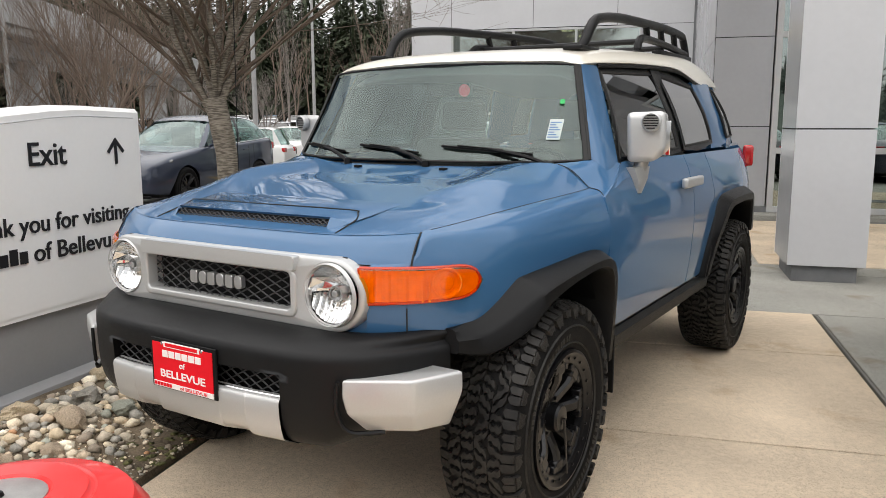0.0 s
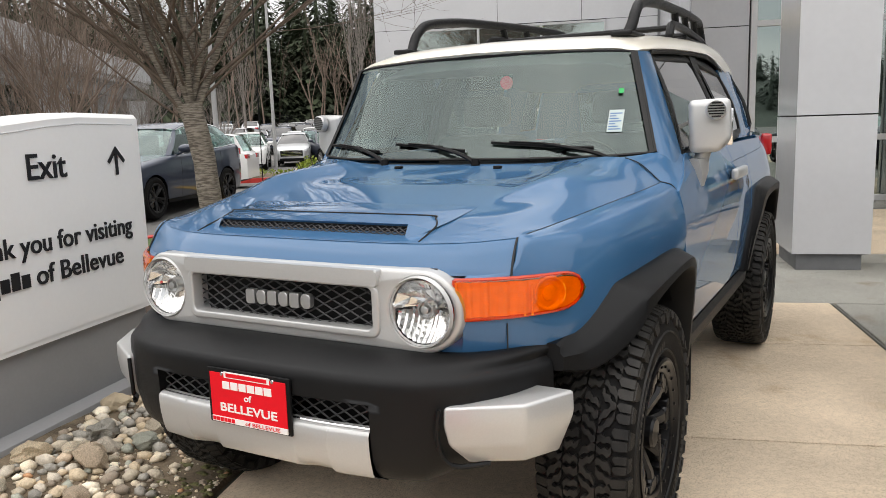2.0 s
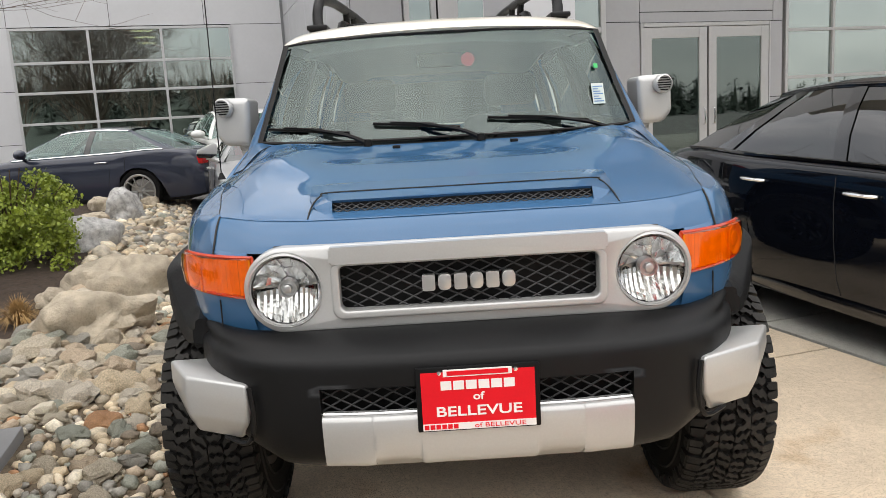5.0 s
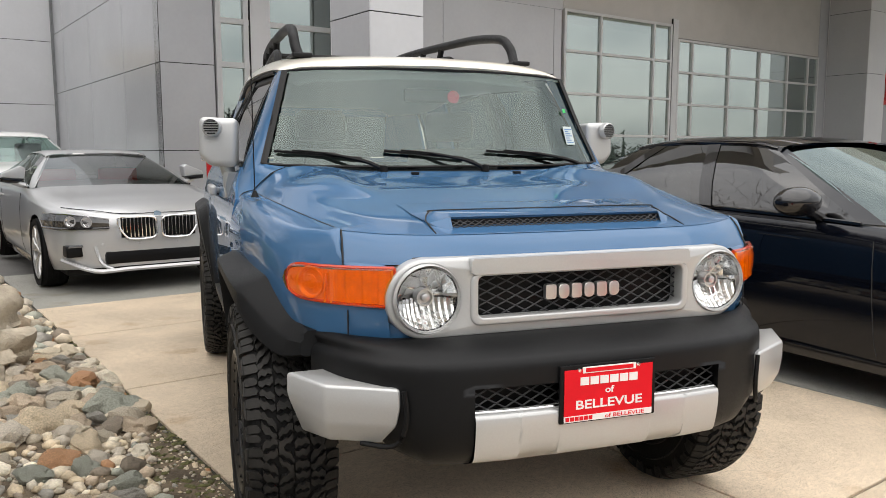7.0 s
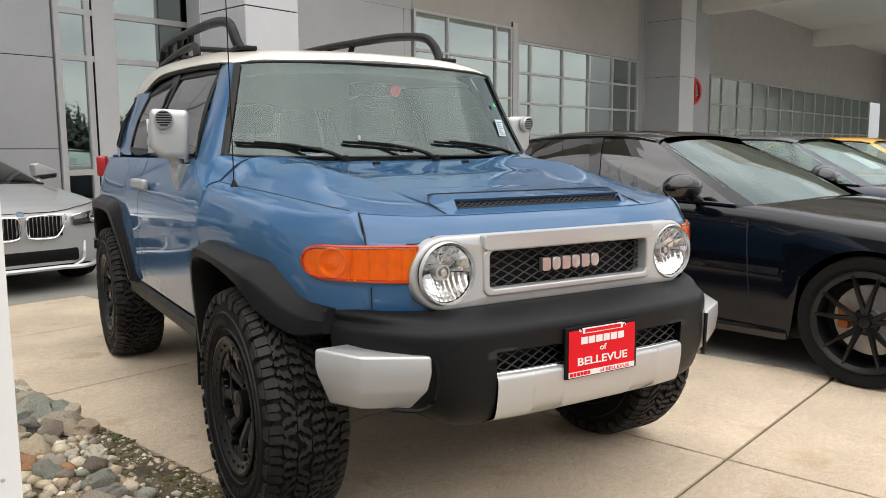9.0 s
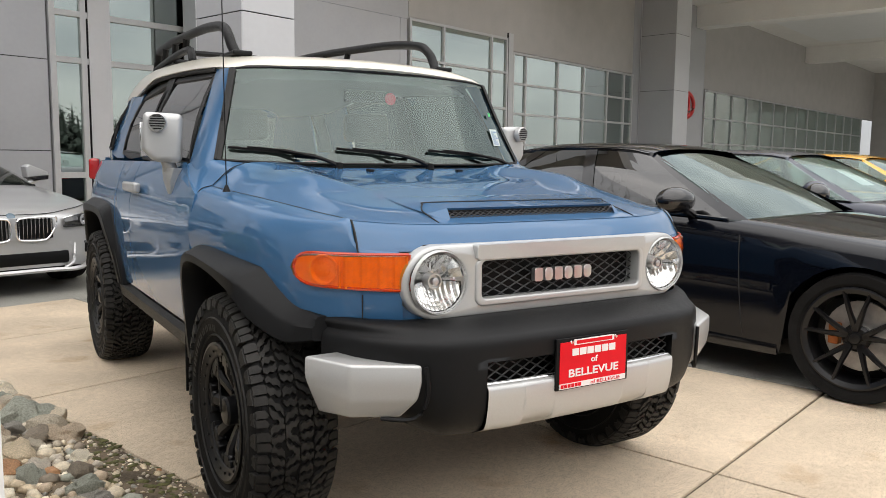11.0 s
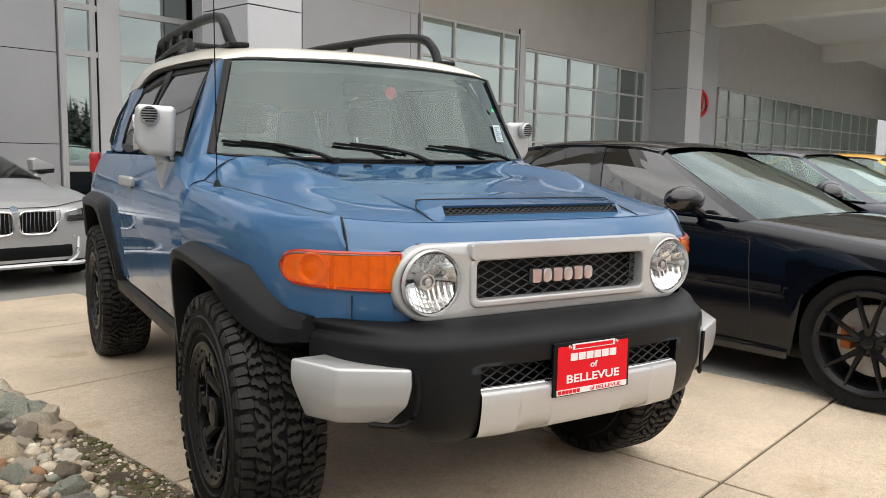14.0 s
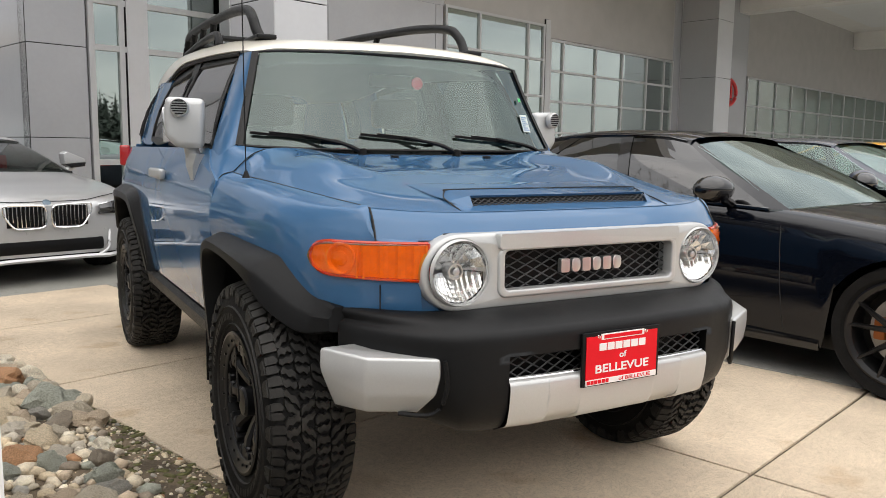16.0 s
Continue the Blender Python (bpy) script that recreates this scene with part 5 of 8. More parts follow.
for s in (1, -1):
    M = lambda *p: (s * p[0], p[1], p[2])
    pil = [[M(0.765, 0.572, 1.215), M(0.800, 0.560, 1.215), M(0.832, 0.60, 1.215), M(0.842, 0.70, 1.21)], [M(0.766, 0.578, 1.276), M(0.792, 0.590, 1.276), M(0.814, 0.640, 1.276), M(0.820, 0.735, 1.276)], [M(0.706, 0.657, 1.470), M(0.722, 0.680, 1.470), M(0.738, 0.735, 1.470), M(0.742, 0.815, 1.470)], [M(0.650, 0.722, 1.662), M(0.656, 0.748, 1.664), M(0.660, 0.800, 1.666), M(0.660, 0.885, 1.668)]]
    part("front_pillar", patch(pil, 3, 4), BLUE, fj, angle=50)
    part("cowl_side", patch([[M(0.66, 0.436, 1.262), M(0.74, 0.440, 1.238), M(0.812, 0.448, 1.173), M(0.874, 0.448, 1.140)], [M(0.72, 0.525, 1.268), M(0.775, 0.530, 1.252), M(0.828, 0.54, 1.208), M(0.876, 0.54, 1.160)], [M(0.766, 0.580, 1.276), M(0.800, 0.60, 1.264), M(0.836, 0.64, 1.230), M(0.874, 0.66, 1.190)], [M(0.80, 0.68, 1.275), M(0.818, 0.70, 1.268), M(0.836, 0.74, 1.250), M(0.866, 0.76, 1.200)]], 4, 4), BLUE, fj, angle=60)
    bm = bmesh.new()
    add_tube(bm, catmull([M(0.690, 0.432, 1.262), M(0.745, 0.443, 1.238), M(0.812, 0.451, 1.175)], 4), 0.002, 5)
    add_tube(bm, catmull([M(0.812, 0.451, 1.175), M(0.850, 0.470, 1.162), M(0.880, 0.450, 1.130)], 4), 0.002, 5)
    part("cowl_gap", bm, SEAL, fj)

    def gl(name, q, material):
        bm = bmesh.new()
        a, b, c, d = [Vector(M(*p)) for p in q]
        rows = []
        for i in range(6):
            t = i / 5
            lo, hi = a.lerp(b, t), d.lerp(c, t)
            rows.append([lo.lerp(hi, u) + Vector((s * 0.018 * math.sin(math.pi * u), 0, 0)) for u in (0, 0.25, 0.5, 0.75, 1)])
        o = part(name, add_grid(bm, rows), material, fj)
        o.visible_shadow = False
        bm = bmesh.new()
        loop = [rows[0][0], *[r[0] for r in rows[1:]], *rows[-1][1:], *[r[-1] for r in rows[-2::-1]], *rows[0][-2:0:-1], rows[0][0]]
        add_tube(bm, loop, 0.008, 6)
        part("window_seal", bm, SEAL, fj)
        if name == "quarter_window":
            return
        mid = (a + b + c + d) / 4
        wide = [p + (p - mid).normalized() * 0.042 + Vector((s * 0.003, 0, 0)) for p in loop]
        part("window_frame", add_grid(bmesh.new(), [[p + Vector((s * 0.004, 0, 0)), q] for p, q in zip(loop, wide)]), PLASTIC, fj, smooth=False)

    gl("door_window", [(0.814, 0.775, 1.272), (0.818, 1.610, 1.296), (0.668, 1.600, 1.662), (0.660, 0.925, 1.640)], GLASS_SIDE)
    gl("rear_door_window", [(0.818, 1.735, 1.302), (0.776, 2.445, 1.318), (0.668, 2.365, 1.622), (0.666, 1.725, 1.664)], GLASS_SIDE)
    gl("quarter_window", [(0.785, 2.82, 1.33), (0.755, 3.08, 1.34), (0.640, 2.98, 1.630), (0.665, 2.77, 1.640)], GLASS_DARK)
    bm = bmesh.new()
    add_grid(bm, [[M(0.818, 1.60, 1.270), M(0.818, 1.75, 1.273)], [M(0.758, 1.60, 1.46), M(0.758, 1.74, 1.46)], [M(0.668, 1.59, 1.69), M(0.668, 1.735, 1.69)]])
    part("centre_pillar", solid(bm, 0.03), PLASTIC, fj)
    bm = bmesh.new()
    add_grid(bm, [[M(0.778, 2.48, 1.275), M(0.785, 2.64, 1.275), M(0.785, 2.82, 1.30)], [M(0.728, 2.45, 1.46), M(0.742, 2.63, 1.46), M(0.742, 2.80, 1.46)], [M(0.664, 2.38, 1.660), M(0.672, 2.58, 1.668), M(0.665, 2.77, 1.660)]])
    add_grid(bm, [[M(0.755, 3.08, 1.275), M(0.735, 3.25, 1.275), M(0.66, 3.42, 1.275)], [M(0.705, 3.04, 1.46), M(0.68, 3.22, 1.46), M(0.61, 3.39, 1.46)], [M(0.640, 2.98, 1.66), M(0.60, 3.16, 1.66), M(0.55, 3.34, 1.665)]])
    add_grid(bm, [[M(0.785, 2.82, 1.26), M(0.755, 3.08, 1.26)], [M(0.785, 2.82, 1.33), M(0.755, 3.08, 1.34)]])
    part("rear_pillar", solid(bm, 0.02), BLUE, fj)
    bm = bmesh.new()
    add_grid(bm, [[M(side_x(1.28, y) - 0.002, y, 1.279), M(0.72, y, 1.286)] for y in np.linspace(0.78, 3.40, 20)])
    part("belt_ledge", bm, BLUE, fj)
    bm = bmesh.new()
    add_tube(bm, catmull([M(0.660, 0.88, 1.668), M(0.668, 1.30, 1.690), M(0.670, 1.70, 1.704), M(0.670, 2.05, 1.704), M(0.667, 2.30, 1.682), M(0.664, 2.46, 1.650)], 4), 0.011, 6)
    part("roof_drip_rail", bm, SEAL, fj)
    # tail lamp
    bm = bmesh.new()
    add_box(bm, -0.035, 0.035, -0.07, 0.06, -0.072, 0.072, 0.02, 3, pose(s * 0.812, 3.37, 1.20, 0, 0, s * 14))
    part("tail_lamp", bm, TAIL_RED, fj, "red tail lamp")

ROOF = []
for y, zc, xe, ze in ((0.60, 1.690, 0.648, 1.664), (0.64, 1.722, 0.662, 1.670), (0.80, 1.750, 0.672, 1.680), (1.20, 1.785, 0.682, 1.696), (1.65, 1.808, 0.684, 1.712), (2.05, 1.822, 0.684, 1.712), (2.50, 1.826, 0.680, 1.655), (2.90, 1.800, 0.655, 1.652), (3.20, 1.752, 0.615, 1.658), (3.42, 1.695, 0.560, 1.650)):
    bow = (0.13 if y < 0.7 else 0.10 if y < 0.9 else 0.0)
    ROOF.append([(0, y, zc), (xe * 0.35, y + bow * 0.12, zc - 0.003), (xe * 0.65, y + bow * 0.42, zc - 0.010), (xe * 0.88, y + bow * 0.78, zc - 0.026 if y > 0.62 else zc - 0.012), (xe * 0.975, y + bow * 0.94, (zc - 0.03) * 0.45 + ze * 0.55), (xe, y + bow, ze)])
part("roof", solid(patch(ROOF, 3, 4, True), 0.015), WHITE_ROOF, fj, "cream painted roof", angle=50)
part("headliner", solid(patch([[(x * 0.9, y + 0.06, z - 0.05) for x, y, z in r] for r in ROOF], 2, 2, True), 0.01), INTERIOR_L, fj)
bm = bmesh.new()
add_grid(bm, [[(x, 3.43 - 0.12 * (z - 1.28) if z > 1.28 else 3.43, z) for x in (-0.66, 0, 0.66)] for z in (0.55, 0.9, 1.28)])
for sx in (1, -1):
    add_grid(bm, [[(sx * 0.50, 3.42, 1.28), (sx * 0.50, 3.33, 1.64)], [(sx * 0.655, 3.42, 1.28), (sx * 0.545, 3.335, 1.64)]])
add_grid(bm, [[(x, 3.345, 1.60), (x, 3.33, 1.66)] for x in (-0.54, 0.54)])
for sx in (1, -1):
    add_grid(bm, [[(sx * 0.66, 3.43, z), (sx * side_x(z, 3.43), 3.43, z)] for z in (0.66, 0.9, 1.28)])
part("tailgate", bm, BLUE, fj)
bm = bmesh.new()
add_grid(bm, [[(-0.50, 3.42, 1.29), (0.50, 3.42, 1.29)], [(-0.50, 3.32, 1.60), (0.50, 3.32, 1.60)]])
rw = part("rear_window", bm, GLASS_SIDE, fj)
rw.visible_shadow = False

# cabin
part("cabin_floor", box(-0.80, 0.80, 0.36, 3.40, 0.50, 0.62, 0.01), INTERIOR, fj)
part("dashboard", box(-0.74, 0.74, 0.50, 0.86, 0.95, 1.215, 0.05, 3), INTERIOR, fj)
for sx in (-0.36, 0.36):
    part("front_seat", box(sx - 0.25, sx + 0.25, 1.32, 1.50, 0.80, 1.34, 0.07, 3), INTERIOR, fj)
    part("headrest", box(sx - 0.13, sx + 0.13, 1.42, 1.52, 1.38, 1.54, 0.04, 3), INTERIOR, fj)
    part("rear_seat", box(sx - 0.30, sx + 0.30, 2.25, 2.42, 0.75, 1.26, 0.06, 3), INTERIOR, fj)
bm = bmesh.new()
add_tube(bm, [(0.36 + 0.19 * math.cos(a), 0.93 + 0.05 * math.sin(a), 1.12 + 0.18 * math.sin(a)) for a in np.linspace(0, 2 * math.pi, 25)], 0.016, 6)
add_box(bm, 0.20, 0.52, 0.915, 0.945, 1.09, 1.15, 0.01)
part("steering_wheel", bm, BLACK, fj)
part("rear_mirror", box(-0.11, 0.11, 0.735, 0.765, 1.545, 1.605, 0.012, 2), BLACK, fj)
bm = bmesh.new()
add_lathe(bm, [(0.0, 0.0), (0.028, 0.0), (0.028, 0.004), (0.0, 0.004)], 24, pose(0.105, 0.70, 1.568, 90, 0, 0))
part("hanging_tag", bm, RED_TAG, fj, "round red mirror tag")
def on_glass(x, z):
    """A point of the windscreen's outer face."""
    t = (z - 1.266) / 0.406
    y0 = float(np.interp(x, [0, 0.25, 0.50, 0.68, 0.762], [0.405, 0.415, 0.455, 0.520, 0.575]))
    y1 = float(np.interp(x, [0, 0.22, 0.43, 0.57, 0.648], [0.620, 0.628, 0.655, 0.690, 0.720]))
    return (x, y0 + (y1 - y0) * t - 0.006, z)


bm = add_grid(bmesh.new(), [[on_glass(x, z) for x in (0.590, 0.643)] for z in (1.355, 1.437)])
stick = part("price_sticker", solid(bm, 0.001), STICKER, fj, smooth=False)
for i in range(7):
    z = 1.363 + i * 0.0098
    bm = add_grid(bmesh.new(), [[Vector(on_glass(x, zz)) + Vector((0, -0.002, 0)) for x in (0.595, 0.637 - 0.010 * (i % 3))] for zz in (z, z + 0.0042)])
    part("print_bar", bm, STICKER_B, stick, smooth=False)
part("tag", add_grid(bmesh.new(), [[on_glass(x, z) for x in (0.612, 0.630)] for z in (1.50, 1.518)]), GREEN_TAG, fj, smooth=False)

# wipers: an arm from the cowl, a blade along the foot of the glass
for bx, tx in ((0.645, 0.155), (0.12, -0.29), (-0.31, -0.715)):
    g = lambda x, z: Vector(on_glass(abs(x), z)) if x >= 0 else Vector((x, *on_glass(-x, z)[1:]))
    bm = bmesh.new()
    base = g(bx, 1.258) + Vector((0, -0.045, -0.006))
    mid = bx + (tx - bx) * 0.55
    end = g(mid, 1.318) + Vector((0, -0.022, 0))
    add_tube(bm, catmull([base, base.lerp(end, 0.35) + Vector((0, -0.008, 0.012)), end], 5), 0.011, 6, taper=0.006)
    add_lathe(bm, [(0.0, 0.02), (0.016, 0.015), (0.018, -0.01), (0.0, -0.012)], 12, Matrix.Translation(base))
    arm = part("wiper", bm, BLACK, fj)
    bm = bmesh.new()
    x0, x1 = bx + (tx - bx) * 0.18, tx
    add_tube(bm, [g(x0 + (x1 - x0) * k, 1.296 + 0.030 * k) + Vector((0, -0.008, 0)) for k in np.linspace(0, 1, 9)], 0.0065, 5)
    add_tube(bm, [g(x0 + (x1 - x0) * k, 1.304 + 0.030 * k) + Vector((0, -0.016, 0)) for k in np.linspace(0.3, 0.8, 5)], 0.005, 5)
    part("wiper_blade", bm, BLACK, arm)
part("cowl_grille", patch([[(x, 0.368 + 0.13 * x * x, 1.243), (x, 0.40 + 0.20 * x * x, 1.250)] for x in np.linspace(-0.64, 0.64, 9)], 2, 2), BLACK, fj)
for sx in (-0.20, 0.24):
    part("washer_nozzle", box(sx - 0.015, sx + 0.015, 0.29, 0.315, 1.226, 1.243, 0.005), BLACK, fj)

# door mirrors
for s in (1, -1):
    bm = bmesh.new()
    shell = [(-0.078, -0.100), (0.034, -0.100), (0.078, -0.055), (0.078, 0.104), (-0.078, 0.104)]
    hm = pose(s * 0.908, 0.850, 1.362, 0, s * -2, s * 10)
    ringsm = [[bm.verts.new(hm @ Vector((s * (x * k + 0.006 * (1 - k)), y, z * k))) for x, z in shell] for y, k in ((-0.062, 0.93), (-0.045, 1.0), (0.075, 0.97))]
    for r0, r1 in zip(ringsm, ringsm[1:]):
        for i in range(5):
            bm.faces.new((r0[i], r1[i], r1[(i + 1) % 5], r0[(i + 1) % 5]))
    bm.faces.new(ringsm[0][::-1])
    bm.faces.new(ringsm[-1])
    bmesh.ops.recalc_face_normals(bm, faces=bm.faces)
    bmesh.ops.bevel(bm, geom=[e for e in bm.edges if e.calc_face_angle(0) > 0.5], offset=0.020, segments=4, affect="EDGES", profile=0.5)
    mir = part("door_mirror", bm, SILVER, fj, "silver door mirror with a round marker lamp", angle=50)
    bm = bmesh.new()
    add_tube(bm, [(s * 0.888, 0.868, 1.285), (s * 0.872, 0.870, 1.228)], 0.030, 12)
    add_grid(bm, [[(s * x, y, z) for x, y, z in ((0.838, 0.775, 1.238), (0.880, 0.775, 1.238), (0.896, 0.860, 1.237), (0.890, 0.950, 1.236), (0.838, 0.960, 1.236))], [(s * x, y, z) for x, y, z in ((0.850, 0.795, 1.185), (0.892, 0.795, 1.185), (0.902, 0.850, 1.185), (0.898, 0.900, 1.185), (0.850, 0.905, 1.185))], [(s * x, y, z) for x, y, z in ((0.868, 0.815, 1.128), (0.888, 0.815, 1.128), (0.892, 0.832, 1.128), (0.891, 0.850, 1.128), (0.868, 0.855, 1.128))]], close=True)
    bm.faces.new([bm.verts.new((s * x, y, z)) for x, y, z in ((0.838, 0.775, 1.238), (0.880, 0.775, 1.238), (0.896, 0.860, 1.237), (0.890, 0.950, 1.236), (0.838, 0.960, 1.236))])
    part("mirror_arm", bm, SILVER, mir, angle=40)
    pm = pose(s * 0.944, 0.776, 1.425, 90, 0, s * 10)
    bm = bmesh.new()
    add_lathe(bm, [(0.040, -0.01), (0.040, 0.014), (0.034, 0.020), (0.031, 0.012), (0.0, 0.012)], 28, pm)
    part("lamp_ring", bm, SILVER, mir)
    bm = bmesh.new()
    for i in range(6):
        z = -0.025 + i * 0.010
        w = math.sqrt(0.030 ** 2 - z * z)
        add_box(bm, -w, w, z - 0.0025, z + 0.0025, 0.012, 0.018, 0, 1, pm)
    part("lamp_slats", bm, PLASTIC, mir, smooth=False)
    part("mirror_glass", box(min(s * 0.865, s * 0.985), max(s * 0.865, s * 0.985), 0.912, 0.922, 1.285, 1.43, 0.004), CHROME, mir)

# roof rack: two curved rails with posts, a rear cross bar
for s in (1, -1):
    bm = bmesh.new()
    rail = catmull([(s * 0.535, 0.995, 1.752), (s * 0.545, 1.035, 1.800), (s * 0.546, 1.085, 1.855), (s * 0.540, 1.19, 1.905), (s * 0.525, 1.50, 1.942), (s * 0.508, 1.90, 1.962), (s * 0.485, 2.40, 1.980), (s * 0.458, 2.84, 1.982), (s * 0.452, 2.93, 1.955), (s * 0.458, 2.97, 1.88), (s * 0.462, 2.99, 1.80)], 5)
    add_tube(bm, rail, 0.024, 10)
    add_box(bm, s * 0.535 - 0.045, s * 0.535 + 0.045, 0.90, 1.12, 1.742, 1.764, 0.008)
    rk = part("roof_rail", bm, PLASTIC, fj, "dark plastic roof rack rail", angle=60)
    for py in (2.00, 2.32, 2.64):
        bm = bmesh.new()
        add_tube(bm, [(s * (0.505 - 0.045 * (py - 1.9)), py + 0.05, 1.880), (s * (0.508 - 0.05 * (py - 1.9)), py, 1.968)], 0.019, 8)
        part("rail_post", bm, PLASTIC, rk)
    bm = bmesh.new()
    add_tube(bm, catmull([(s * 0.525, 1.80, 1.790), (s * 0.52, 1.84, 1.850), (s * 0.512, 1.95, 1.882), (s * 0.490, 2.40, 1.884), (s * 0.462, 2.95, 1.868)], 5), 0.022, 8)
    add_box(bm, s * 0.505 - 0.04, s * 0.505 + 0.04, 1.74, 2.0, 1.780, 1.802, 0.006)
    add_box(bm, s * 0.475 - 0.03, s * 0.475 + 0.03, 2.30, 2.96, 1.795, 1.850, 0.008)
    part("lower_rail", bm, PLASTIC, rk)
for py in (1.95, 2.42, 2.92):
    bm = bmesh.new()
    add_tube(bm, [(-0.50 + 0.04 * (py - 1.95), py, 1.868), (0.50 - 0.04 * (py - 1.95), py, 1.868)], 0.016, 8)
    part("cross_bar", bm, PLASTIC, fj)
# aerial
bm = bmesh.new()
add_lathe(bm, [(0.015, 0.0), (0.010, 0.012), (0.005, 0.024), (0.0, 0.025)], 14, pose(-0.832, 0.20, 1.160))
add_tube(bm, [(-0.832, 0.20, 1.17), (-0.832, 0.215, 2.10)], 0.0022, 5)
part("aerial", bm, BLACK, fj)

# chassis below
part("underbody", box(-0.46, 0.46, -0.30, 3.30, 0.42, 0.62, 0.05), BLACK, fj)
part("bumper_beam", box(-0.62, 0.62, -0.70, -0.52, 0.56, 0.70, 0.03), BLACK, fj)
part("under_guard", patch([[(-0.42, -0.74, 0.492), (0, -0.75, 0.487), (0.42, -0.74, 0.492)], [(-0.40, -0.45, 0.43), (0, -0.45, 0.42), (0.40, -0.45, 0.43)], [(-0.38, 0.1, 0.38), (0, 0.1, 0.37), (0.38, 0.1, 0.38)]], 3, 3), BLACK, fj)
for yc in (0.0, 2.69):
    bm = bmesh.new()
    add_tube(bm, [(-0.72, yc, 0.41), (0.72, yc, 0.41)], 0.045, 10)
    add_lathe(bm, [(0.0, -0.13), (0.09, -0.11), (0.13, 0.0), (0.09, 0.11), (0.0, 0.13)], 16, pose(0.12, yc, 0.41, 90, 0, 0))
    part("axle", bm, BLACK, fj)
fj_wheel = baked(wheel_meshes(0.412, 0.270, 0.238, "offroad"))
fj_mats = (RUBBER, TREAD, RIM_BLACK, RIM_BLACK, RIM_BLACK, STEEL, BLACK)
for s in (1, -1):
    for yc in (0.0, 2.69):
        make_wheel(fj, fj_wheel, fj_mats, s * 0.800, yc, 0.410, s)

# ---- other cars ----
def paint(name, c, metal=0.3, rough=0.3):
    return mat(name, c, 0.45, metal * 0.3, 1.0, spec=0.2, var=0.03, scale=250)


PAINT_BLACK = mat("black_car_paint", (0.0025, 0.0035, 0.0065), 0.03, 0.0, 0.0, spec=0.50, var=0.03, scale=250)
PAINT_SILVER = mat("silver_car_paint", (0.53, 0.535, 0.54), 0.34, 0.5, 0.8, var=0.03, scale=250)
PAINT_GREY = paint("dark_grey_car_paint", (0.030, 0.036, 0.058), 0.5, 0.28)
PAINT_NAVY = paint("slate_blue_car_paint", (0.030, 0.040, 0.066), 0.5, 0.28)
PAINT_WHITE = paint("white_car_paint", (0.78, 0.78, 0.76), 0.0, 0.25)
PAINT_RED = paint("red_car_paint", (0.35, 0.02, 0.025), 0.2, 0.25)
PAINT_YELLOW = paint("yellow_car_paint", (0.72, 0.36, 0.015), 0.1, 0.25)
PAINT_TEAL = paint("blue_grey_car_paint", (0.12, 0.18, 0.23), 0.4, 0.28)
RIM_SILVER = mat("silver_rim", (0.55, 0.55, 0.55), 0.28, 0.9)
CALIPER = mat("orange_brake", (0.42, 0.12, 0.02), 0.5)
LAMP_DARK = mat("smoked_headlamp", (0.035, 0.037, 0.04), 0.06, 0.2, 1.0)
LAMP_CLEAR = mat("clear_headlamp", (0.16, 0.17, 0.18), 0.08, 0.4, 1.0)


def curve(pts):
    xs_, ys_ = zip(*pts)
    def f(x):
        # smooth through the points
        i = max(0, min(len(xs_) - 2, int(np.searchsorted(xs_, x)) - 1))
        m = []
        for k in (i, i + 1):
            a, b = max(k - 1, 0), min(k + 1, len(xs_) - 1)
            m.append((ys_[b] - ys_[a]) / (xs_[b] - xs_[a]))
        h = xs_[i + 1] - xs_[i]
        t = min(1.0, max(0.0, (x - xs_[i]) / h))
        return (2 * t ** 3 - 3 * t ** 2 + 1) * ys_[i] + (t ** 3 - 2 * t ** 2 + t) * h * m[0] + (-2 * t ** 3 + 3 * t ** 2) * ys_[i + 1] + (t ** 3 - t ** 2) * h * m[1]
    return f


wheel_cache = {}


def car_wheels(style, R, W, rim, mats):
    key = (style, R, W, rim, mats[2].name)
    if key not in wheel_cache:
        wheel_cache[key] = baked(wheel_meshes(R, W, rim, style))
    return wheel_cache[key]


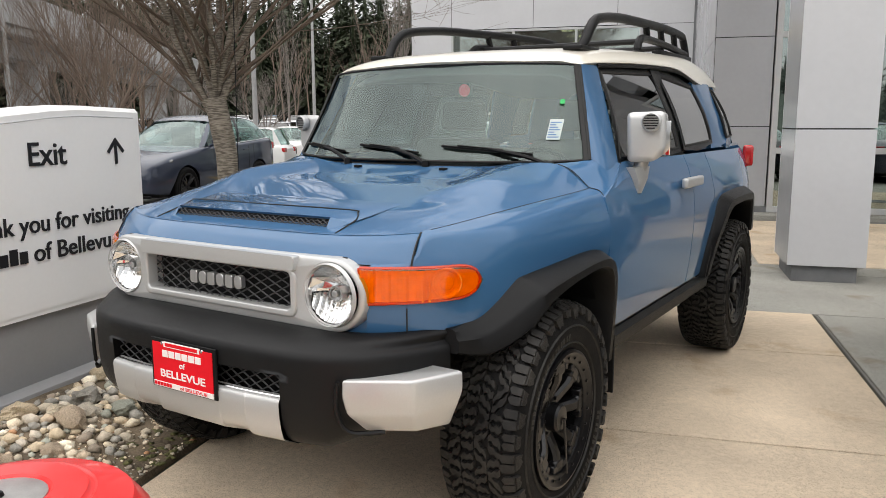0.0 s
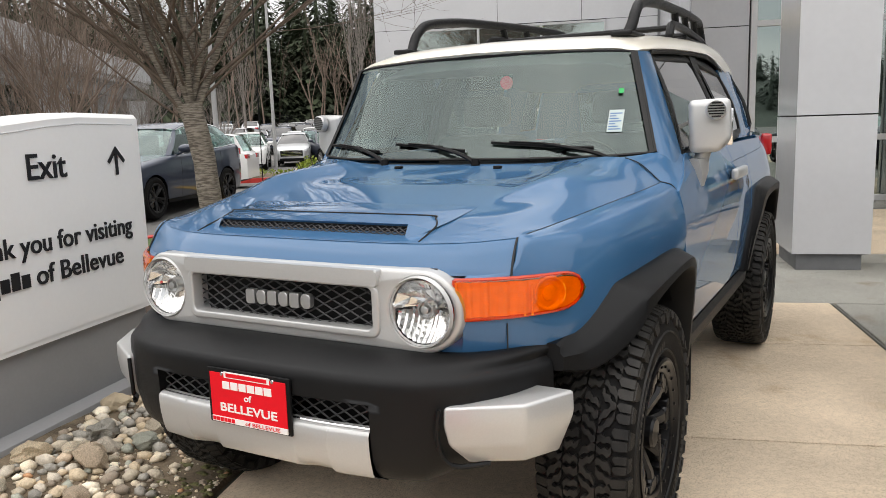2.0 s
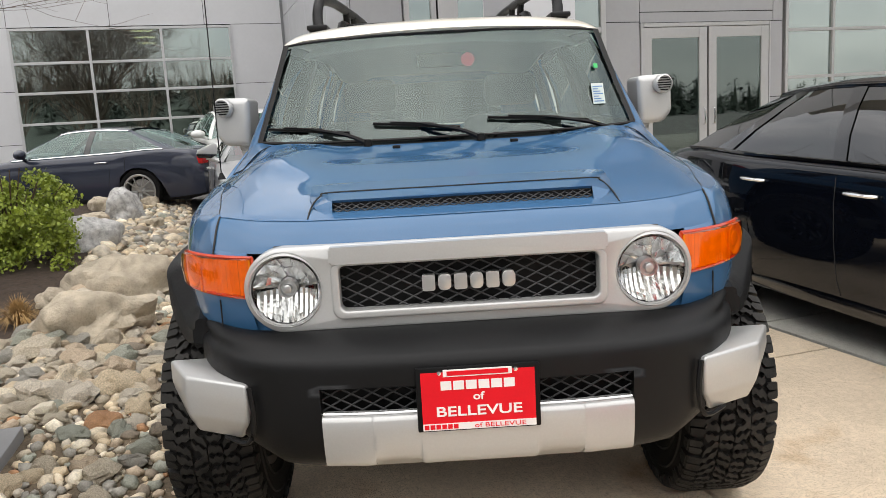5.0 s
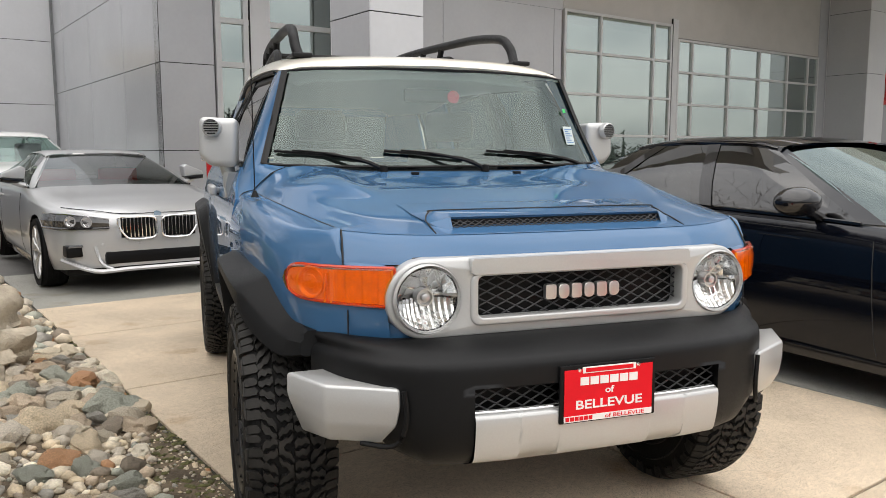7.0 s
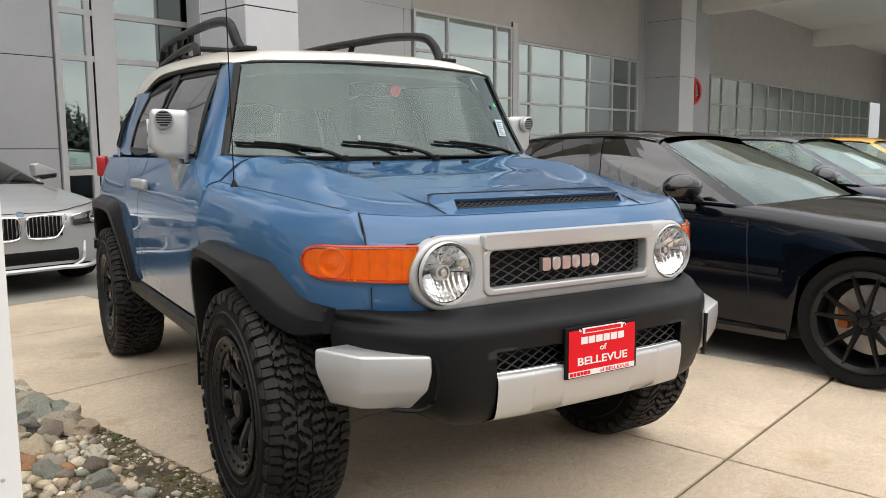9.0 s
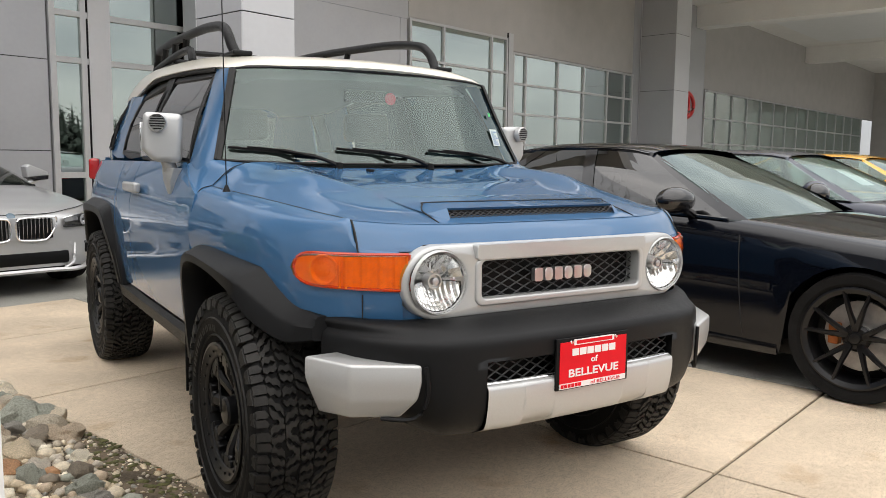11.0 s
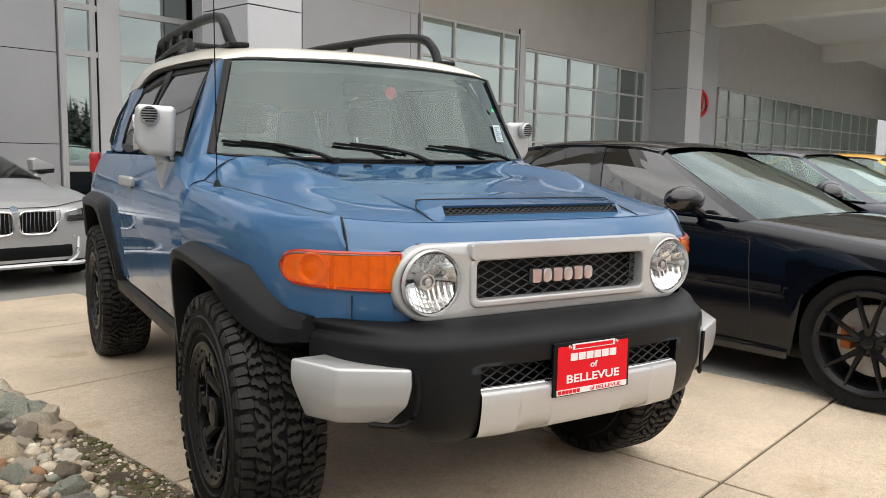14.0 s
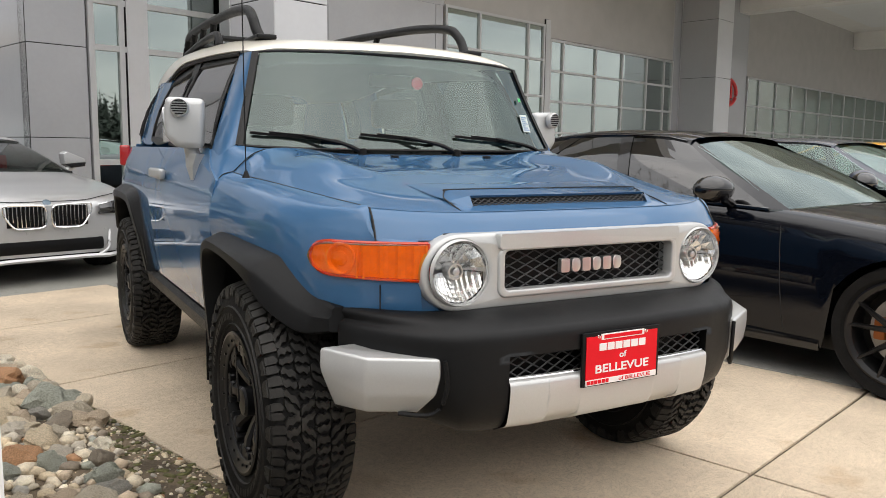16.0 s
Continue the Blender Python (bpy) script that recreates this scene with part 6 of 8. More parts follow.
def make_car(name, label, m, spec, colour, rim_mat, detail=2, group="", glass=None, style="plain", caliper=None):
    """A road car, its front towards -y and its front axle over the origin. detail: 0 far off, 2 near."""
    L0, L1, wb, W = spec["front"], spec["rear"], spec["wb"], spec["width"] / 2
    R, rim = spec["R"], spec["rim"]
    sill = spec.get("sill", 0.22)
    deck, roof = curve(spec["deck"]), curve(spec["roof"])
    plan = curve(spec["plan"])
    yA, yB, yC, yD = spec["glass"]
    car = empty(name, label, "car", group)
    n = (26, 44, 78)[detail]
    ys = [-L0 + (L1 + L0) * i / n for i in range(n + 1)]
    arch = R + 0.045
    bm = bmesh.new()
    rows = []
    for y in ys:
        w = W * plan(y)
        zt = deck(y)
        lo = sill + 0.06 * max(0.0, (abs(y - (L1 - L0) / 2) / ((L1 + L0) / 2)) ** 6)
        for yc in (0.0, wb):
            if abs(y - yc) < arch:
                lo = max(lo, R + math.sqrt(arch * arch - (y - yc) ** 2) * 0.97)
        sh = zt - spec.get("shoulder", 0.07)
        lo = min(lo, sh - 0.06)
        f = lambda z: float(np.interp((z - sill) / (sh - sill), [0, 0.22, 0.5, 0.8, 1.0], [w - 0.055, w - 0.012, w, w - 0.008, w - 0.03]))
        side = [(f(lo + (sh - lo) * q), y, lo + (sh - lo) * q) for q in (0, 0.1, 0.22, 0.36, 0.5, 0.65, 0.8, 0.9, 1.0)]
        rows.append(side + [(w - 0.055, y, sh + (zt - sh) * 0.55), (w - 0.10, y, zt - 0.014), (w * 0.72, y, zt), (w * 0.36, y, zt + 0.012), (0, y, zt + 0.018)])
    add_grid(bm, rows, True)
    for r in (rows[0], rows[-1]):
        loop = [bm.verts.new(p) for p in r] + [bm.verts.new((-p[0], p[1], p[2])) for p in r[-2::-1]]
        bm.faces.new(loop)
    bmesh.ops.remove_doubles(bm, verts=bm.verts, dist=0.0008)
    part("body", bm, colour, car, angle=38)
    # lower dark body and wheel wells
    part("underbody", box(-W + 0.16, W - 0.16, -L0 + 0.25, L1 - 0.25, sill - 0.03, sill + 0.35, 0.02), BLACK, car)
    for s in (1, -1):
        for yc in (0.0, wb):
            bm = bmesh.new()
            arc = [(yc + arch * math.cos(a), R + arch * math.sin(a)) for a in np.linspace(-0.2, math.pi + 0.2, 13)]
            add_grid(bm, [[(s * (W - 0.30), y, z), (s * (W - 0.05), y, z)] for y, z in arc])
            part("wheel_well", bm, BLACK, car)
        bm = bmesh.new()
        add_box(bm, s * (W - 0.07) - 0.03, s * (W - 0.07) + 0.03, arch + 0.02, wb - arch - 0.02, sill - 0.02, sill + 0.05, 0.012)
        part("sill_skirt", bm, BLACK_GLOSS if detail > 1 else BLACK, car)
    # glasshouse
    gl = glass or GLASS_DARK
    wb_ = lambda y: W * plan(y) - 0.075
    wr = lambda y: spec["roof_half"] - 0.05 * abs((y - (yB + yC) / 2) / (yC - yB)) ** 2
    side_b = [yA + 0.16 + (yD - 0.22 - yA - 0.16) * i / 10 for i in range(11)]
    side_t = [yB + 0.03 + (yC - 0.03 - yB - 0.03) * i / 10 for i in range(11)]
    for s in (1, -1):
        bm = bmesh.new()
        srows = []
        for yb, yt in zip(side_b, side_t):
            a, b = Vector((s * wb_(yb), yb, deck(yb) - 0.012)), Vector((s * wr(yt), yt, roof(yt) - 0.045))
            srows.append([a.lerp(b, k) + Vector((s * 0.03 * math.sin(math.pi * k), 0, 0)) for k in (0, 0.35, 0.7, 1)])
        add_grid(bm, srows)
        part("side_window", bm, gl, car).visible_shadow = False
        bm = bmesh.new()
        add_tube(bm, [r[0] for r in srows], 0.012, 5)
        add_tube(bm, [r[-1] for r in srows], 0.014, 5)
        part("window_trim", bm, spec.get("trim", BLACK_GLOSS), car)
        for i in (3, 6) if detail == 0 else spec.get("pillars", (5,)):
            bm = bmesh.new()
            add_grid(bm, [[p + Vector((s * 0.006, d, 0)) for p in srows[i]] for d in (-0.05, 0.05)])
            part("window_pillar", bm, BLACK_GLOSS, car)
        # pillars front and rear, in body colour
        bm = bmesh.new()
        add_grid(bm, [[srows[0][k] + Vector((0, 0.02, 0)), Vector((s * (wb_(yA) - 0.05 * (1 - k / 3) - (wb_(yA) - wr(yB) + 0.04) * k / 3), yA + 0.05 + (yB - yA - 0.05) * k / 3, deck(yA) + (roof(yB) - deck(yA) - 0.03) * k / 3))] for k in range(4)])
        part("front_pillar", bm, colour, car)
        bm = bmesh.new()
        add_grid(bm, [[srows[-1][k] - Vector((0, 0.02, 0)), Vector((s * (wb_(yD) - 0.10 - (wb_(yD) - 0.10 - wr(yC) + 0.05) * k / 3), yD - 0.05 + (yC - yD + 0.05) * k / 3, deck(yD) + 0.004 + (roof(yC) - deck(yD) - 0.03) * k / 3))] for k in range(4)])
        part("rear_pillar", bm, colour, car)
    for nm, y0, y1 in (("windscreen", yA, yB), ("rear_window", yD, yC)):
        bm = bmesh.new()
        gr = []
        sgn = 1 if nm == "windscreen" else -1
        for k in np.linspace(0, 1, 6):
            half = (wb_(y0) - 0.05) * (1 - k) + (wr(y1) - 0.03) * k
            z = (deck(y0) + 0.012) * (1 - k) + (roof(y1) - 0.008) * k + 0.02 * math.sin(math.pi * k)
            yy = y0 + (y1 - y0) * k
            gr.append([(half * q, yy + sgn * 0.10 * q * q * (1 - 0.5 * k), z - 0.015 * q * q) for q in np.linspace(-1, 1, 9)])
        add_grid(bm, gr)
        part(nm, bm, GLASS if glass is None and detail else gl, car).visible_shadow = False
    bm = bmesh.new()
    rr = []
    for y in np.linspace(yB, yC, 13):
        w, z = wr(y) + 0.012, roof(y)
        rr.append([(w, y, z - 0.05), (w - 0.02, y, z - 0.026), (w * 0.85, y, z - 0.008), (w * 0.45, y, z + 0.006), (0, y, z + 0.010)])
    add_grid(bm, rr, True)
    bmesh.ops.remove_doubles(bm, verts=bm.verts, dist=0.0008)
    part("roof", bm, spec.get("roof_mat", colour), car)
    part("cabin", box(-W + 0.22, W - 0.22, yA + 0.35, yD - 0.3, 0.35, deck((yA + yD) / 2) - 0.04, 0.05), INTERIOR, car)
    if detail:
        for sx in (-0.37, 0.37):
            part("seat", box(sx - 0.24, sx + 0.24, yB + 0.55, yB + 0.72, 0.5, roof(yB + 0.6) - 0.22, 0.06, 2), spec.get("seat", INTERIOR), car)
    # wheels
    mats = (RUBBER, RUBBER, rim_mat, rim_mat, rim_mat, STEEL, BLACK)
    if caliper:
        for s in (1, -1):
            for yc in (0.0, wb):
                bm = bmesh.new()
                add_box(bm, s * (W - 0.13) - 0.05, s * (W - 0.13) + 0.03, yc + 0.10, yc + 0.16, R - 0.06, R + 0.06, 0.015)
                part("brake_caliper", bm, caliper, car)
    data = car_wheels(style if detail else "plain", R, 0.24, rim, mats)
    for s in (1, -1):
        for yc in (0.0, wb):
            make_wheel(car, data, mats, s * (W - 0.125), yc, R, s)
    # lamps, grille, mirrors, handles
    kind = spec.get("face", "plain")
    for s in (1, -1):
        hz = spec.get("lamp_z", 0.70)
        yl = -L0 + 0.14
        bm = bmesh.new()
        net = []
        for k in range(8):
            t = k / 7
            y = -L0 + 0.05 + 0.46 * t ** 1.5
            x = W * plan(y) - 0.030 - 0.10 * (1 - t) ** 2
            x = min(x, W * (0.52 + 0.44 * t))
            zt = min(deck(y) - 0.045, hz + 0.075 + 0.04 * t)
            zb_ = zt - 0.125 + 0.07 * t
            net.append([(s * (x + 0.012), y - 0.030 * (1 - t), zb_), (s * (x + 0.022), y - 0.034 * (1 - t), (zt + zb_) / 2), (s * (x - 0.002), y - 0.008 * (1 - t), zt)])
        if kind == "kidney":
            # long lamps round the corner of the nose, on the body's own outline
            net = []
            for k in range(9):
                t = k / 8
                x = 0.45 + 0.47 * t
                lo_y, hi_y = -L0, 0.0
                for _ in range(24):
                    mid_y = (lo_y + hi_y) / 2
                    lo_y, hi_y = (mid_y, hi_y) if W * plan(mid_y) < x else (lo_y, mid_y)
                n_ = Vector((0.35 + 0.6 * t, -1 + 0.6 * t, 0)).normalized() * 0.030
                zb_, zt = 0.640 - 0.005 * t, 0.705 + 0.090 * t - 0.045 * t ** 4
                net.append([(s * (x + n_.x * q), lo_y + n_.y * q, z) for q, z in ((0.4, zb_), (1.0, (zb_ + zt) / 2), (0.3, zt))])
        add_grid(bm, net)
        lampo = part("headlamp", bm if kind == "kidney" else solid(bm, 0.03), LAMP_DARK if kind == "kidney" else LAMP_CLEAR, car)
        if kind == "kidney":
            for k in (3, 5):
                bm = bmesh.new()
                c = Vector(net[k][1])
                add_lathe(bm, [(0.046, 0.0), (0.052, 0.008), (0.040, 0.008), (0.034, -0.004), (0.0, -0.004)], 20, look(c, c + Vector((-s * 0.5, 0.8, 0))))
                part("lamp_ring", bm, CHROME, lampo)
            bm = bmesh.new()
            add_tube(bm, [(q[2][0], q[2][1], q[2][2] + 0.004) for q in net], 0.006, 5)
            part("lamp_brow", bm, CHROME, lampo)
            bm = bmesh.new()
            add_tube(bm, [(q[0][0], q[0][1], q[0][2] - 0.010) for q in net], 0.011, 6)
            part("lamp_surround", bm, BLACK_GLOSS, lampo)
        bm = bmesh.new()
        wr_ = W * plan(L1 - 0.06)
        add_box(bm, s * (wr_ - 0.17) - 0.16, s * (wr_ - 0.17) + 0.16, L1 - 0.10, L1 + 0.012, deck(L1 - 0.2) - 0.24, deck(L1 - 0.2) - 0.10, 0.02)
        part("tail_lamp", bm, TAIL_RED, car)
        ym = yA + 0.42
        bm = bmesh.new()
        if kind == "kidney":
            # wedge-shaped housing, tall and blunt inboard, its lower half black
            cap = [(-0.10, -0.02), (-0.115, 0.10), (-0.07, 0.125), (0.12, 0.045), (0.135, 0.0)]
            for nm_, shape, mt in (("mirror_cap", cap, colour), ("mirror_base", [(-0.10, -0.02), (0.135, 0.0), (0.125, -0.045), (-0.03, -0.062)], BLACK_GLOSS)):
                cp = bmesh.new()
                add_prism(cp, shape, -0.075, 0.075, 0.018)
                bmesh.ops.transform(cp, matrix=Matrix.Translation((s * (W + 0.02), ym, deck(ym) + 0.085)) @ Matrix.Scale(s, 4, (1, 0, 0)), verts=cp.verts)
                part(nm_, cp, mt, car)
        else:
            bmesh.ops.create_uvsphere(bm, u_segments=16, v_segments=10, radius=1.0, matrix=Matrix.LocRotScale((s * (W + 0.085), ym, deck(ym) + 0.085), Euler((0, 0, s * 0.2)), (0.145, 0.095, 0.082)))
        add_tube(bm, [(s * (W - 0.09), ym - 0.02, deck(ym) - 0.01), (s * (W + 0.04), ym - 0.02, deck(ym) + 0.04)], 0.03, 8)
        part("door_mirror", bm, spec.get("mirror", colour), car)
        if detail:
            for yh in spec.get("handles", (yB + 0.75, yB + 0.75 + 0.95)):
                if "handles" in spec or yh < wb - 0.1 and spec.get("doors", 4) == 4 or yh < yB + 1:
                    bm = bmesh.new()
                    add_tube(bm, catmull([(s * (W - 0.025), yh, deck(yh) - 0.155), (s * (W + 0.012), yh + 0.03, deck(yh) - 0.15), (s * (W + 0.012), yh + 0.18, deck(yh) - 0.148), (s * (W - 0.025), yh + 0.21, deck(yh) - 0.15)], 3), 0.010, 6)
                    part("door_handle", bm, spec.get("handle", colour), car)
            for yd in spec.get("seams", (yA + 0.40, yB + 0.98, wb - arch + 0.18)):
                bm = bmesh.new()
                pts = []
                for k in range(9):
                    t = k / 8
                    z = sill + 0.07 + (deck(yd) - 0.085 - sill - 0.07) * t
                    lo, sh = sill, deck(yd) - 0.07
                    q = (z - lo) / (sh - lo)
                    x = float(np.interp(q, [0, 0.22, 0.5, 0.8, 1.0], [W - 0.055, W - 0.012, W, W - 0.008, W - 0.03]))
                    pts.append((s * (x * plan(yd) + 0.0005), yd + 0.05 * (t - 0.5), z))
                add_tube(bm, pts, 0.003, 4, False)
                part("door_gap", bm, SEAL, car)
    if kind == "kidney":
        for s in (1, -1):
            bm = bmesh.new()
            ol = [(s * (0.022 + 0.36 * a), 0.590 + b * 1.10) for a, b in ((0.0, 0.07), (0.05, 0.105), (0.2, 0.12), (0.9, 0.125), (1.0, 0.095), (0.95, 0.03), (0.78, -0.05), (0.6, -0.07), (0.15, -0.065), (0.02, -0.03))]
            add_tube(bm, [(p.x, -L0 - 0.024 + 0.06 * p.x * p.x, p.z) for p in catmull([(x, 0, z) for x, z in ol + ol[:1]], 4)], 0.009, 6)
            kid = part("grille", bm, CHROME, car)
            bm = bmesh.new()
            for i in range(9):
                x = s * (0.055 + 0.035 * i)
                add_box(bm, x - 0.006, x + 0.006, -L0 - 0.022, -L0 + 0.02, 0.575 if i > 6 else 0.525, 0.715, 0.003, 1)
            part("grille_bar", bm, CHROME, kid)
            part("grille_back", box(min(s * 0.035, s * 0.35), max(s * 0.035, s * 0.35), -L0 - 0.008, -L0 + 0.08, 0.530, 0.715), BLACK, kid, smooth=False)
            part("fog_intake", box(min(s * 0.60, s * 0.82), max(s * 0.60, s * 0.82), -L0 + 0.085, -L0 + 0.32, 0.36, 0.47, 0.02), BLACK, car)
            part("fog_lamp", box(min(s * 0.62, s * 0.80), max(s * 0.62, s * 0.80), -L0 + 0.078, -L0 + 0.24, 0.450, 0.476, 0.008), LAMP_CLEAR, car)
        bm = bmesh.new()
        add_lathe(bm, [(0.040, 0.0), (0.036, 0.008), (0.0, 0.012)], 20, pose(0, -L0 + 0.030, 0.738, 50, 0, 0))
        part("badge", bm, PAINT_TEAL, car)
        bm = bmesh.new()
        pts = []
        for x in np.linspace(-0.80, 0.80, 25):
            y = -L0 + 0.035 + 0.30 * (x / 0.80) ** 4
            pts.append((x, y, deck(y) + 0.017 - 0.022 * (x / 0.62) ** 2 + 0.002))
        add_tube(bm, pts, 0.0035, 4, False)
        part("bonnet_gap", bm, SEAL, car)
        for q in (-0.52, -0.18, 0.18, 0.52):
            bm = bmesh.new()
            add_lathe(bm, [(0.014, 0.0), (0.012, 0.003), (0.0, 0.003)], 12, pose(q, -L0 - 0.003 + 0.05 * q * q, 0.475, 90, 0, 0))
            part("parking_sensor", bm, ALU, car)
        part("lower_intake", box(-0.50, 0.50, -L0 - 0.012, -L0 + 0.1, 0.28, 0.41, 0.04), BLACK, car)
        bm = bmesh.new()
        add_tube(bm, catmull([(-0.84, -L0 + 0.22, 0.33), (-0.60, -L0 - 0.02, 0.235), (-0.3, -L0 - 0.035, 0.235), (0, -L0 - 0.04, 0.235), (0.3, -L0 - 0.035, 0.235), (0.60, -L0 - 0.02, 0.235), (0.84, -L0 + 0.22, 0.33)], 4), 0.022, 6)
        for s in (1, -1):
            add_tube(bm, catmull([(s * 0.44, -L0 - 0.022, 0.240), (s * 0.52, -L0 - 0.012, 0.285), (s * 0.555, -L0 + 0.02, 0.36), (s * 0.575, -L0 + 0.05, 0.46)], 4), 0.017, 6)
        part("lip", bm, colour, car)
    elif kind == "truck":
        part("grille", box(-0.55, 0.55, -L0 - 0.02, -L0 + 0.05, 0.50, 0.80, 0.03), BLACK, car)
        for i in range(4):
            part("grille_bar", box(-0.52, 0.52, -L0 - 0.03, -L0 - 0.015, 0.54 + i * 0.07, 0.56 + i * 0.07), CHROME, car, smooth=False)
        part("lower_intake", box(-0.60, 0.60, -L0 - 0.015, -L0 + 0.05, 0.28, 0.42, 0.03), BLACK, car)
    else:
        part("grille", box(-0.42, 0.42, -L0 - 0.012, -L0 + 0.05, 0.30, 0.46, 0.03), BLACK, car)
        part("bumper_line", box(-0.75, 0.75, -L0 - 0.006, -L0 + 0.05, 0.24, 0.29, 0.01), BLACK, car)
    car.matrix_basis = m
    return car


SEDAN = dict(front=0.93, rear=4.02, wb=2.97, width=1.93, R=0.355, rim=0.275, sill=0.20, roof_half=0.60,
             deck=[(-0.93, 0.62), (-0.80, 0.74), (-0.40, 0.83), (0.2, 0.90), (0.75, 0.955), (1.6, 0.985), (2.6, 1.01), (3.3, 1.04), (3.8, 0.99), (4.02, 0.86)],
             roof=[(0.7, 0.95), (1.0, 1.12), (1.5, 1.375), (2.0, 1.425), (2.5, 1.415), (3.0, 1.34), (3.6, 1.12), (4.0, 0.98)],
             plan=[(-0.93, 0.48), (-0.86, 0.72), (-0.74, 0.85), (-0.45, 0.96), (0.1, 1.0), (1.2, 0.985), (2.2, 0.985), (3.0, 1.0), (3.5, 0.95), (3.85, 0.86), (4.02, 0.76)],
             glass=(0.62, 1.50, 2.75, 3.62))
COUPE = dict(SEDAN, front=0.90, rear=4.00, width=1.90, R=0.345, rim=0.262, roof_half=0.575, lamp_z=0.575, face="kidney",
             deck=[(-0.90, 0.700), (-0.80, 0.785), (-0.40, 0.855), (0.2, 0.915), (0.75, 0.97), (1.6, 0.985), (2.6, 0.985), (3.3, 1.01), (3.8, 0.97), (4.00, 0.84)],
             plan=[(-0.90, 0.44), (-0.85, 0.66), (-0.72, 0.83), (-0.42, 0.955), (0.1, 1.0), (1.2, 0.98), (2.2, 0.98), (2.9, 1.0), (3.5, 0.94), (3.85, 0.84), (4.0, 0.74)],
             roof=[(0.7, 0.95), (1.0, 1.10), (1.5, 1.32), (2.0, 1.365), (2.5, 1.35), (3.0, 1.27), (3.5, 1.09), (4.0, 0.96)])
SUV = dict(front=0.92, rear=3.75, wb=2.72, width=1.86, R=0.37, rim=0.255, sill=0.27, roof_half=0.62, lamp_z=0.86,
           deck=[(-0.92, 0.80), (-0.80, 0.91), (-0.40, 1.00), (0.2, 1.06), (0.7, 1.10), (1.6, 1.13), (2.6, 1.17), (3.3, 1.21), (3.65, 1.18), (3.75, 1.05)],
           roof=[(0.6, 1.10), (0.9, 1.30), (1.3, 1.56), (1.8, 1.66), (2.4, 1.665), (2.9, 1.62), (3.3, 1.48), (3.7, 1.20)],
           plan=[(-0.92, 0.68), (-0.80, 0.86), (-0.45, 0.97), (0.1, 1.0), (1.2, 0.985), (2.2, 0.985), (2.9, 0.99), (3.3, 0.94), (3.6, 0.86), (3.75, 0.78)],
           glass=(0.52, 1.30, 3.05, 3.56), face="truck")
VAN = dict(SUV, rear=3.80, width=1.92, R=0.39, face="truck",
           deck=[(-0.92, 0.88), (-0.80, 1.00), (-0.40, 1.07), (0.2, 1.10), (0.7, 1.13), (1.6, 1.15), (2.6, 1.17), (3.3, 1.19), (3.70, 1.18), (3.80, 1.05)],
           roof=[(0.6, 1.12), (0.9, 1.40), (1.2, 1.68), (1.8, 1.76), (2.4, 1.77), (2.9, 1.755), (3.4, 1.70), (3.8, 1.25)], glass=(0.52, 1.22, 3.42, 3.72))


def ground_z(x, y):
    v = -x * math.sin(TURN_B) + y * math.cos(TURN_B)
    return rise_s((-x + y) / 1.41421, min(1.0, max(0.0, (v - 8.5) / 4.5)))


black_spec = dict(SEDAN, front=0.93, rear=4.05, mirror=BLACK_GLOSS, handle=CHROME, handles=(1.48, 2.40), seams=(0.65, 1.77, 2.82), pillars=(4, 8))
make_car("fastback_car", "glossy black four-door fastback car with black spoked wheels", Matrix.Translation((3.31, -0.13, 0.0)) @ Matrix.Rotation(radians(10.7), 4, "Z"), black_spec, PAINT_BLACK, RIM_BLACK, 2, "cars by the entrance", None, "split", CALIPER)
make_car("coupe_car", "silver coupe with twin chrome grilles parked before the wall", Matrix.Translation((-1.49, 6.24, 0.0)) @ Matrix.Rotation(radians(16.8), 4, "Z"), dict(COUPE, seat=TAIL_RED, trim=BLACK_GLOSS), PAINT_SILVER, RIM_SILVER, 2, "", GLASS_COUPE, "split")
make_car("liftback_car", "dark grey liftback car with chrome window trim and bright wheels", Matrix.Translation((-7.75, 11.75, ground_z(-6.5, 11))) @ Matrix.Rotation(radians(-95.6), 4, "Z"), dict(SEDAN, trim=CHROME, handle=CHROME), PAINT_GREY, RIM_SILVER, 1, "", GLASS, "split")
make_car("crossover_car", "slate blue crossover with chrome trim and dark wheels", Matrix.Translation((-10.26, 6.75, ground_z(-10.0, 7.2))) @ Matrix.Rotation(radians(18), 4, "Z"), dict(SUV, trim=CHROME, face='plain', lamp_z=0.80, deck=[(-0.92, 0.66), (-0.82, 0.80), (-0.40, 0.94), (0.2, 1.03), (0.7, 1.09), (1.6, 1.12), (2.6, 1.17), (3.3, 1.21), (3.65, 1.18), (3.75, 1.05)]), PAINT_NAVY, RIM_BLACK, 1, "", GLASS, "plain")
wagon = make_car("wagon_car", "dark grey car with a paper behind its windscreen", B @ Matrix.Translation((6.3, -1.0, 0.0)) @ Matrix.Rotation(radians(-6), 4, "Z"), SEDAN, PAINT_GREY, RIM_BLACK, 1, "cars by the entrance", GLASS, "split")
part("paper_sheet", add_grid(bmesh.new(), [[(x, 1.02 + 0.30 * k, 1.075 + 0.165 * k) for x in (0.10, 0.42)] for k in (0, 1)]), SIGN_W, wagon, "white paper behind the windscreen", smooth=False)
make_car("saloon_car", "yellow saloon car with dark wheels", B @ Matrix.Translation((9.3, -1.0, 0.0)) @ Matrix.Rotation(radians(-4), 4, "Z"), SEDAN, PAINT_YELLOW, RIM_BLACK, 1, "cars by the entrance", GLASS, "split")
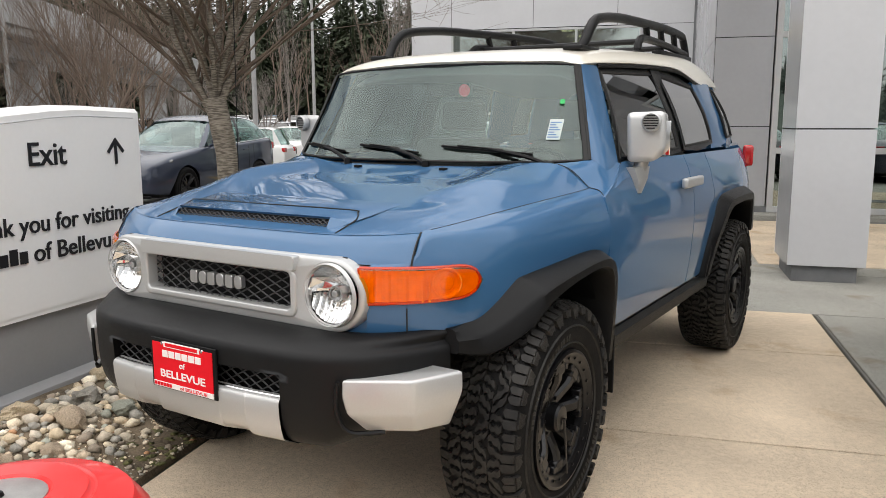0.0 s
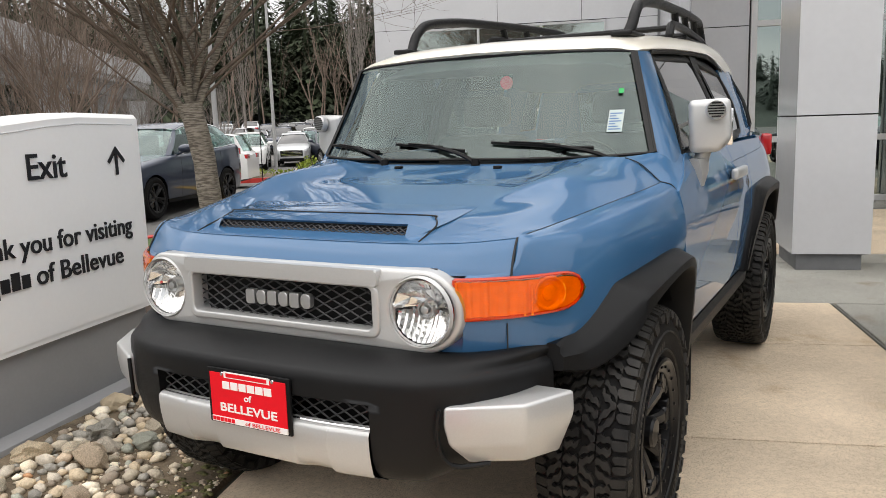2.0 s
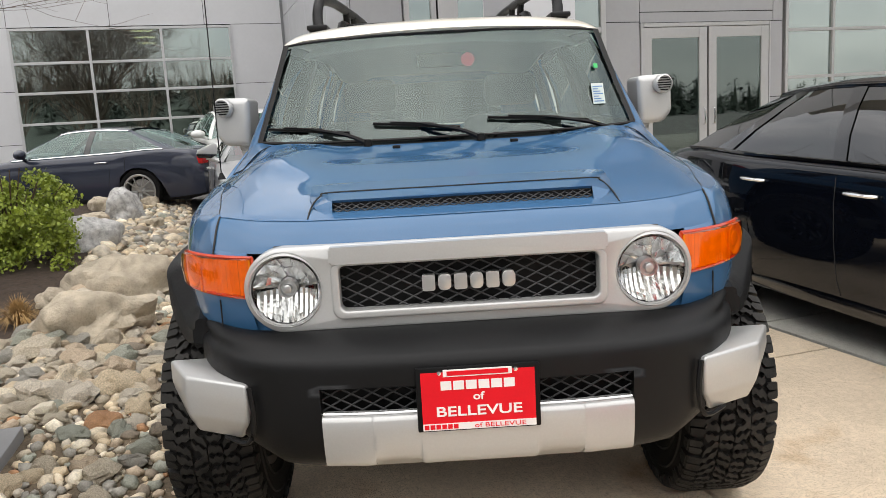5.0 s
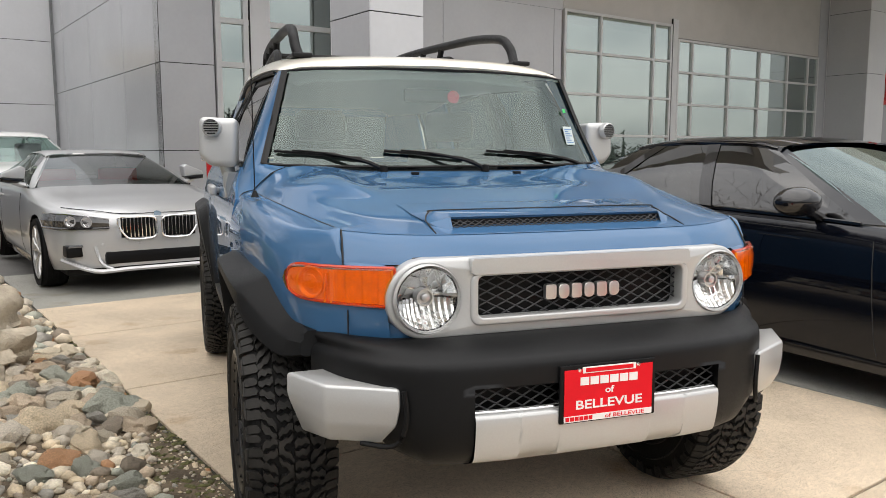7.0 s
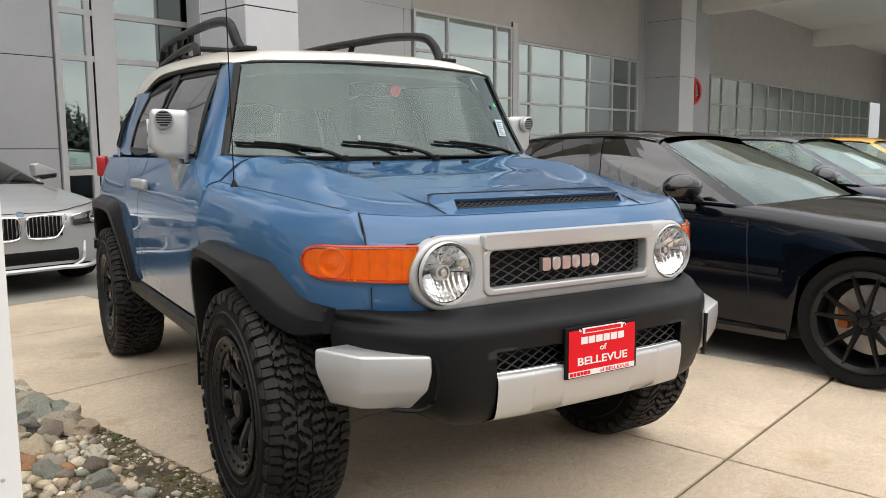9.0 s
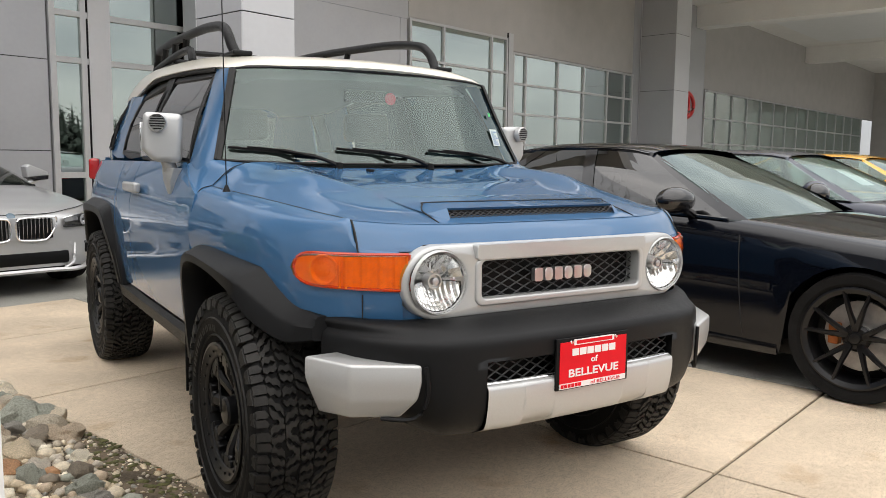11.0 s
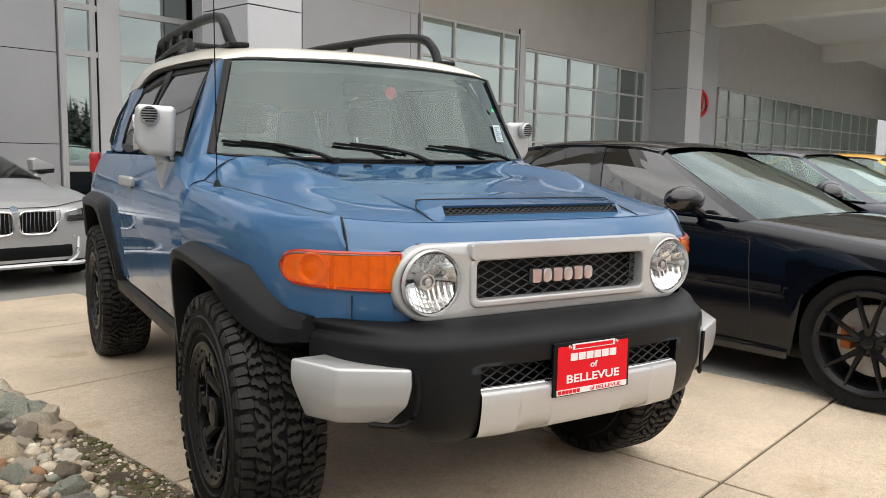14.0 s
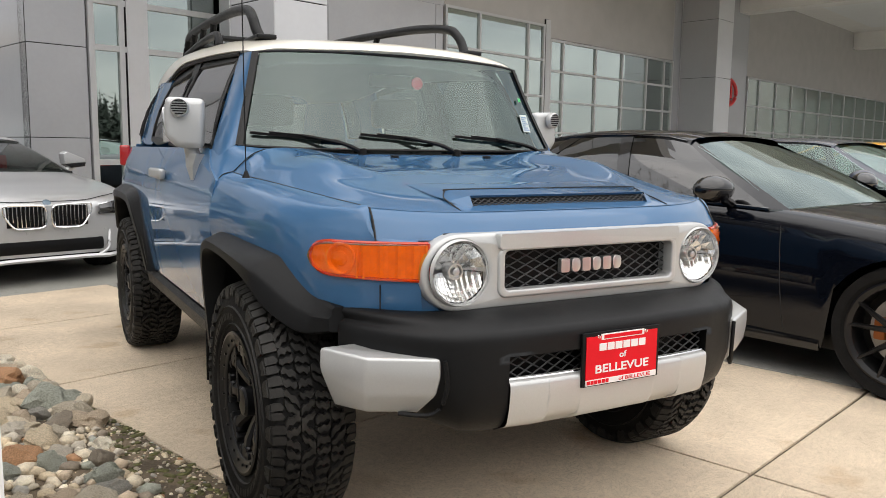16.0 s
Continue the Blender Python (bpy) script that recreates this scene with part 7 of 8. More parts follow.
make_car("white_wagon", "white car half hidden behind the rock bed", Matrix.Translation((-3.35, 12.9, ground_z(-3.4, 13))) @ Matrix.Rotation(radians(22), 4, "Z"), SUV, PAINT_WHITE, RIM_SILVER, 1, "", GLASS, "plain")
make_car("dark_van", "dark sport utility vehicle by the building corner", Matrix.Translation((-22.6, 30.1, ground_z(-22.6, 30.1))) @ Matrix.Rotation(radians(60), 4, "Z"), VAN, PAINT_GREY, RIM_SILVER, 1, "", GLASS, "plain")
make_car("white_van", "white sport utility vehicle with a chrome grille on the lot", Matrix.Translation((-24.2, 25.2, ground_z(-24.2, 25.2))) @ Matrix.Rotation(radians(38), 4, "Z"), VAN, PAINT_WHITE, RIM_SILVER, 1, "", GLASS, "plain")
make_car("white_crossover", "white crossover beside the corner of the building", Matrix.Translation((-20.9, 31.4, ground_z(-20.9, 31.4))) @ Matrix.Rotation(radians(40), 4, "Z"), SUV, PAINT_WHITE, RIM_SILVER, 1, "", GLASS, "plain")
make_car("white_estate", "white sport utility vehicle turned away beyond the lawn", Matrix.Translation((-19.8, 15.4, ground_z(-18.5, 16.2))) @ Matrix.Rotation(radians(-62), 4, "Z"), VAN, PAINT_WHITE, RIM_SILVER, 1, "", GLASS, "plain")
# rows of cars up the lot behind
rnd = random.Random(11)
tone = [PAINT_WHITE, PAINT_WHITE, PAINT_SILVER, PAINT_GREY, PAINT_BLACK, PAINT_RED, PAINT_TEAL, PAINT_SILVER, PAINT_WHITE, PAINT_NAVY]
words = {PAINT_WHITE: "white", PAINT_SILVER: "silver", PAINT_GREY: "dark grey", PAINT_BLACK: "black", PAINT_RED: "red", PAINT_TEAL: "blue grey", PAINT_NAVY: "slate blue"}
proto = {}
def lot_car(x, y, rz):
    c = rnd.choice(tone)
    k = rnd.choice(("suv", "sedan", "van"))
    m = Matrix.Translation((x, y, ground_z(x, y))) @ Matrix.Rotation(radians(rz), 4, "Z")
    if (c, k) not in proto:
        nm = {"suv": "lot_crossover", "sedan": "lot_saloon", "van": "lot_wagon"}[k]
        proto[(c, k)] = make_car(nm, "%s %s parked in a row on the lot" % (words[c], {"suv": "crossover", "sedan": "saloon", "van": "sport utility vehicle"}[k]), m, {"suv": SUV, "sedan": SEDAN, "van": VAN}[k], c, RIM_SILVER, 0, "cars on the lot")
    else:
        copy_thing(proto[(c, k)], m)
for row, (d, n, sp) in enumerate(((40.5, 9, 2.8), (47.0, 11, 2.8), (54.0, 12, 2.8), (61.0, 13, 2.8), (69.0, 15, 2.8), (78.0, 16, 2.8))):
    for i in range(n):
        a = (i - (n - 1) / 2) * sp + rnd.uniform(-0.2, 0.2)
        if rnd.random() < 0.08:
            continue
        cx, cy = -0.682 * d + 1.0, 0.731 * d - 2.5
        lot_car(cx + 0.731 * a + row * 0.8, cy + 0.682 * a, rnd.choice((32, 35, 38, 215)) + rnd.uniform(-3, 3))

# ---- directional sign beside the car ----
sign = empty("directional_sign", "white dealership exit sign on a grey base among rocks", "sign")
SM = B @ Matrix.Translation((-1.752, 0.355, 0.0)) @ Matrix.Rotation(radians(-3.3), 4, "Z")


def sign_top(v):
    return float(np.interp(v, [-0.70, -0.45, -0.25, 0.05, 0.25, 0.69], [1.365, 1.43, 1.475, 1.505, 1.516, 1.506]))


vv = [-0.69 + 1.38 * i / 28 for i in range(29)]
bm = bmesh.new()
# seen along the sign: front, top and back with softly rounded top edges
prof = []
for v in vv:
    t = sign_top(v)
    prof.append([(0.0, v, 0.485), (0.0, v, t - 0.022), (-0.020, v, t), (-0.20, v, t + 0.004), (-0.22, v, t - 0.018), (-0.22, v, 0.485)])
add_grid(bm, prof, close=True)
for r in (prof[0], prof[-1]):
    bm.faces.new([bm.verts.new(p) for p in r])
bmesh.ops.remove_doubles(bm, verts=bm.verts, dist=0.0005)
part("sign_box", bm, SIGN_W, sign, angle=30)
bm = bmesh.new()
face = [[(0.004, v, 0.51), (0.004, v, sign_top(v) - 0.055)] for v in vv[1:-1]]
add_grid(bm, face)
part("sign_face", solid(bm, 0.004), SIGN_W, sign, smooth=False)
bm = bmesh.new()
add_tube(bm, [(0.0035, v, sign_top(v) - 0.053) for v in vv[1:-1]], 0.003, 5)
part("face_edge", bm, ALU, sign)
part("end_seam", box(-0.075, -0.072, -0.6915, -0.6885, 0.49, 1.355), PLINTH, sign, smooth=False)
for z in (0.62, 0.90, 1.10, 1.30):
    bm = bmesh.new()
    add_lathe(bm, [(0.005, 0.0), (0.004, 0.002), (0.0, 0.003)], 8, pose(-0.035, -0.690, z, 90, 0, 0))
    part("screw", bm, ALU, sign)
part("sign_base", box(-0.19, -0.03, -0.64, 0.66, 0.10, 0.486, 0.008), SIGN_G, sign)
part("sign_foot", box(-0.30, 0.085, -0.76, 0.735, -0.05, 0.145, 0.012), SIGN_G, sign)
TM = lambda v, z: Matrix.Translation((0.009, v, z)) @ Matrix(((0, 0, 1, 0), (1, 0, 0, 0), (0, 1, 0, 0), (0, 0, 0, 1)))
text_mesh("Exit", 0.162, SIGN_INK, "lettering", sign, TM(-0.105, 1.222), 0.003, "LEFT", bold=0.0012, width=0.236)
text_mesh("Thank you for visiting", 0.124, SIGN_INK, "lettering", sign, TM(-0.540, 0.900), 0.003, "LEFT", bold=0.0008, width=1.098)
text_mesh("of Bellevue", 0.124, SIGN_INK, "lettering", sign, TM(-0.118, 0.758), 0.003, "LEFT", bold=0.0008, width=0.585)
for i, (h0, h1) in enumerate(((0.765, 0.846), (0.765, 0.824), (0.742, 0.824), (0.765, 0.824), (0.765, 0.842), (0.765, 0.824))):
    part("name_bar", box(0.0082, 0.0118, -0.493 + i * 0.0575, -0.493 + i * 0.0575 + 0.046, h0 - 0.007, h1 - 0.007), SIGN_INK, sign, smooth=False)
bm = bmesh.new()
add_box(bm, 0.0082, 0.0125, 0.475, 0.493, 1.205, 1.335)
for s in (1, -1):
    add_box(bm, 0.0082, 0.0123, -0.009, 0.009, -0.088, 0.008, 0, 1, pose(0, 0.484, 1.335, s * 42, 0, 0))
part("arrow", bm, SIGN_INK, sign, "black arrow pointing up", smooth=False)
sign.matrix_basis = SM

# ---- red litter bin close to the path ----
can = empty("litter_bin", "red plastic dome-lidded bin with a grey metal disc on top", "bin", m=Matrix.Translation((0.85, -1.86, 0.03)))
bm = bmesh.new()
add_lathe(bm, [(0.0, 0.858), (0.066, 0.858), (0.070, 0.864), (0.118, 0.861), (0.122, 0.855), (0.126, 0.853), (0.130, 0.856), (0.180, 0.840), (0.206, 0.805), (0.213, 0.76), (0.210, 0.72), (0.175, 0.715)], 48)
part("lid", bm, RED_CAN, can)
bm = bmesh.new()
add_lathe(bm, [(0.175, 0.72), (0.170, 0.40), (0.160, 0.02), (0.0, 0.0)], 40)
part("barrel", bm, RED_CAN, can)
bm = bmesh.new()
add_lathe(bm, [(0.0, 0.8625), (0.060, 0.8620), (0.064, 0.8605), (0.065, 0.850)], 36, pose(0.0, 0.0, 0.0))
part("top_disc", bm, STEEL, can)
bm = bmesh.new()
add_lathe(bm, [(0.0, 0.869), (0.006, 0.868), (0.008, 0.861)], 10, pose(0.0, 0.0, 0.0))
part("screw", bm, BLACK, can)

# ---- planted bed with river stones ----
def bed_z(u, v):
    a = min(1.0, max(0.0, (-0.77 - u) / 0.9))
    n = noise.noise(Vector((u * 0.9, v * 0.9, 0.3))) * 0.05
    return rise(u, v) + 0.010 + a * (0.10 + n) + 0.10 * min(1.0, max(0.0, (v - 2.5) / 5.0)) * a


bm = bmesh.new()
bu = [-0.775, -0.80, -0.84, -0.92, -1.05, -1.25, -1.5, -1.8, -2.1, -2.5, -2.9, -3.4, -3.8, -4.0, -4.12]
bv = [-1.6 + 0.35 * i for i in range(48)]
add_grid(bm, [[(u + 0.012 * noise.noise(Vector((0, v * 3, 5))) * (1 if u < -0.78 else 0), v, bed_z(u, v) if -4.05 < u < -0.78 else -0.06) for u in bu] for v in bv])
setting("soil", bm, SOIL, "dark planting soil with moss and bark", "ground", True)
bm = bmesh.new()
mulch_edge = lambda v: float(np.interp(v, [2.2, 2.9, 3.4, 4.5, 8.7, 14.0], [-2.20, -1.92, -1.76, -1.76, -2.05, -2.12]))
add_grid(bm, [[(u, v, bed_z(u, v) + 0.012 + 0.016 * noise.noise(Vector((u * 9, v * 9, 1)))) for u in np.linspace(-3.98, mulch_edge(v) + 0.04 * noise.noise(Vector((v * 3, 0, 0))), 36)] for v in np.linspace(2.2, 14.0, 130)])
setting("mulch", bm, MULCH, "brown bark mulch under the shrub", "ground", True)


def stone_mat(name, source):
    m = mat(name, (0.33, 0.31, 0.28), 0.74, var=0.38, scale=14, grain=170, bump=0.8, bump_scale=60)
    n, l = m.node_tree.nodes, m.node_tree.links
    if source == "object":
        src = n.new("ShaderNodeObjectInfo").outputs["Random"]
    else:
        src = n.new("ShaderNodeNewGeometry").outputs["Random Per Island"]
    r = n.new("ShaderNodeValToRGB")
    r.color_ramp.interpolation = "CONSTANT"
    cols = [(0.0, (0.40, 0.375, 0.33)), (0.15, (0.27, 0.275, 0.275)), (0.28, (0.50, 0.44, 0.35)), (0.40, (0.29, 0.32, 0.305)), (0.48, (0.56, 0.52, 0.45)), (0.60, (0.42, 0.36, 0.30)), (0.70, (0.23, 0.205, 0.18)), (0.77, (0.46, 0.44, 0.41)), (0.915, (0.40, 0.235, 0.14)), (0.94, (0.70, 0.68, 0.62))]
    els = r.color_ramp.elements
    els[0].position, els[0].color = cols[0][0], (*cols[0][1], 1)
    els[1].position, els[1].color = cols[1][0], (*cols[1][1], 1)
    for p, c in cols[2:]:
        e = els.new(p)
        e.color = (*c, 1)
    l.new(src, r.inputs["Fac"])
    mx = n.new("ShaderNodeMix")
    mx.data_type, mx.blend_type = "RGBA", "MULTIPLY"
    mx.inputs[0].default_value = 1.0
    old = [k for k in l if k.to_socket == n["Principled BSDF"].inputs["Base Color"]][0].from_socket
    gain = n.new("ShaderNodeMix")
    gain.data_type, gain.blend_type = "RGBA", "MULTIPLY"
    gain.inputs[0].default_value = 1.0
    gain.inputs[7].default_value = (3.7, 3.65, 3.5, 1)
    l.new(old, gain.inputs[6])
    l.new(gain.outputs[2], mx.inputs[6])
    l.new(r.outputs["Color"], mx.inputs[7])
    l.new(mx.outputs[2], n["Principled BSDF"].inputs["Base Color"])
    return m


STONE, STONE_S = stone_mat("river_stone", "object"), stone_mat("river_stone_far", "island")
rs = random.Random(3)


def stone_bm(seed, sub=2, rough=0.16, flat=0.55):
    b = bmesh.new()
    bmesh.ops.create_icosphere(b, subdivisions=sub, radius=1.0)
    off = Vector((seed * 3.7, seed * 1.3, seed * 2.1))
    for v in b.verts:
        d = v.co.normalized()
        k = 1 + rough * 2.2 * noise.noise(d * 1.1 + off) + rough * noise.noise(d * 2.6 + off)
        v.co = Vector((d.x * k, d.y * k * 0.78, d.z * k * flat))
    # a few broken faces
    cut = random.Random(int(seed) * 7 + 1)
    for _ in range(5):
        n = Vector((cut.gauss(0, 1), cut.gauss(0, 1), cut.gauss(0, 0.8))).normalized()
        far = max(v.co.dot(n) for v in b.verts) * cut.uniform(0.68, 0.94)
        for v in b.verts:
            over = v.co.dot(n) - far
            if over > 0:
                v.co -= n * over * 0.82
    return b


stone_data = []
for i in range(18):
    b = stone_bm(i, 3, rs.uniform(0.18, 0.34), rs.uniform(0.42, 0.72))
    b.normal_update()
    for f in b.faces:
        f.smooth = True
    for e in b.edges:
        e.smooth = e.calc_face_angle(0) < 0.50
    me = bpy.data.meshes.new("stone")
    b.to_mesh(me)
    b.free()
    me.materials.append(STONE)
    stone_data.append(me)
bed = tagged(new("rock_bed", None), "bed of rounded grey and tan river stones beside the concrete", "rock bed")
bed.matrix_basis = B
placed = {}
stones = []


def free(u, v, r):
    iu, iv = int(u // 0.35), int(v // 0.35)
    for a in (-1, 0, 1):
        for b in (-1, 0, 1):
            for (x, y, q) in placed.get((iu + a, iv + b), ()):
                if (x - u) ** 2 + (y - v) ** 2 < (0.60 * (q + r)) ** 2:
                    return False
    return True


def in_sign(u, v):
    return -2.10 < u < -1.60 and -0.45 < v < 1.12


for size, tries in ((0.098, 90), (0.074, 620), (0.054, 3600), (0.039, 11000), (0.026, 14000)):
    for _ in range(tries):
        v = rs.uniform(-1.2, 13.0) if rs.random() < 0.6 else rs.uniform(-1.0, 4.5)
        u = rs.uniform(-3.3, -0.82)
        if v > 2.3 and u < mulch_edge(v):
            continue
        if v < 1.6 and size > 0.06 and u > -0.98 - 0.16 * max(0, 1.2 - v):
            continue
        if v < 0.0 and rs.random() < min(0.93, max(0.0, -v - 0.25) * 1.3 + max(0.0, u + 1.25) * 1.2):
            continue
        edge = -0.97 - 0.07 * math.sin(v * 3.1) - 0.05 * max(0.0, 0.9 - v)
        if v < 1.7 and u > edge and (size > 0.03 or rs.random() < 0.80):
            continue
        if u > -0.90 and rs.random() < 0.5:
            continue
        r = size * rs.uniform(0.75, 1.25) * (1.30 if v > 1.4 else 0.80)
        if in_sign(u, v) or not free(u, v, r):
            continue
        placed.setdefault((int(u // 0.35), int(v // 0.35)), []).append((u, v, r))
        stones.append((u, v, r))
near = sorted(stones, key=lambda q: (q[1] > 3.2) * 10 + (-q[2]))[:300]
near_set = set(near)
for u, v, r in near:
    o = new("stone", rs.choice(stone_data))
    o.parent = bed
    o.matrix_basis = Matrix.LocRotScale((u, v, bed_z(u, v) + r * 0.22), Euler((rs.uniform(-0.35, 0.35), rs.uniform(-0.35, 0.35), rs.uniform(0, 6.3))), (r, r, r * rs.uniform(0.8, 1.15)))
base_forms = []
for i in range(8):
    b = stone_bm(i + 20, 1, 0.16, 0.55)
    base_forms.append(([tuple(v.co) for v in b.verts], [tuple(v.index for v in f.verts) for f in b.faces]))
    b.free()
pv, pf = [], []
for u, v, r in stones:
    if (u, v, r) in near_set:
        continue
    vs, fs = rs.choice(base_forms)
    m = Matrix.LocRotScale((u, v, bed_z(u, v) + r * 0.22), Euler((rs.uniform(-0.35, 0.35), rs.uniform(-0.35, 0.35), rs.uniform(0, 6.3))), (r, r, r))
    k = len(pv)
    pv += [tuple(m @ Vector(q)) for q in vs]
    pf += [tuple(k + i for i in f) for f in fs]
# grit and small chips lying on the strip of bare soil beside the concrete
rg = random.Random(77)
for _ in range(1500):
    v = rg.uniform(-1.4, 2.2)
    u = -0.80 - 0.50 * rg.random() ** 1.3
    r = rg.choice((0.004, 0.006, 0.006, 0.009, 0.014)) * rg.uniform(0.8, 1.3)
    vs, fs = rg.choice(base_forms)
    m = Matrix.LocRotScale((u, v, bed_z(u, v) + r * 0.15), Euler((rg.uniform(-0.4, 0.4), rg.uniform(-0.4, 0.4), rg.uniform(0, 6.3))), (r, r, r))
    k = len(pv)
    pv += [tuple(m @ Vector(q)) for q in vs]
    pf += [tuple(k + i for i in f) for f in fs]
me = bpy.data.meshes.new("pebbles")
me.from_pydata(pv, [], pf)
me.polygons.foreach_set("use_smooth", [True] * len(me.polygons))
me.materials.append(STONE_S)
pb = new("gravel", me)
pb.parent = bed
tagged(pb, "small rounded pebbles", kind="stuff")

MOSS = mat("moss", (0.125, 0.122, 0.048), 0.95, var=0.5, scale=30, bump=0.9, bump_scale=120)
bm = bmesh.new()
rm = random.Random(8)
for _ in range(620):
    v = rm.uniform(-1.3, 4.0)
    u = -0.785 - abs(rm.gauss(0, 0.045)) - (0.22 * rm.random() ** 2 if v < 1.2 else 0)
    q = rm.uniform(0.005, 0.021)
    vv_ = bmesh.ops.create_icosphere(bm, subdivisions=1, radius=1.0, matrix=Matrix.LocRotScale((u, v, bed_z(u, v) + 0.001), Euler((0, 0, rm.uniform(0, 6))), (q * rm.uniform(0.7, 1.8), q, q * 0.30)))["verts"]
    for k in vv_:
        k.co += Vector((rm.gauss(0, 0.002), rm.gauss(0, 0.002), rm.gauss(0, 0.0006)))
mo = to_ob("moss", bm, MOSS, True, angle=180)
mo.matrix_basis = B
tagged(mo, "small green moss cushions along the concrete edge", "moss", kind="stuff")

BOULDER = mat("boulder", (0.47, 0.405, 0.31), 0.85, var=0.32, scale=4, grain=60, bump=1.0, bump_scale=24, rand=0.12)
BOULDER_G = mat("streaked_boulder", (0.34, 0.335, 0.325), 0.8, var=0.3, scale=5, grain=40, bump=0.9, bump_scale=20, colour2=(0.72, 0.71, 0.69))
for i, (u, v, r, f, word) in enumerate(((-1.47, 2.80, 0.34, 0.60, "broad grey-tan"), (-1.44, 4.00, 0.41, 0.56, "large flat tan"), (-1.90, 6.36, 0.33, 0.86, "white streaked"), (-1.72, 9.50, 0.30, 0.95, "pale streaked"), (-2.05, 13.2, 0.65, 0.42, "flat tan"), (-2.11, 10.95, 0.26, 0.70, "brown"), (-1.45, 11.3, 0.20, 0.75, "brown"), (-2.09, 9.15, 0.20, 0.70, "brown"), (-1.32, 8.72, 0.16, 0.75, "brown"), (-1.84, 3.60, 0.115, 0.70, "small pale"), (-1.40, 2.50, 0.105, 0.72, "small tan"), (-2.75, 4.75, 0.13, 0.6, "small grey"))):
    b = stone_bm(40 + i, 4, 0.24, f)
    o = to_ob("boulder", b, BOULDER_G if "streaked" in word else BOULDER, True, angle=40)
    o.matrix_basis = B @ Matrix.LocRotScale((u, v, bed_z(u, v) + r * f * 0.30), Euler((0, 0, (0.15, -0.1, 0.6, 1.2, 0.1)[i] if i < 5 else rs.uniform(0, 6))), (r, r, r))
    tagged(o, word + " boulder half sunk among the river stones", "boulder", "boulders in the bed")

# ---- plants in the bed ----
LEAF = mat("yellow_green_leaf", (0.15, 0.23, 0.022), 0.5, var=0.4, scale=9, colour2=(0.36, 0.43, 0.06))
STRAW = mat("dry_grass", (0.38, 0.24, 0.10), 0.8, var=0.35, scale=12)
TWIG = mat("brown_twig", (0.10, 0.07, 0.05), 0.9, var=0.3, scale=12)


def leaf_cloud(bm, centre, rad, n, size, r, flat=0.8):
    for _ in range(n):
        d = Vector((r.gauss(0, 1), r.gauss(0, 1), r.gauss(0, 1))).normalized()
        p = Vector(centre) + Vector((d.x * rad, d.y * rad, abs(d.z) * rad * flat if r.random() < 0.8 else d.z * rad * flat)) * r.uniform(0.6, 1.08)
        a = Vector((r.gauss(0, 1), r.gauss(0, 1), r.gauss(0, 1) + 0.6)).normalized()
        b = a.cross(d).normalized() * size * r.uniform(0.3, 0.5)
        l = a * size * r.uniform(0.7, 1.3)
        bm.faces.new([bm.verts.new(q) for q in (p, p + l * 0.5 + b, p + l, p + l * 0.5 - b)])


shrub = empty("shrub", "yellow-green evergreen shrub beside the boulders", "shrub", m=B @ Matrix.Translation((-2.50, 5.85, bed_z(-2.50, 5.85))) @ Matrix.Scale(1.12, 4))
bm = bmesh.new()
for i in range(16):
    a = rs.uniform(0, 6.3)
    e = Vector((math.cos(a) * rs.uniform(0.2, 0.6), math.sin(a) * rs.uniform(0.2, 0.8), rs.uniform(0.45, 0.85)))
    add_tube(bm, [(0, 0, 0), e * 0.5 + Vector((0, 0, 0.05)), e], 0.012, 5, taper=0.004)
part("stem", bm, TWIG, shrub)
bm = bmesh.new()
for i in range(150):
    c = (rs.uniform(-0.62, 0.50), rs.uniform(-0.75, 0.75), 0)
    h = 0.78 * math.sqrt(max(0.05, 1 - (c[0] / 0.62) ** 2 * 0.8 - (c[1] / 0.9) ** 2 * 0.8))
    leaf_cloud(bm, (c[0], c[1], h * rs.uniform(0.06, 1.0)), rs.uniform(0.07, 0.13), 120, 0.036, rs, 1.25)
part("leaves", bm, LEAF, shrub, smooth=False)
for u, v, r in ((-1.99, 3.12, 0.20), (-2.62, 3.25, 0.22), (-2.50, 4.15, 0.17), (-3.3, 4.9, 0.24), (-3.6, 6.2, 0.2), (-2.95, 2.35, 0.15), (-3.75, 5.4, 0.22)):
    bm = bmesh.new()
    for _ in range(420):
        a, t = rs.uniform(0, 6.3), rs.uniform(0.1, 1.35)
        d = Vector((math.cos(a) * math.sin(t), math.sin(a) * math.sin(t), math.cos(t)))
        L = r * rs.uniform(0.8, 1.25)
        p0, p1, p2 = d * 0.02, d * L * 0.6 + Vector((0, 0, 0.03)), d * L + Vector((0, 0, -0.05 * t))
        w = d.cross(Vector((0, 0, 1))).normalized() * 0.003
        bm.faces.new([bm.verts.new(q) for q in (p0 - w, p1 - w, p2, p1 + w)])
    o = to_ob("grass_tuft", bm, STRAW)
    o.matrix_basis = B @ Matrix.Translation((u, v, bed_z(u, v)))
    tagged(o, "dry tan ornamental grass tuft in the bed", "grass", "dry grass tufts")

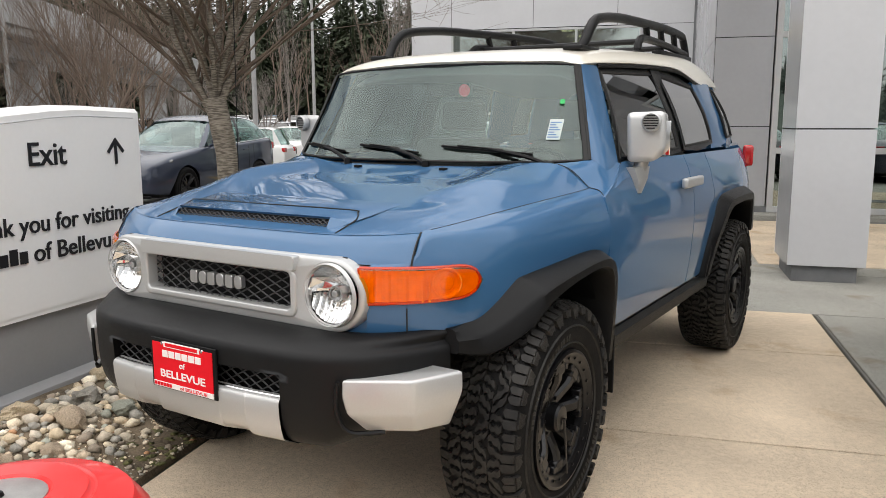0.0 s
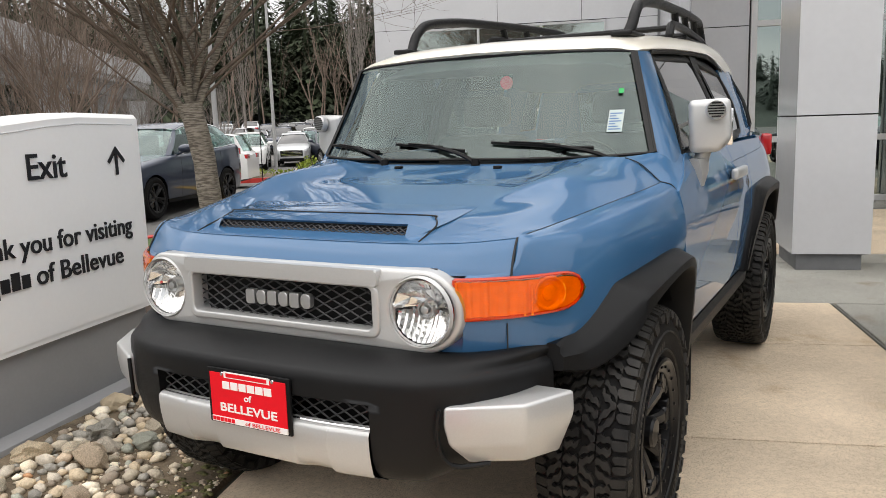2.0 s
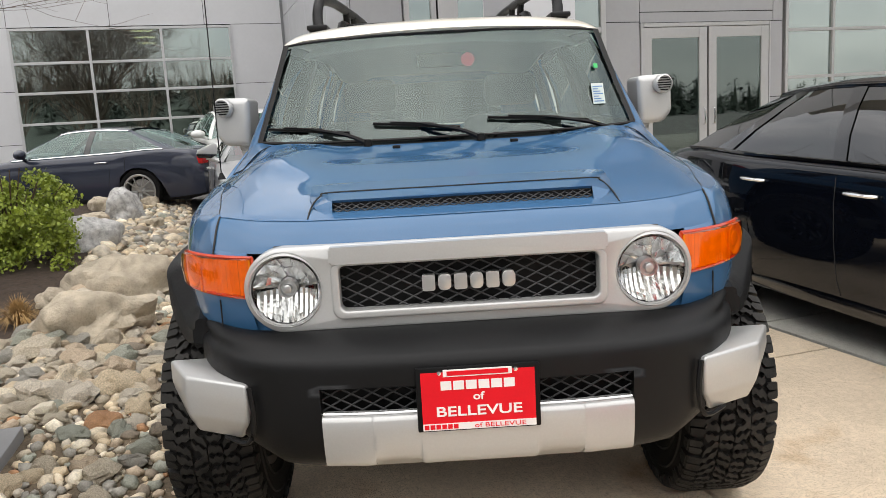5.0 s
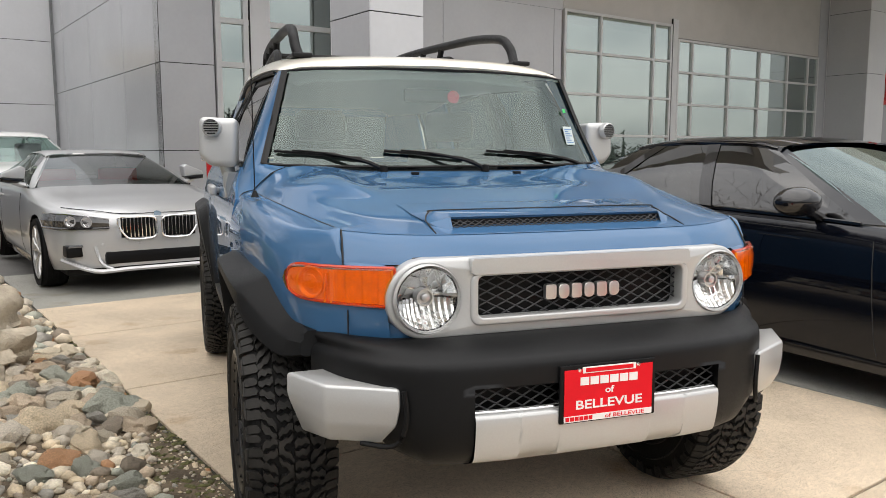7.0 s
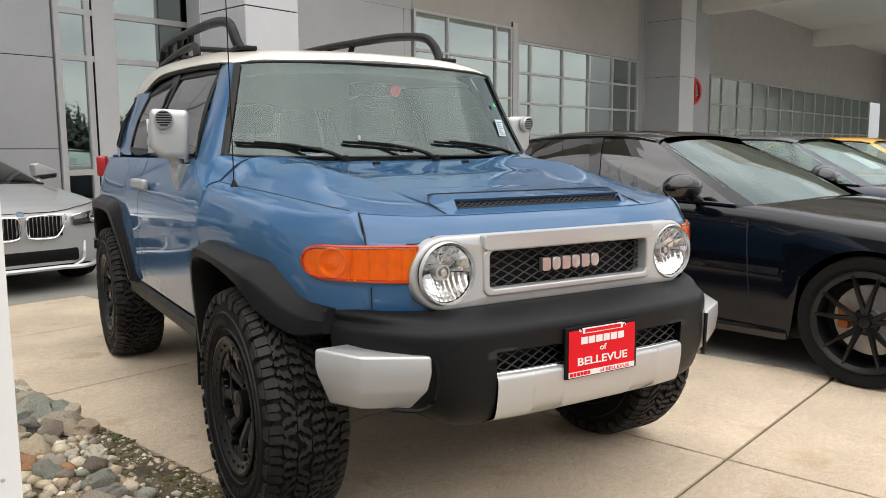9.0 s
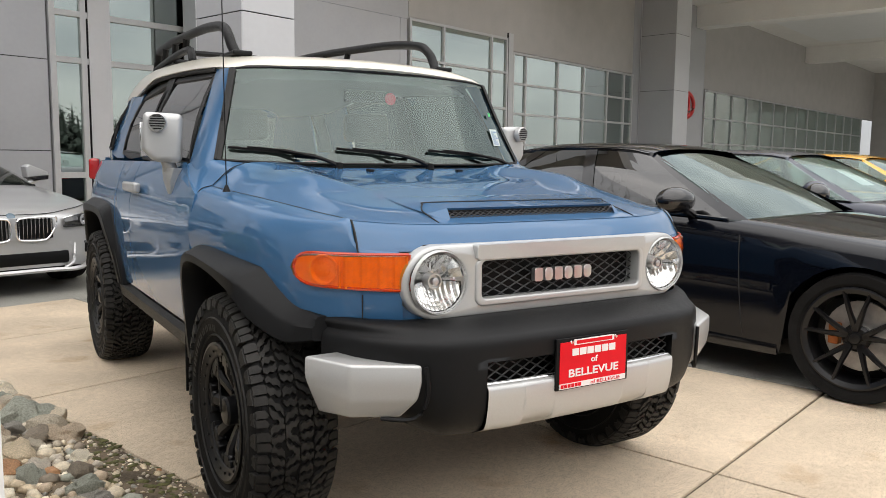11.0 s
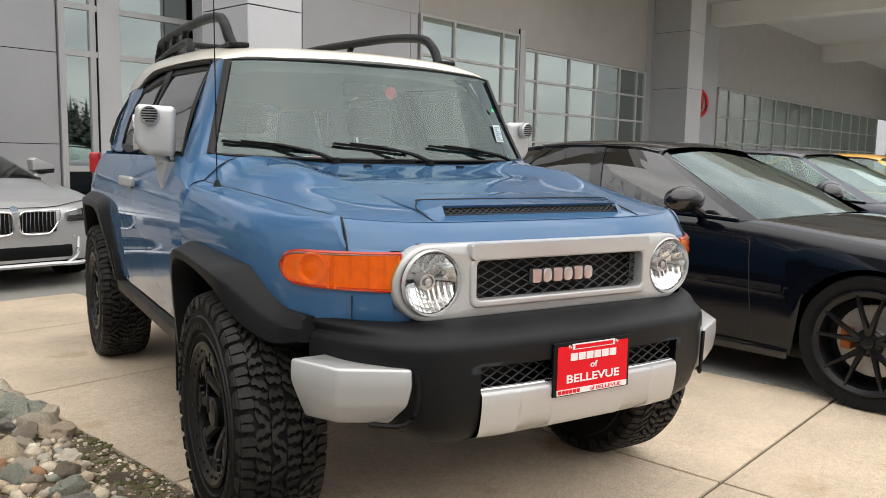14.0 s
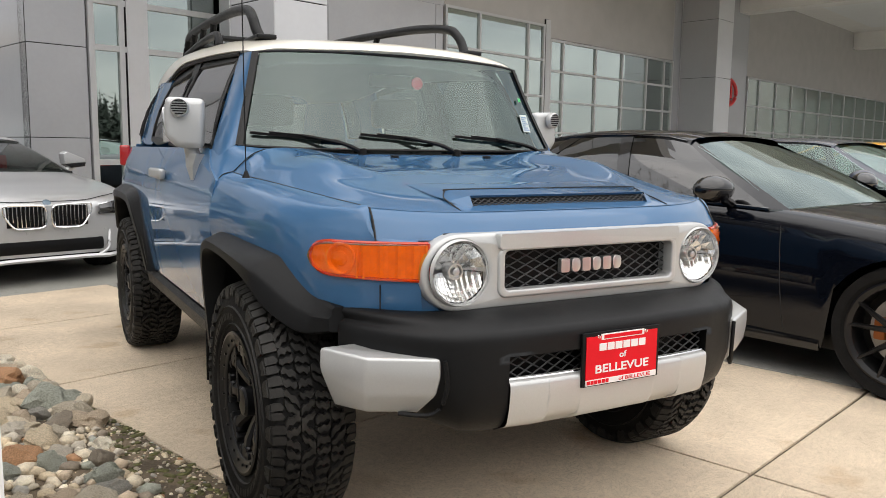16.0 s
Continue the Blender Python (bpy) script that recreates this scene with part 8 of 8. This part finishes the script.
# lawn with red kerbs across the drive
def strip(name, path, w, z0, z1, material, label, cat):
    bm = bmesh.new()
    ps = catmull([(x, y, 0) for x, y in path], 6)
    rows = []
    for i, p in enumerate(ps):
        d = (ps[min(i + 1, len(ps) - 1)] - ps[max(i - 1, 0)]).normalized()
        q = Vector((-d.y, d.x, 0)) * w / 2
        g = ground_z(p.x, p.y)
        rows.append([(p - q).to_tuple()[:2] + (g + z0,), (p - q * 0.9).to_tuple()[:2] + (g + z1,), (p + q * 0.9).to_tuple()[:2] + (g + z1,), (p + q).to_tuple()[:2] + (g + z0,)])
    add_grid(bm, rows)
    o = to_ob(name, bm, material, True)
    return tagged(o, label, cat, kind="structure")


strip("lawn", [(-5.2, 2.3), (-5.65, 5.0), (-6.3, 7.6), (-6.6, 9.0)], 2.4, -0.05, 0.10, GRASS_M, "mown green lawn strip", "lawn")
strip("kerb", [(-6.5, 2.2), (-6.85, 5.0), (-7.4, 7.8), (-7.5, 9.2), (-6.9, 9.7)], 0.16, -0.05, 0.13, RED_PAINT, "red painted concrete kerb", "kerb")
strip("kerb_far", [(-22.5, 15.5), (-20.0, 17.3), (-17.8, 19.4), (-15.8, 21.0), (-13.3, 22.6), (-11.5, 24.0)], 0.16, -0.05, 0.14, RED_PAINT, "red painted concrete kerb of the planted island", "kerb")
strip("island_bed", [(-23.4, 16.9), (-21.0, 18.6), (-18.8, 20.6), (-16.8, 22.3), (-14.3, 23.9), (-12.5, 25.2)], 3.0, 0.0, 0.14, SOIL, "planted island with stones", "ground")
strip("road_line", [(-10.2, 9.2), (-9.2, 10.3)], 0.30, -0.015, -0.012, YELLOW_LINE, "yellow painted road arrow line", "road marking")
for i in range(36):
    t = rs.random()
    p = Vector((-22.5, 17.6, 0)).lerp(Vector((-14.6, 23.7, 0)), t) + Vector((rs.uniform(-0.9, 0.9), rs.uniform(-0.9, 0.9), 0))
    bm = bmesh.new()
    if i % 2:
        for _ in range(8):
            leaf_cloud(bm, (rs.uniform(-0.4, 0.4), rs.uniform(-0.4, 0.4), 0.12), 0.18, 60, 0.06, rs)
        o = to_ob("low_shrub", bm, LEAF)
        tagged(o, "low yellow-green shrub on the planted island", "shrub", "island shrubs")
        o.matrix_basis = Matrix.Translation((p.x, p.y, ground_z(p.x, p.y) + 0.12))
    else:
        bm.free()
        o = to_ob("island_stone", stone_bm(70 + i, 2, 0.2, 0.6), BOULDER, True)
        tagged(o, "grey stone on the planted island", "stone", "island stones")
        o.matrix_basis = Matrix.LocRotScale((p.x, p.y, ground_z(p.x, p.y) + 0.2), Euler((0, 0, i)), Vector((1, 1, 1)) * rs.uniform(0.15, 0.3))

# ---- trees and distance ----
def bark_mat(name, c1, c2):
    m = mat(name, c1, 0.9, var=0.2, scale=10, bump=0.6, bump_scale=40)
    n, l = m.node_tree.nodes, m.node_tree.links
    co = n.new("ShaderNodeTexCoord")
    mp = n.new("ShaderNodeMapping")
    mp.inputs["Scale"].default_value = (7, 7, 58)
    nz = n.new("ShaderNodeTexNoise")
    nz.inputs["Scale"].default_value, nz.inputs["Detail"].default_value = 1.6, 5
    r = n.new("ShaderNodeValToRGB")
    r.color_ramp.elements[0].position, r.color_ramp.elements[0].color = 0.40, (*c1, 1)
    r.color_ramp.elements[1].position, r.color_ramp.elements[1].color = 0.60, (*c2, 1)
    l.new(co.outputs["Object"], mp.inputs["Vector"])
    l.new(mp.outputs["Vector"], nz.inputs["Vector"])
    l.new(nz.outputs["Fac"], r.inputs["Fac"])
    l.new(r.outputs["Color"], n["Principled BSDF"].inputs["Base Color"])
    return m


BARK = bark_mat("banded_bark", (0.105, 0.088, 0.070), (0.285, 0.250, 0.205))
BARK_T = mat("reddish_twig", (0.150, 0.112, 0.086), 0.9, var=0.25, scale=8)
BARK_PALE = mat("pale_bark", (0.20, 0.175, 0.155), 0.9, var=0.3, scale=6)
BARK_BROWN = mat("brown_far_bark", (0.185, 0.140, 0.110), 0.95, var=0.3, scale=2)
NEEDLE = mat("dark_needles", (0.036, 0.048, 0.030), 0.9, var=0.5, scale=0.5, colour2=(0.055, 0.072, 0.034))
# far needles paler and greyer: distance haze mixed into the colour
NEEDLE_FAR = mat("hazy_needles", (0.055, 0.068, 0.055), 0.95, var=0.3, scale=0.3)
CONC_FAR = mat("far_concrete", (0.36, 0.36, 0.355), 0.9, var=0.15, scale=0.5)


def grow(bm, p, d, r, length, level, rnd, up=0.18, spread=0.55, kids=3, levels=4, segs=3):
    """A branch that bends, thins and divides."""
    pts = [p]
    q, dd = p.copy(), d.copy()
    for i in range(segs):
        dd = (dd + Vector((rnd.gauss(0, 0.10), rnd.gauss(0, 0.10), rnd.gauss(0, 0.05) + up * 0.3))).normalized()
        q = q + dd * (length / segs)
        pts.append(q.copy())
    end = r * 0.55
    add_tube(bm, pts, r, 6 if level == 0 else 4 if level < 3 else 3, False, taper=end)
    if level >= levels:
        return
    for k in range(kids + (1 if rnd.random() < 0.5 else 0)):
        t = rnd.uniform(0.45, 1.0) if level else rnd.uniform(0.6, 1.0)
        i = min(segs - 1, int(t * segs))
        o = pts[i].lerp(pts[i + 1], t * segs - i)
        side = Vector((rnd.gauss(0, 1), rnd.gauss(0, 1), rnd.gauss(0, 0.3))).normalized()
        nd = (dd + side * spread + Vector((0, 0, up))).normalized()
        grow(bm, o, nd, max(0.0028, end * rnd.uniform(0.55, 0.85)), length * rnd.uniform(0.55, 0.82), level + 1, rnd, up, spread, kids, levels, segs)


def vase_tree(name, label, at, seed, trunk_h, trunk_r, limbs, limb_len, levels, bark, twig, kids=3, spread=0.5, lean=(0, 0), up=0.18, twigs=6, open_=0.55, thick=0.37):
    r = random.Random(seed)
    t = empty(name, label, "tree", m=Matrix.Translation(at))
    bm = bmesh.new()
    top = Vector((lean[0], lean[1], trunk_h))
    tp = catmull([(0, 0, -0.25), (lean[0] * 0.15, lean[1] * 0.15, 0.15), (lean[0] * 0.4 + 0.02, lean[1] * 0.4, trunk_h * 0.5), tuple(top)], 5)
    add_tube(bm, tp, trunk_r * 1.12, 14, False, taper=trunk_r * 0.92)
    for v in bm.verts:
        k = noise.noise(Vector((v.co.x * 6, v.co.y * 6, v.co.z * 2.5)))
        v.co.x += k * trunk_r * 0.12
        v.co.y += k * trunk_r * 0.10
    big = []
    for i in range(limbs):
        a = 2 * math.pi * (i + r.uniform(-0.3, 0.3)) / limbs
        d = Vector((math.cos(a) * open_, math.sin(a) * open_, 1)).normalized()
        o = top - Vector((0, 0, r.uniform(0.0, 0.30 * trunk_h)))
        q = o + d * limb_len * r.uniform(0.7, 1.0) * 0.55
        pts = catmull([tuple(o), tuple(o.lerp(q, 0.5) + Vector((math.cos(a), math.sin(a), 0)) * 0.08), tuple(q)], 4)
        rr = trunk_r * thick * r.uniform(0.78, 1.25)
        add_tube(bm, pts, rr, 8, False, taper=rr * 0.6)
        big.append((pts, rr, d))
    part("trunk", bm, bark, t)
    bm = bmesh.new()
    for pts, rr, d in big:
        for k in range(twigs):
            i = r.randrange(1, len(pts))
            side = Vector((r.gauss(0, 1), r.gauss(0, 1), r.gauss(0, 0.25))).normalized()
            grow(bm, pts[i].copy(), (d + side * spread).normalized(), rr * r.uniform(0.3, 0.55), limb_len * r.uniform(0.38, 0.62), 1, r, up, spread, kids, levels)
    part("crown", bm, twig, t, "bare twigs without leaves", angle=180)
    return t


vase_tree("street_tree", "bare tree with banded bark in the planting bed", (-5.14, 4.16, ground_z(-5, 4.2) + 0.1), 4, 1.62, 0.132, 8, 4.7, 4, BARK, BARK_T, 4, 0.85, (-0.20, -0.04), 0.09, 12, 0.34, 0.33)
small = vase_tree("small_tree", "small bare pale-barked tree on the lot", (-33.5, 27.5, ground_z(-33.5, 27.5)), 9, 1.6, 0.10, 6, 3.2, 3, BARK_PALE, BARK_PALE, 4, 0.5)
small2 = vase_tree("small_tree", "small bare tree with fine brown twigs on the lot", (-26.5, 13.2, ground_z(-26.5, 13.2)), 10, 1.1, 0.09, 6, 3.8, 3, BARK_BROWN, BARK_BROWN, 4, 0.45, (0, 0), 0.2, 6, 0.42)
tall = vase_tree("tall_tree", "tall upright bare poplar beyond the lot", (-24.0, 34.0, ground_z(-24, 34)), 12, 3.5, 0.085, 4, 7.0, 3, BARK_PALE, BARK_PALE, 3, 0.22, (0, 0), 0.5, 5, 0.10)
r = random.Random(21)
for k, (x, y) in enumerate(((-22.3, 13.2), (-29.3, 23.2), (-29.5, 19.5), (-26.5, 26.2), (-35.0, 15.5), (-32.4, 18.8))):
    copy_thing(small if k % 2 else small2, Matrix.Translation((x, y, ground_z(x, y))) @ Matrix.Rotation(r.uniform(0, 6), 4, "Z") @ Matrix.Scale(r.uniform(0.8, 0.95) if k % 2 else r.uniform(1.0, 1.25), 4))
for x, y, q in ((-20.4, 13.2, 1.45), (-24.6, 17.6, 1.4)):
    copy_thing(small2, Matrix.Translation((x, y, ground_z(x, y))) @ Matrix.Rotation(r.uniform(0, 6), 4, "Z") @ Matrix.Scale(q, 4))
for x, y in ((-27.5, 39.5), (-36, 38)):
    copy_thing(tall, Matrix.Translation((x, y, ground_z(x, y))) @ Matrix.Rotation(r.uniform(0, 6), 4, "Z"))


def conifer(vs, fs, x, y, z, h, w, rnd, sprays=330):
    """A conifer: a dark slender core and many drooping sprays that thin towards the tip."""
    b = len(vs)
    for k in range(7):
        a = 2 * math.pi * k / 7
        vs.append((x + 0.16 * w * math.cos(a), y + 0.16 * w * math.sin(a), z + 0.02 * h))
    vs.append((x, y, z + 0.93 * h))
    fs.extend((b + k, b + (k + 1) % 7, b + 7) for k in range(7))
    ph = rnd.uniform(0, 6.3)
    for _ in range(sprays):
        t = 1 - math.sqrt(rnd.random())
        a = rnd.uniform(0, 2 * math.pi)
        rr = (w * (1 - t) ** 0.9 + 0.1) * rnd.uniform(0.15, 1.0) * (1 + 0.22 * math.sin(t * 34 + ph) + 0.15 * math.sin(3 * a + ph))
        zz = z + h * (0.06 + 0.94 * t)
        L = rnd.uniform(0.6, 1.35) * (0.40 + 0.60 * (1 - t)) * w * 0.30
        c, s_ = math.cos(a), math.sin(a)
        dn = rnd.uniform(0.1, 0.65) * L
        wd = 0.30 * L
        px, py = x + rr * c, y + rr * s_
        b = len(vs)
        vs.extend([(px - 0.3 * L * c, py - 0.3 * L * s_, zz + 0.25 * dn), (px + 0.35 * L * c - wd * s_, py + 0.35 * L * s_ + wd * c, zz - 0.3 * dn), (px + 0.75 * L * c, py + 0.75 * L * s_, zz - dn), (px + 0.35 * L * c + wd * s_, py + 0.35 * L * s_ - wd * c, zz - 0.3 * dn)])
        fs.append((b, b + 1, b + 2, b + 3))


def woods(name, label, spots, hs, ws, seed, material=None, sprays=560):
    rn = random.Random(seed)
    vs, fs = [], []
    for x, y, z in spots:
        conifer(vs, fs, x, y, z, rn.uniform(*hs), rn.uniform(*ws), rn, sprays)
    me = bpy.data.meshes.new(name)
    me.from_pydata(vs, [], fs)
    me.materials.append(material or NEEDLE)
    o = new(name, me)
    return tagged(o, label, "woods", kind="stuff")


rw_ = random.Random(33)
spots = []
for i in range(430):
    a = rw_.uniform(math.radians(96), math.radians(162))
    d = rw_.uniform(88, 118)
    x, y = d * math.cos(a), d * math.sin(a)
    spots.append((x, y, rise_s((-x + y) / 1.414) + (d - 88) * 0.12 - 0.5))
woods("conifer_woods", "dark conifer woods on the slope beyond the lot", spots, (9, 22), (2.8, 4.8), 5, None, 620)
def hill(a):
    """Height of the wooded hill across the road by the compass angle."""
    return float(np.interp(math.degrees(a), [-190, -150, -75, -48, -28, -5], [5.0, 9.0, 9.5, 6.5, 0.5, 0.0]))


bm = bmesh.new()
add_grid(bm, [[(d * math.cos(a), d * math.sin(a), -1.2 + hill(a) * k) for a in np.linspace(radians(-200), radians(-2), 60)] for d, k in ((62, 0.0), (75, 0.35), (92, 0.8), (115, 1.0), (150, 1.1), (190, 1.0))])
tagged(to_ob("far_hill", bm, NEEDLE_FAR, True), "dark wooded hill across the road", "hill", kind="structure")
spots = []
for i in range(620):
    a = rw_.uniform(math.radians(-190), math.radians(-8))
    d = rw_.uniform(70, 128)
    spots.append((d * math.cos(a), d * math.sin(a), -1.4 + hill(a) * float(np.interp(d, [62, 75, 92, 115], [0, 0.35, 0.8, 1.0]))))
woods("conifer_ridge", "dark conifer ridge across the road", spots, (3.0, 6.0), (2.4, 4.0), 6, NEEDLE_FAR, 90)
for k, (az, d) in enumerate(((-97, 30), (-88, 33), (-80, 29), (-70, 34), (-110, 36))):
    x, y = d * math.cos(radians(az)), d * math.sin(radians(az))
    copy_thing(small2, Matrix.Translation((x, y, -0.1)) @ Matrix.Rotation(k * 1.3, 4, "Z") @ Matrix.Scale(1.5, 4))
# earth slope under the woods
bm = bmesh.new()
rows = []
for d, dz in ((80, -0.6), (86, 0.0), (96, 1.5), (120, 4.0), (150, 6.0)):
    rows.append([(d * math.cos(a), d * math.sin(a), rise_s((-d * math.cos(a) + d * math.sin(a)) / 1.414) + dz - 0.1) for a in np.linspace(math.radians(92), math.radians(172), 30)])
add_grid(bm, rows)
tagged(to_ob("wooded_slope", bm, mat("undergrowth", (0.045, 0.042, 0.022), 0.95, var=0.6, scale=0.6, bump=1.0, bump_scale=3), True), "brown and green undergrowth on the slope", "slope", kind="structure")
# bare brown wood edge
rb = random.Random(44)
bm = bmesh.new()
for i in range(46):
    a = math.radians(rb.uniform(108, 156))
    d = rb.uniform(78, 88)
    p = Vector((d * math.cos(a), d * math.sin(a), 0))
    p.z = ground_z(p.x, p.y)
    grow(bm, p, Vector((0, 0, 1)), 0.13, rb.uniform(4, 7.5), 1, rb, 0.3, 0.45, 4, 3, 3)
wd = to_ob("bare_wood", bm, BARK_BROWN, True, angle=180)
tagged(wd, "bare brown trees at the wood's edge", "woods", kind="stuff")

# raised concrete guideway far behind
gw = empty("guideway", "pale concrete elevated railway on piers", "bridge")
ga, gb = Vector((-28.0, 6.0, 0)), Vector((-62.0, 50.0, 0))
gd = (gb - ga).normalized()
gm = Matrix.Translation(ga) @ Matrix.Rotation(math.atan2(gd.y, gd.x), 4, "Z")
GL = (gb - ga).length
def gpart(nm, bm_):
    bm_.transform(gm)
    return part(nm, bm_, CONC_FAR, gw, smooth=False)
gpart("deck", box(-30, GL, -2.2, 2.2, 5.6, 6.3, 0.1))
gpart("parapet", box(-30, GL, -2.4, -2.0, 6.0, 7.6, 0.05))
gpart("parapet", box(-30, GL, 2.0, 2.4, 6.0, 7.6, 0.05))
gpart("girder", box(-30, GL, -1.0, 1.0, 4.7, 5.6, 0.1))
for i in range(7):
    s0 = -18 + i * 13
    gpart("pier", box(s0 - 0.7, s0 + 0.7, -0.9, 0.9, -1.0, 4.7, 0.1))
# lamp posts on the lot
for k, (x, y) in enumerate(((-17.0, 16.2), (-24.0, 27.0), (-30.0, 15.5), (-15.5, 30.0), (-21.0, 46.0))):
    lp = empty("street_lamp", "tall grey steel lamp post on the lot", "lamp post", "lot lamp posts", m=Matrix.Translation((x, y, ground_z(x, y))))
    bm = bmesh.new()
    add_tube(bm, [(0, 0, 0), (0, 0, 8.5)], 0.09, 8, True, taper=0.055)
    part("pole", bm, CONC_FAR, lp)
    part("head", box(-0.6, 0.6, -0.18, 0.18, 8.45, 8.62, 0.04), PLINTH, lp)
# wire fence at the end of the lot
fence = empty("fence", "dark mesh fence at the end of the lot", "fence")
for i in range(26):
    a = math.radians(104 + i * 1.75)
    x, y = 84 * math.cos(a), 84 * math.sin(a)
    z = ground_z(x, y)
    bm = bmesh.new()
    add_tube(bm, [(x, y, z), (x, y, z + 2.0)], 0.05, 6)
    part("post", bm, BLACK, fence)
    if i:
        bm = bmesh.new()
        for hh in np.linspace(0.15, 1.95, 10):
            add_tube(bm, [(px, py, pz + hh), (x, y, z + hh)], 0.018, 3, False)
        part("wire_mesh", bm, BLACK, fence)["kind"] = "stuff"
    px, py, pz = x, y, z
